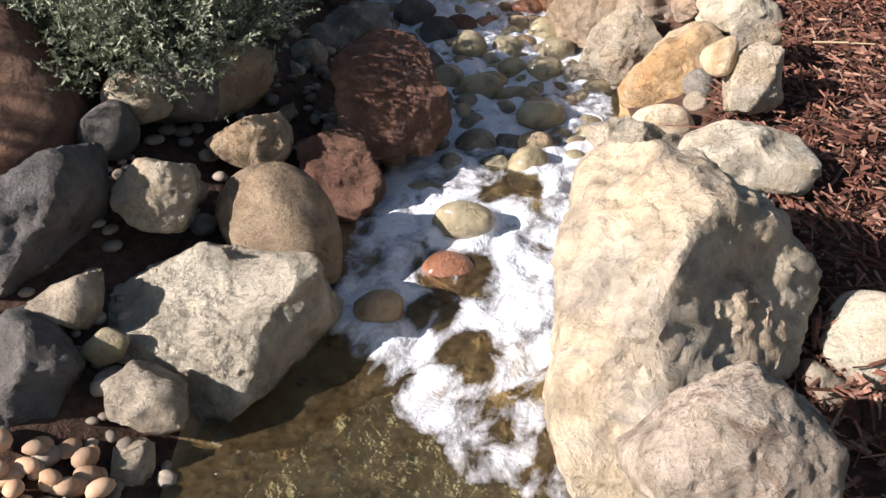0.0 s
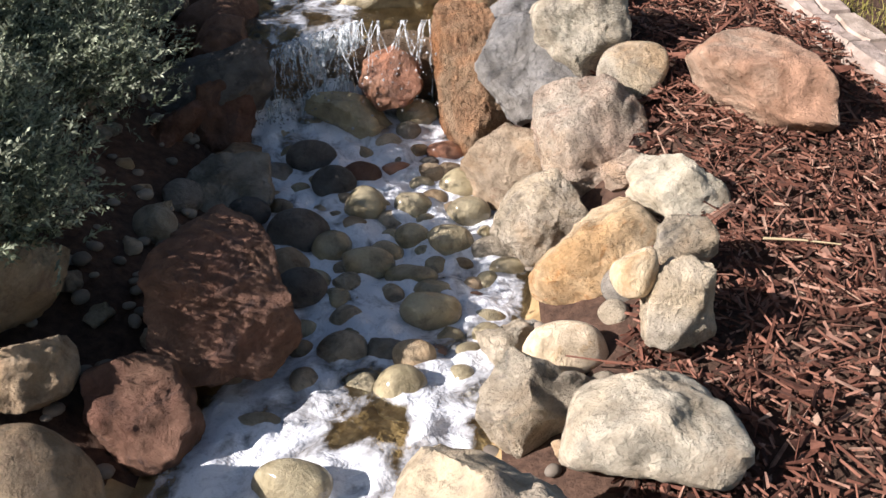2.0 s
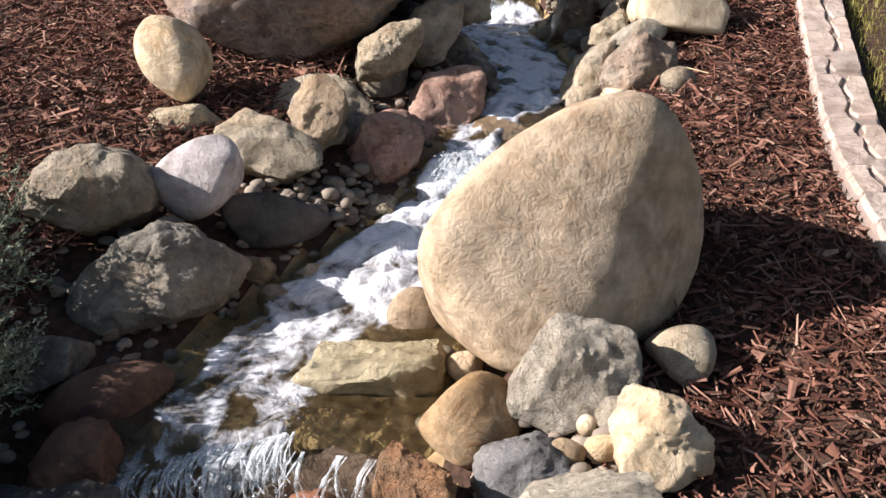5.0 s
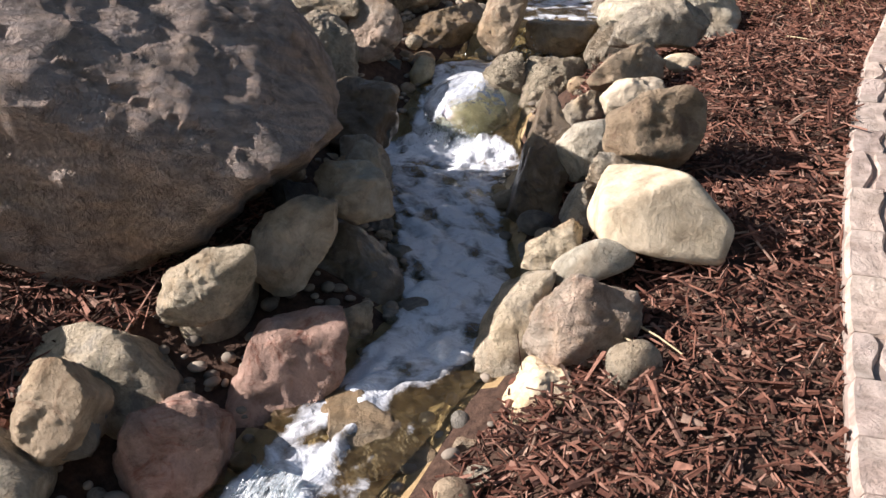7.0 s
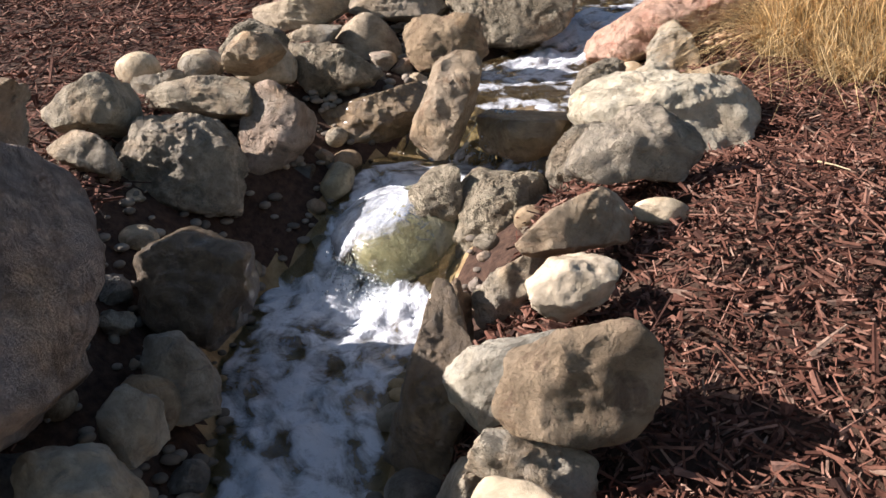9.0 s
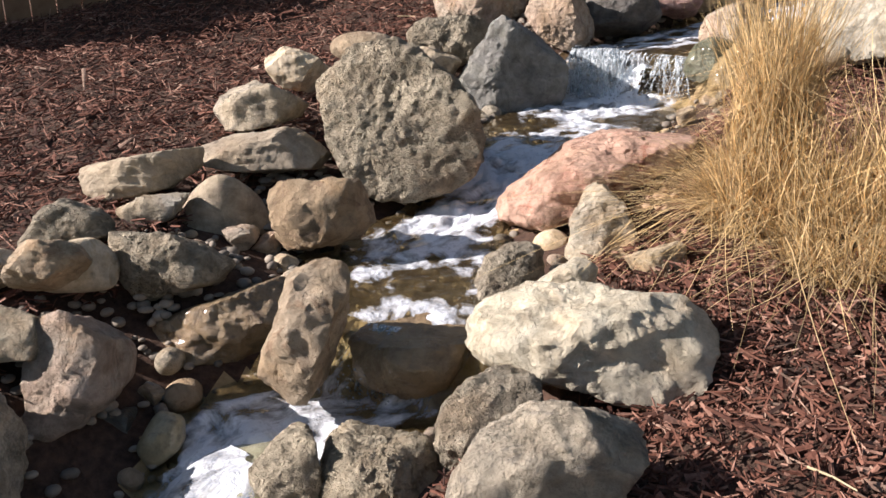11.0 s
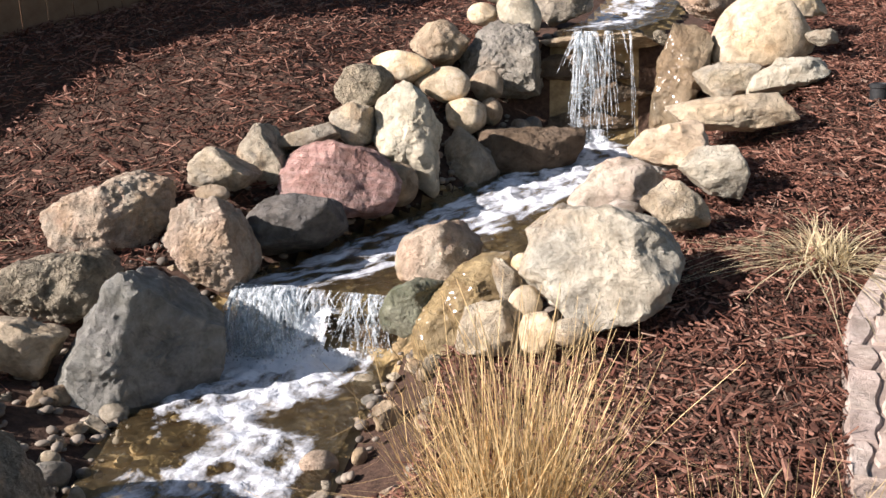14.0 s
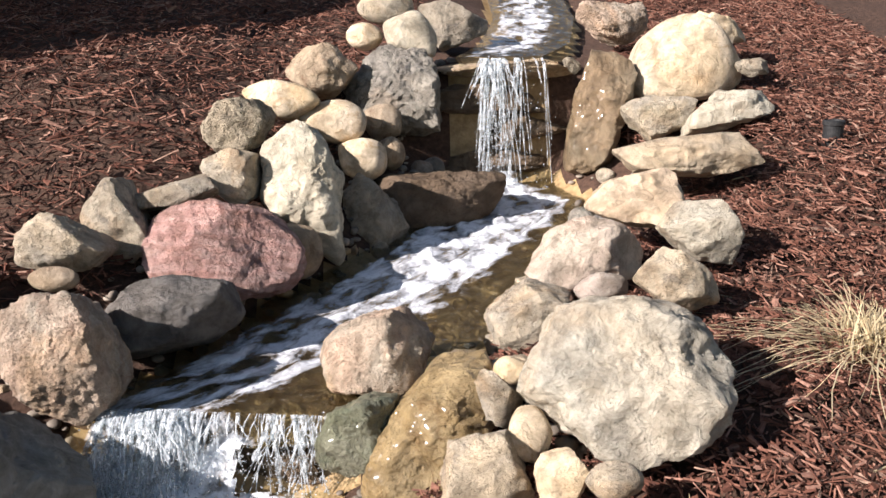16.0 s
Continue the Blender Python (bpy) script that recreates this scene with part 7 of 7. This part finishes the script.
bed_spots = [(float(along(y, 1)), y, float(along(y, 2)) + 0.05, 10) for y in np.arange(0.5, 11.2, 0.16)]
gravel("stream_pebbles", bed_spots, 51, bed_mat, "wet brown pebbles on the stream bed", 0.012, 0.035)
edge_spots = [(float(along(y, 1) - along(y, 2)) - 0.13, y, 0.13, 9) for y in np.arange(0.7, 11.2, 0.09)]
edge_spots += [(float(along(y, 1) - along(y, 2)) - 0.38, y, 0.2, 9) for y in np.arange(0.7, 11.2, 0.09)]
edge_spots += [(float(along(y, 1) + along(y, 2)) + 0.10, y, 0.09, 4) for y in np.arange(0.9, 11.2, 0.14)]
gravel("gravel", edge_spots, 52, pebble_mat, "small grey and tan pebbles between the rocks", 0.008, 0.022, 0.015)


# ---- garden light ----
def garden_light(x, y):
    root = new("garden_light")
    z = float(land(x, y))
    root.location = (x, y, z)
    tagged(root, "small black cylindrical garden light set in mulch", "light")
    ring = [(math.cos(a * math.pi / 12), math.sin(a * math.pi / 12)) for a in range(24)]
    prof = [(0.036, -0.03), (0.036, 0.075), (0.040, 0.078), (0.040, 0.092), (0.034, 0.096), (0.033, 0.088), (0.0, 0.088)]
    vs = [(c * r, s * r, h) for r, h in prof for c, s in ring]
    fs = [(k * 24 + i, k * 24 + (i + 1) % 24, (k + 1) * 24 + (i + 1) % 24, (k + 1) * 24 + i) for k in range(len(prof) - 1) for i in range(24)]
    mesh_object("housing", vs, fs, black_mat, parent=root, smooth=False)


garden_light(1.76, 10.62)


# ---- falling water ----
def waterfall(a, b, base, out, n, seed, label):
    """Strands that leave the lip from a to b and fall to the level base, thrown forward by out."""
    rng = np.random.RandomState(seed)
    a, b = Vector(a), Vector(b)
    V, F = [], []
    cores = rng.random(max(3, n // 3))
    for k in range(n * 2):
        u = float(np.clip(rng.choice(cores) + rng.normal(0, 0.05), 0, 1))
        p = a.lerp(b, u)
        drop = (p.z - base) * (1.0 if rng.random() < 0.35 else rng.uniform(0.15, 0.9))
        thick = rng.uniform(0.0004, 0.0018) * (3.0 if rng.random() < 0.14 else 1.0)
        throw = out * rng.uniform(0.5, 1.2)
        drift = rng.normal(0, 0.035)
        m = 9
        o = len(V)
        for i in range(m):
            t = i / (m - 1)
            c = Vector((p.x + drift * t + rng.normal(0, 0.0015), p.y + 0.03 * (1 - min(1, t * 6)) - throw * math.sqrt(t), p.z + 0.012 - drop * max(0.0, t - 0.06) / 0.94))
            w = thick * (0.9 + 0.5 * math.sin(i * 1.9 + k)) * (1.25 - 0.4 * t)
            for q in range(5):
                V.append((c.x + 1.8 * w * math.cos(q * 1.2566), c.y + w * math.sin(q * 1.2566), c.z))
        for i in range(m - 1):
            for q in range(5):
                F.append((o + i * 5 + q, o + i * 5 + (q + 1) % 5, o + i * 5 + 5 + (q + 1) % 5, o + i * 5 + 5 + q))
    # drops
    for k in range(n * 22):
        p = a.lerp(b, float(np.clip(rng.choice(cores) + rng.normal(0, 0.08), 0, 1)))
        t = rng.random() ** 0.7
        c = Vector((p.x + rng.normal(0, 0.012 + 0.02 * t), p.y - out * math.sqrt(t) - abs(rng.normal(0, 0.02 + 0.03 * t)), p.z + (base - p.z) * t + abs(rng.normal(0, 0.02))))
        r = 0.001 + 0.0042 * rng.random() ** 2
        o = len(V)
        V += [(c.x + r, c.y, c.z), (c.x - r, c.y, c.z), (c.x, c.y + r, c.z), (c.x, c.y - r, c.z), (c.x, c.y, c.z + r), (c.x, c.y, c.z - r)]
        F += [(o + i, o + j, o + h) for i in (0, 1) for j in (2, 3) for h in (4, 5)]
    ob = mesh_object("waterfall", V, F, falling_mat)
    tagged(ob, label, "water", kind="stuff")


waterfall((-0.30, 3.20, 1.05), (0.04, 3.34, 1.13), 0.88, 0.07, 60, 61, "thin white strands of water over the stone lip")
waterfall((0.08, 3.27, 1.14), (0.26, 3.30, 1.14), 0.92, 0.04, 8, 62, "thin white strands of water over the stone lip")
waterfall((-0.04, 4.5, 1.38), (0.10, 4.5, 1.38), 1.28, 0.05, 22, 63, "short white cascade between the rocks")
waterfall((-0.66, 6.47, 1.62), (-0.32, 6.47, 1.61), 1.52, 0.03, 40, 64, "fringe of white water below the domed rock")
waterfall((-0.42, 7.07, 1.93), (-0.20, 7.07, 1.93), 1.77, 0.03, 18, 65, "thin white strands of water over the rock ledge")
waterfall((-0.63, 9.45, 2.34), (-0.42, 9.44, 2.335), 2.14, 0.10, 70, 66, "white splashing curtain of water over the ledge")
waterfall((-0.42, 9.44, 2.33), (-0.08, 9.42, 2.31), 2.14, 0.06, 34, 67, "white splashing curtain of water over the ledge")
waterfall((0.52, 11.22, 3.09), (0.62, 11.22, 3.09), 2.57, 0.06, 36, 68, "tall thin strands of white water over the top ledge")
waterfall((0.62, 11.22, 3.09), (0.80, 11.22, 3.09), 2.57, 0.04, 6, 69, "tall thin strands of white water over the top ledge")


# ---- the sheet of water over the domed rock ----
def water_veil(place, size, turn, lo, hi, label):
    """A thin skin of white water over the front of a rounded rock."""
    n = 48
    verts, foam, flow = [], [], []
    for i in range(n):
        s = i / (n - 1)
        down = radians(4 + 92 * s)
        for k in range(n):
            u = k / (n - 1)
            th = radians(lo + (hi - lo) * u)
            q = Vector((math.sin(down) * math.cos(th), math.sin(down) * math.sin(th), math.cos(down)))
            q *= 1.03 + 0.025 * noise.noise(q * 6) + 0.018 * noise.noise(q * 17)
            verts.append((q.x * size[0], q.y * size[1], q.z * size[2]))
            foam.append(0.16 - 0.34 * u * s - 0.12 * (u > 0.93) - 0.1 * u)
            flow.append((u * 0.25, s * 0.12, 0.0))
    faces = [(i * n + k, i * n + k + 1, (i + 1) * n + k + 1, (i + 1) * n + k) for i in range(n - 1) for k in range(n - 1)]
    ob = mesh_object("water_veil", verts, faces, water_mat)
    ob.data.attributes.new("foam", "FLOAT", "POINT").data.foreach_set("value", foam)
    ob.data.attributes.new("flow", "FLOAT_VECTOR", "POINT").data.foreach_set("vector", np.array(flow).ravel())
    ob.matrix_world = pose(*place, 0, 0, turn)
    tagged(ob, label, "water", kind="stuff")


water_veil((-0.50, 6.70, 1.60), (0.225, 0.27, 0.165), 8, 150, 315, "white sheet of water running over the domed rock")


# ---- loose pebbles and straw ----
gravel("orange_pebbles", [(-0.50, 1.12, 0.10, 40), (-0.42, 1.02, 0.09, 30)], 53, warm_pebble_mat, "warm orange and pink wet pebbles on the bank", 0.012, 0.024, 0.03)
gravel("tan_pebbles", [(0.02, 8.05, 0.10, 50), (0.10, 7.9, 0.08, 30), (-0.08, 7.85, 0.05, 20)], 54, warm_pebble_mat, "small tan pebbles beside the pink rock", 0.008, 0.02, 0.03)
gravel("rubble", [(-1.05, 7.75, 0.14, 60), (-0.95, 7.6, 0.10, 40), (-1.0, 7.1, 0.12, 50), (-0.35, 4.15, 0.12, 60), (-0.25, 4.3, 0.08, 40), (0.55, 3.45, 0.10, 40), (0.45, 9.2, 0.08, 30), (0.35, 9.35, 0.08, 30), (-0.9, 9.75, 0.1, 40)], 55, pebble_mat, "grey rubble and pebbles packed between the rocks", 0.010, 0.028, 0.04)


def straw(x, y, length, turn, rise, seed):
    z = float(land(x, y)) + 0.045
    pts = [Vector((0, 0, 0)), Vector((length * 0.5, 0.006, rise * 0.6)), Vector((length, 0, rise))]
    V, F = [], []
    for k, p in enumerate(pts):
        w = 0.0028 * (1 - 0.25 * k)
        for q in range(5):
            V.append((p.x, p.y + w * math.cos(q * 1.2566), p.z + w * math.sin(q * 1.2566)))
    for k in range(2):
        for q in range(5):
            F.append((k * 5 + q, k * 5 + (q + 1) % 5, k * 5 + 5 + (q + 1) % 5, k * 5 + 5 + q))
    ob = mesh_object("straw", V, F, pale_straw_mat)
    ob.matrix_world = pose(x, y, z, 0, 0, turn)
    tagged(ob, "pale dry grass straw lying on the mulch", "straw", "dry straws on the mulch")


for x, y, length, turn, rise in ((0.52, 5.06, 0.16, -40, 0.0), (0.50, 5.02, 0.13, -48, 0.01), (0.93, 2.32, 0.14, -8, 0.0), (0.60, 6.75, 0.09, -30, 0.0), (1.02, 8.9, 0.12, 20, 0.0), (0.88, 8.3, 0.15, 60, 0.02), (-1.6, 9.6, 0.10, 10, 0.0), (1.3, 10.4, 0.12, 35, 0.0)):
    straw(x, y, length, turn, rise, 1)
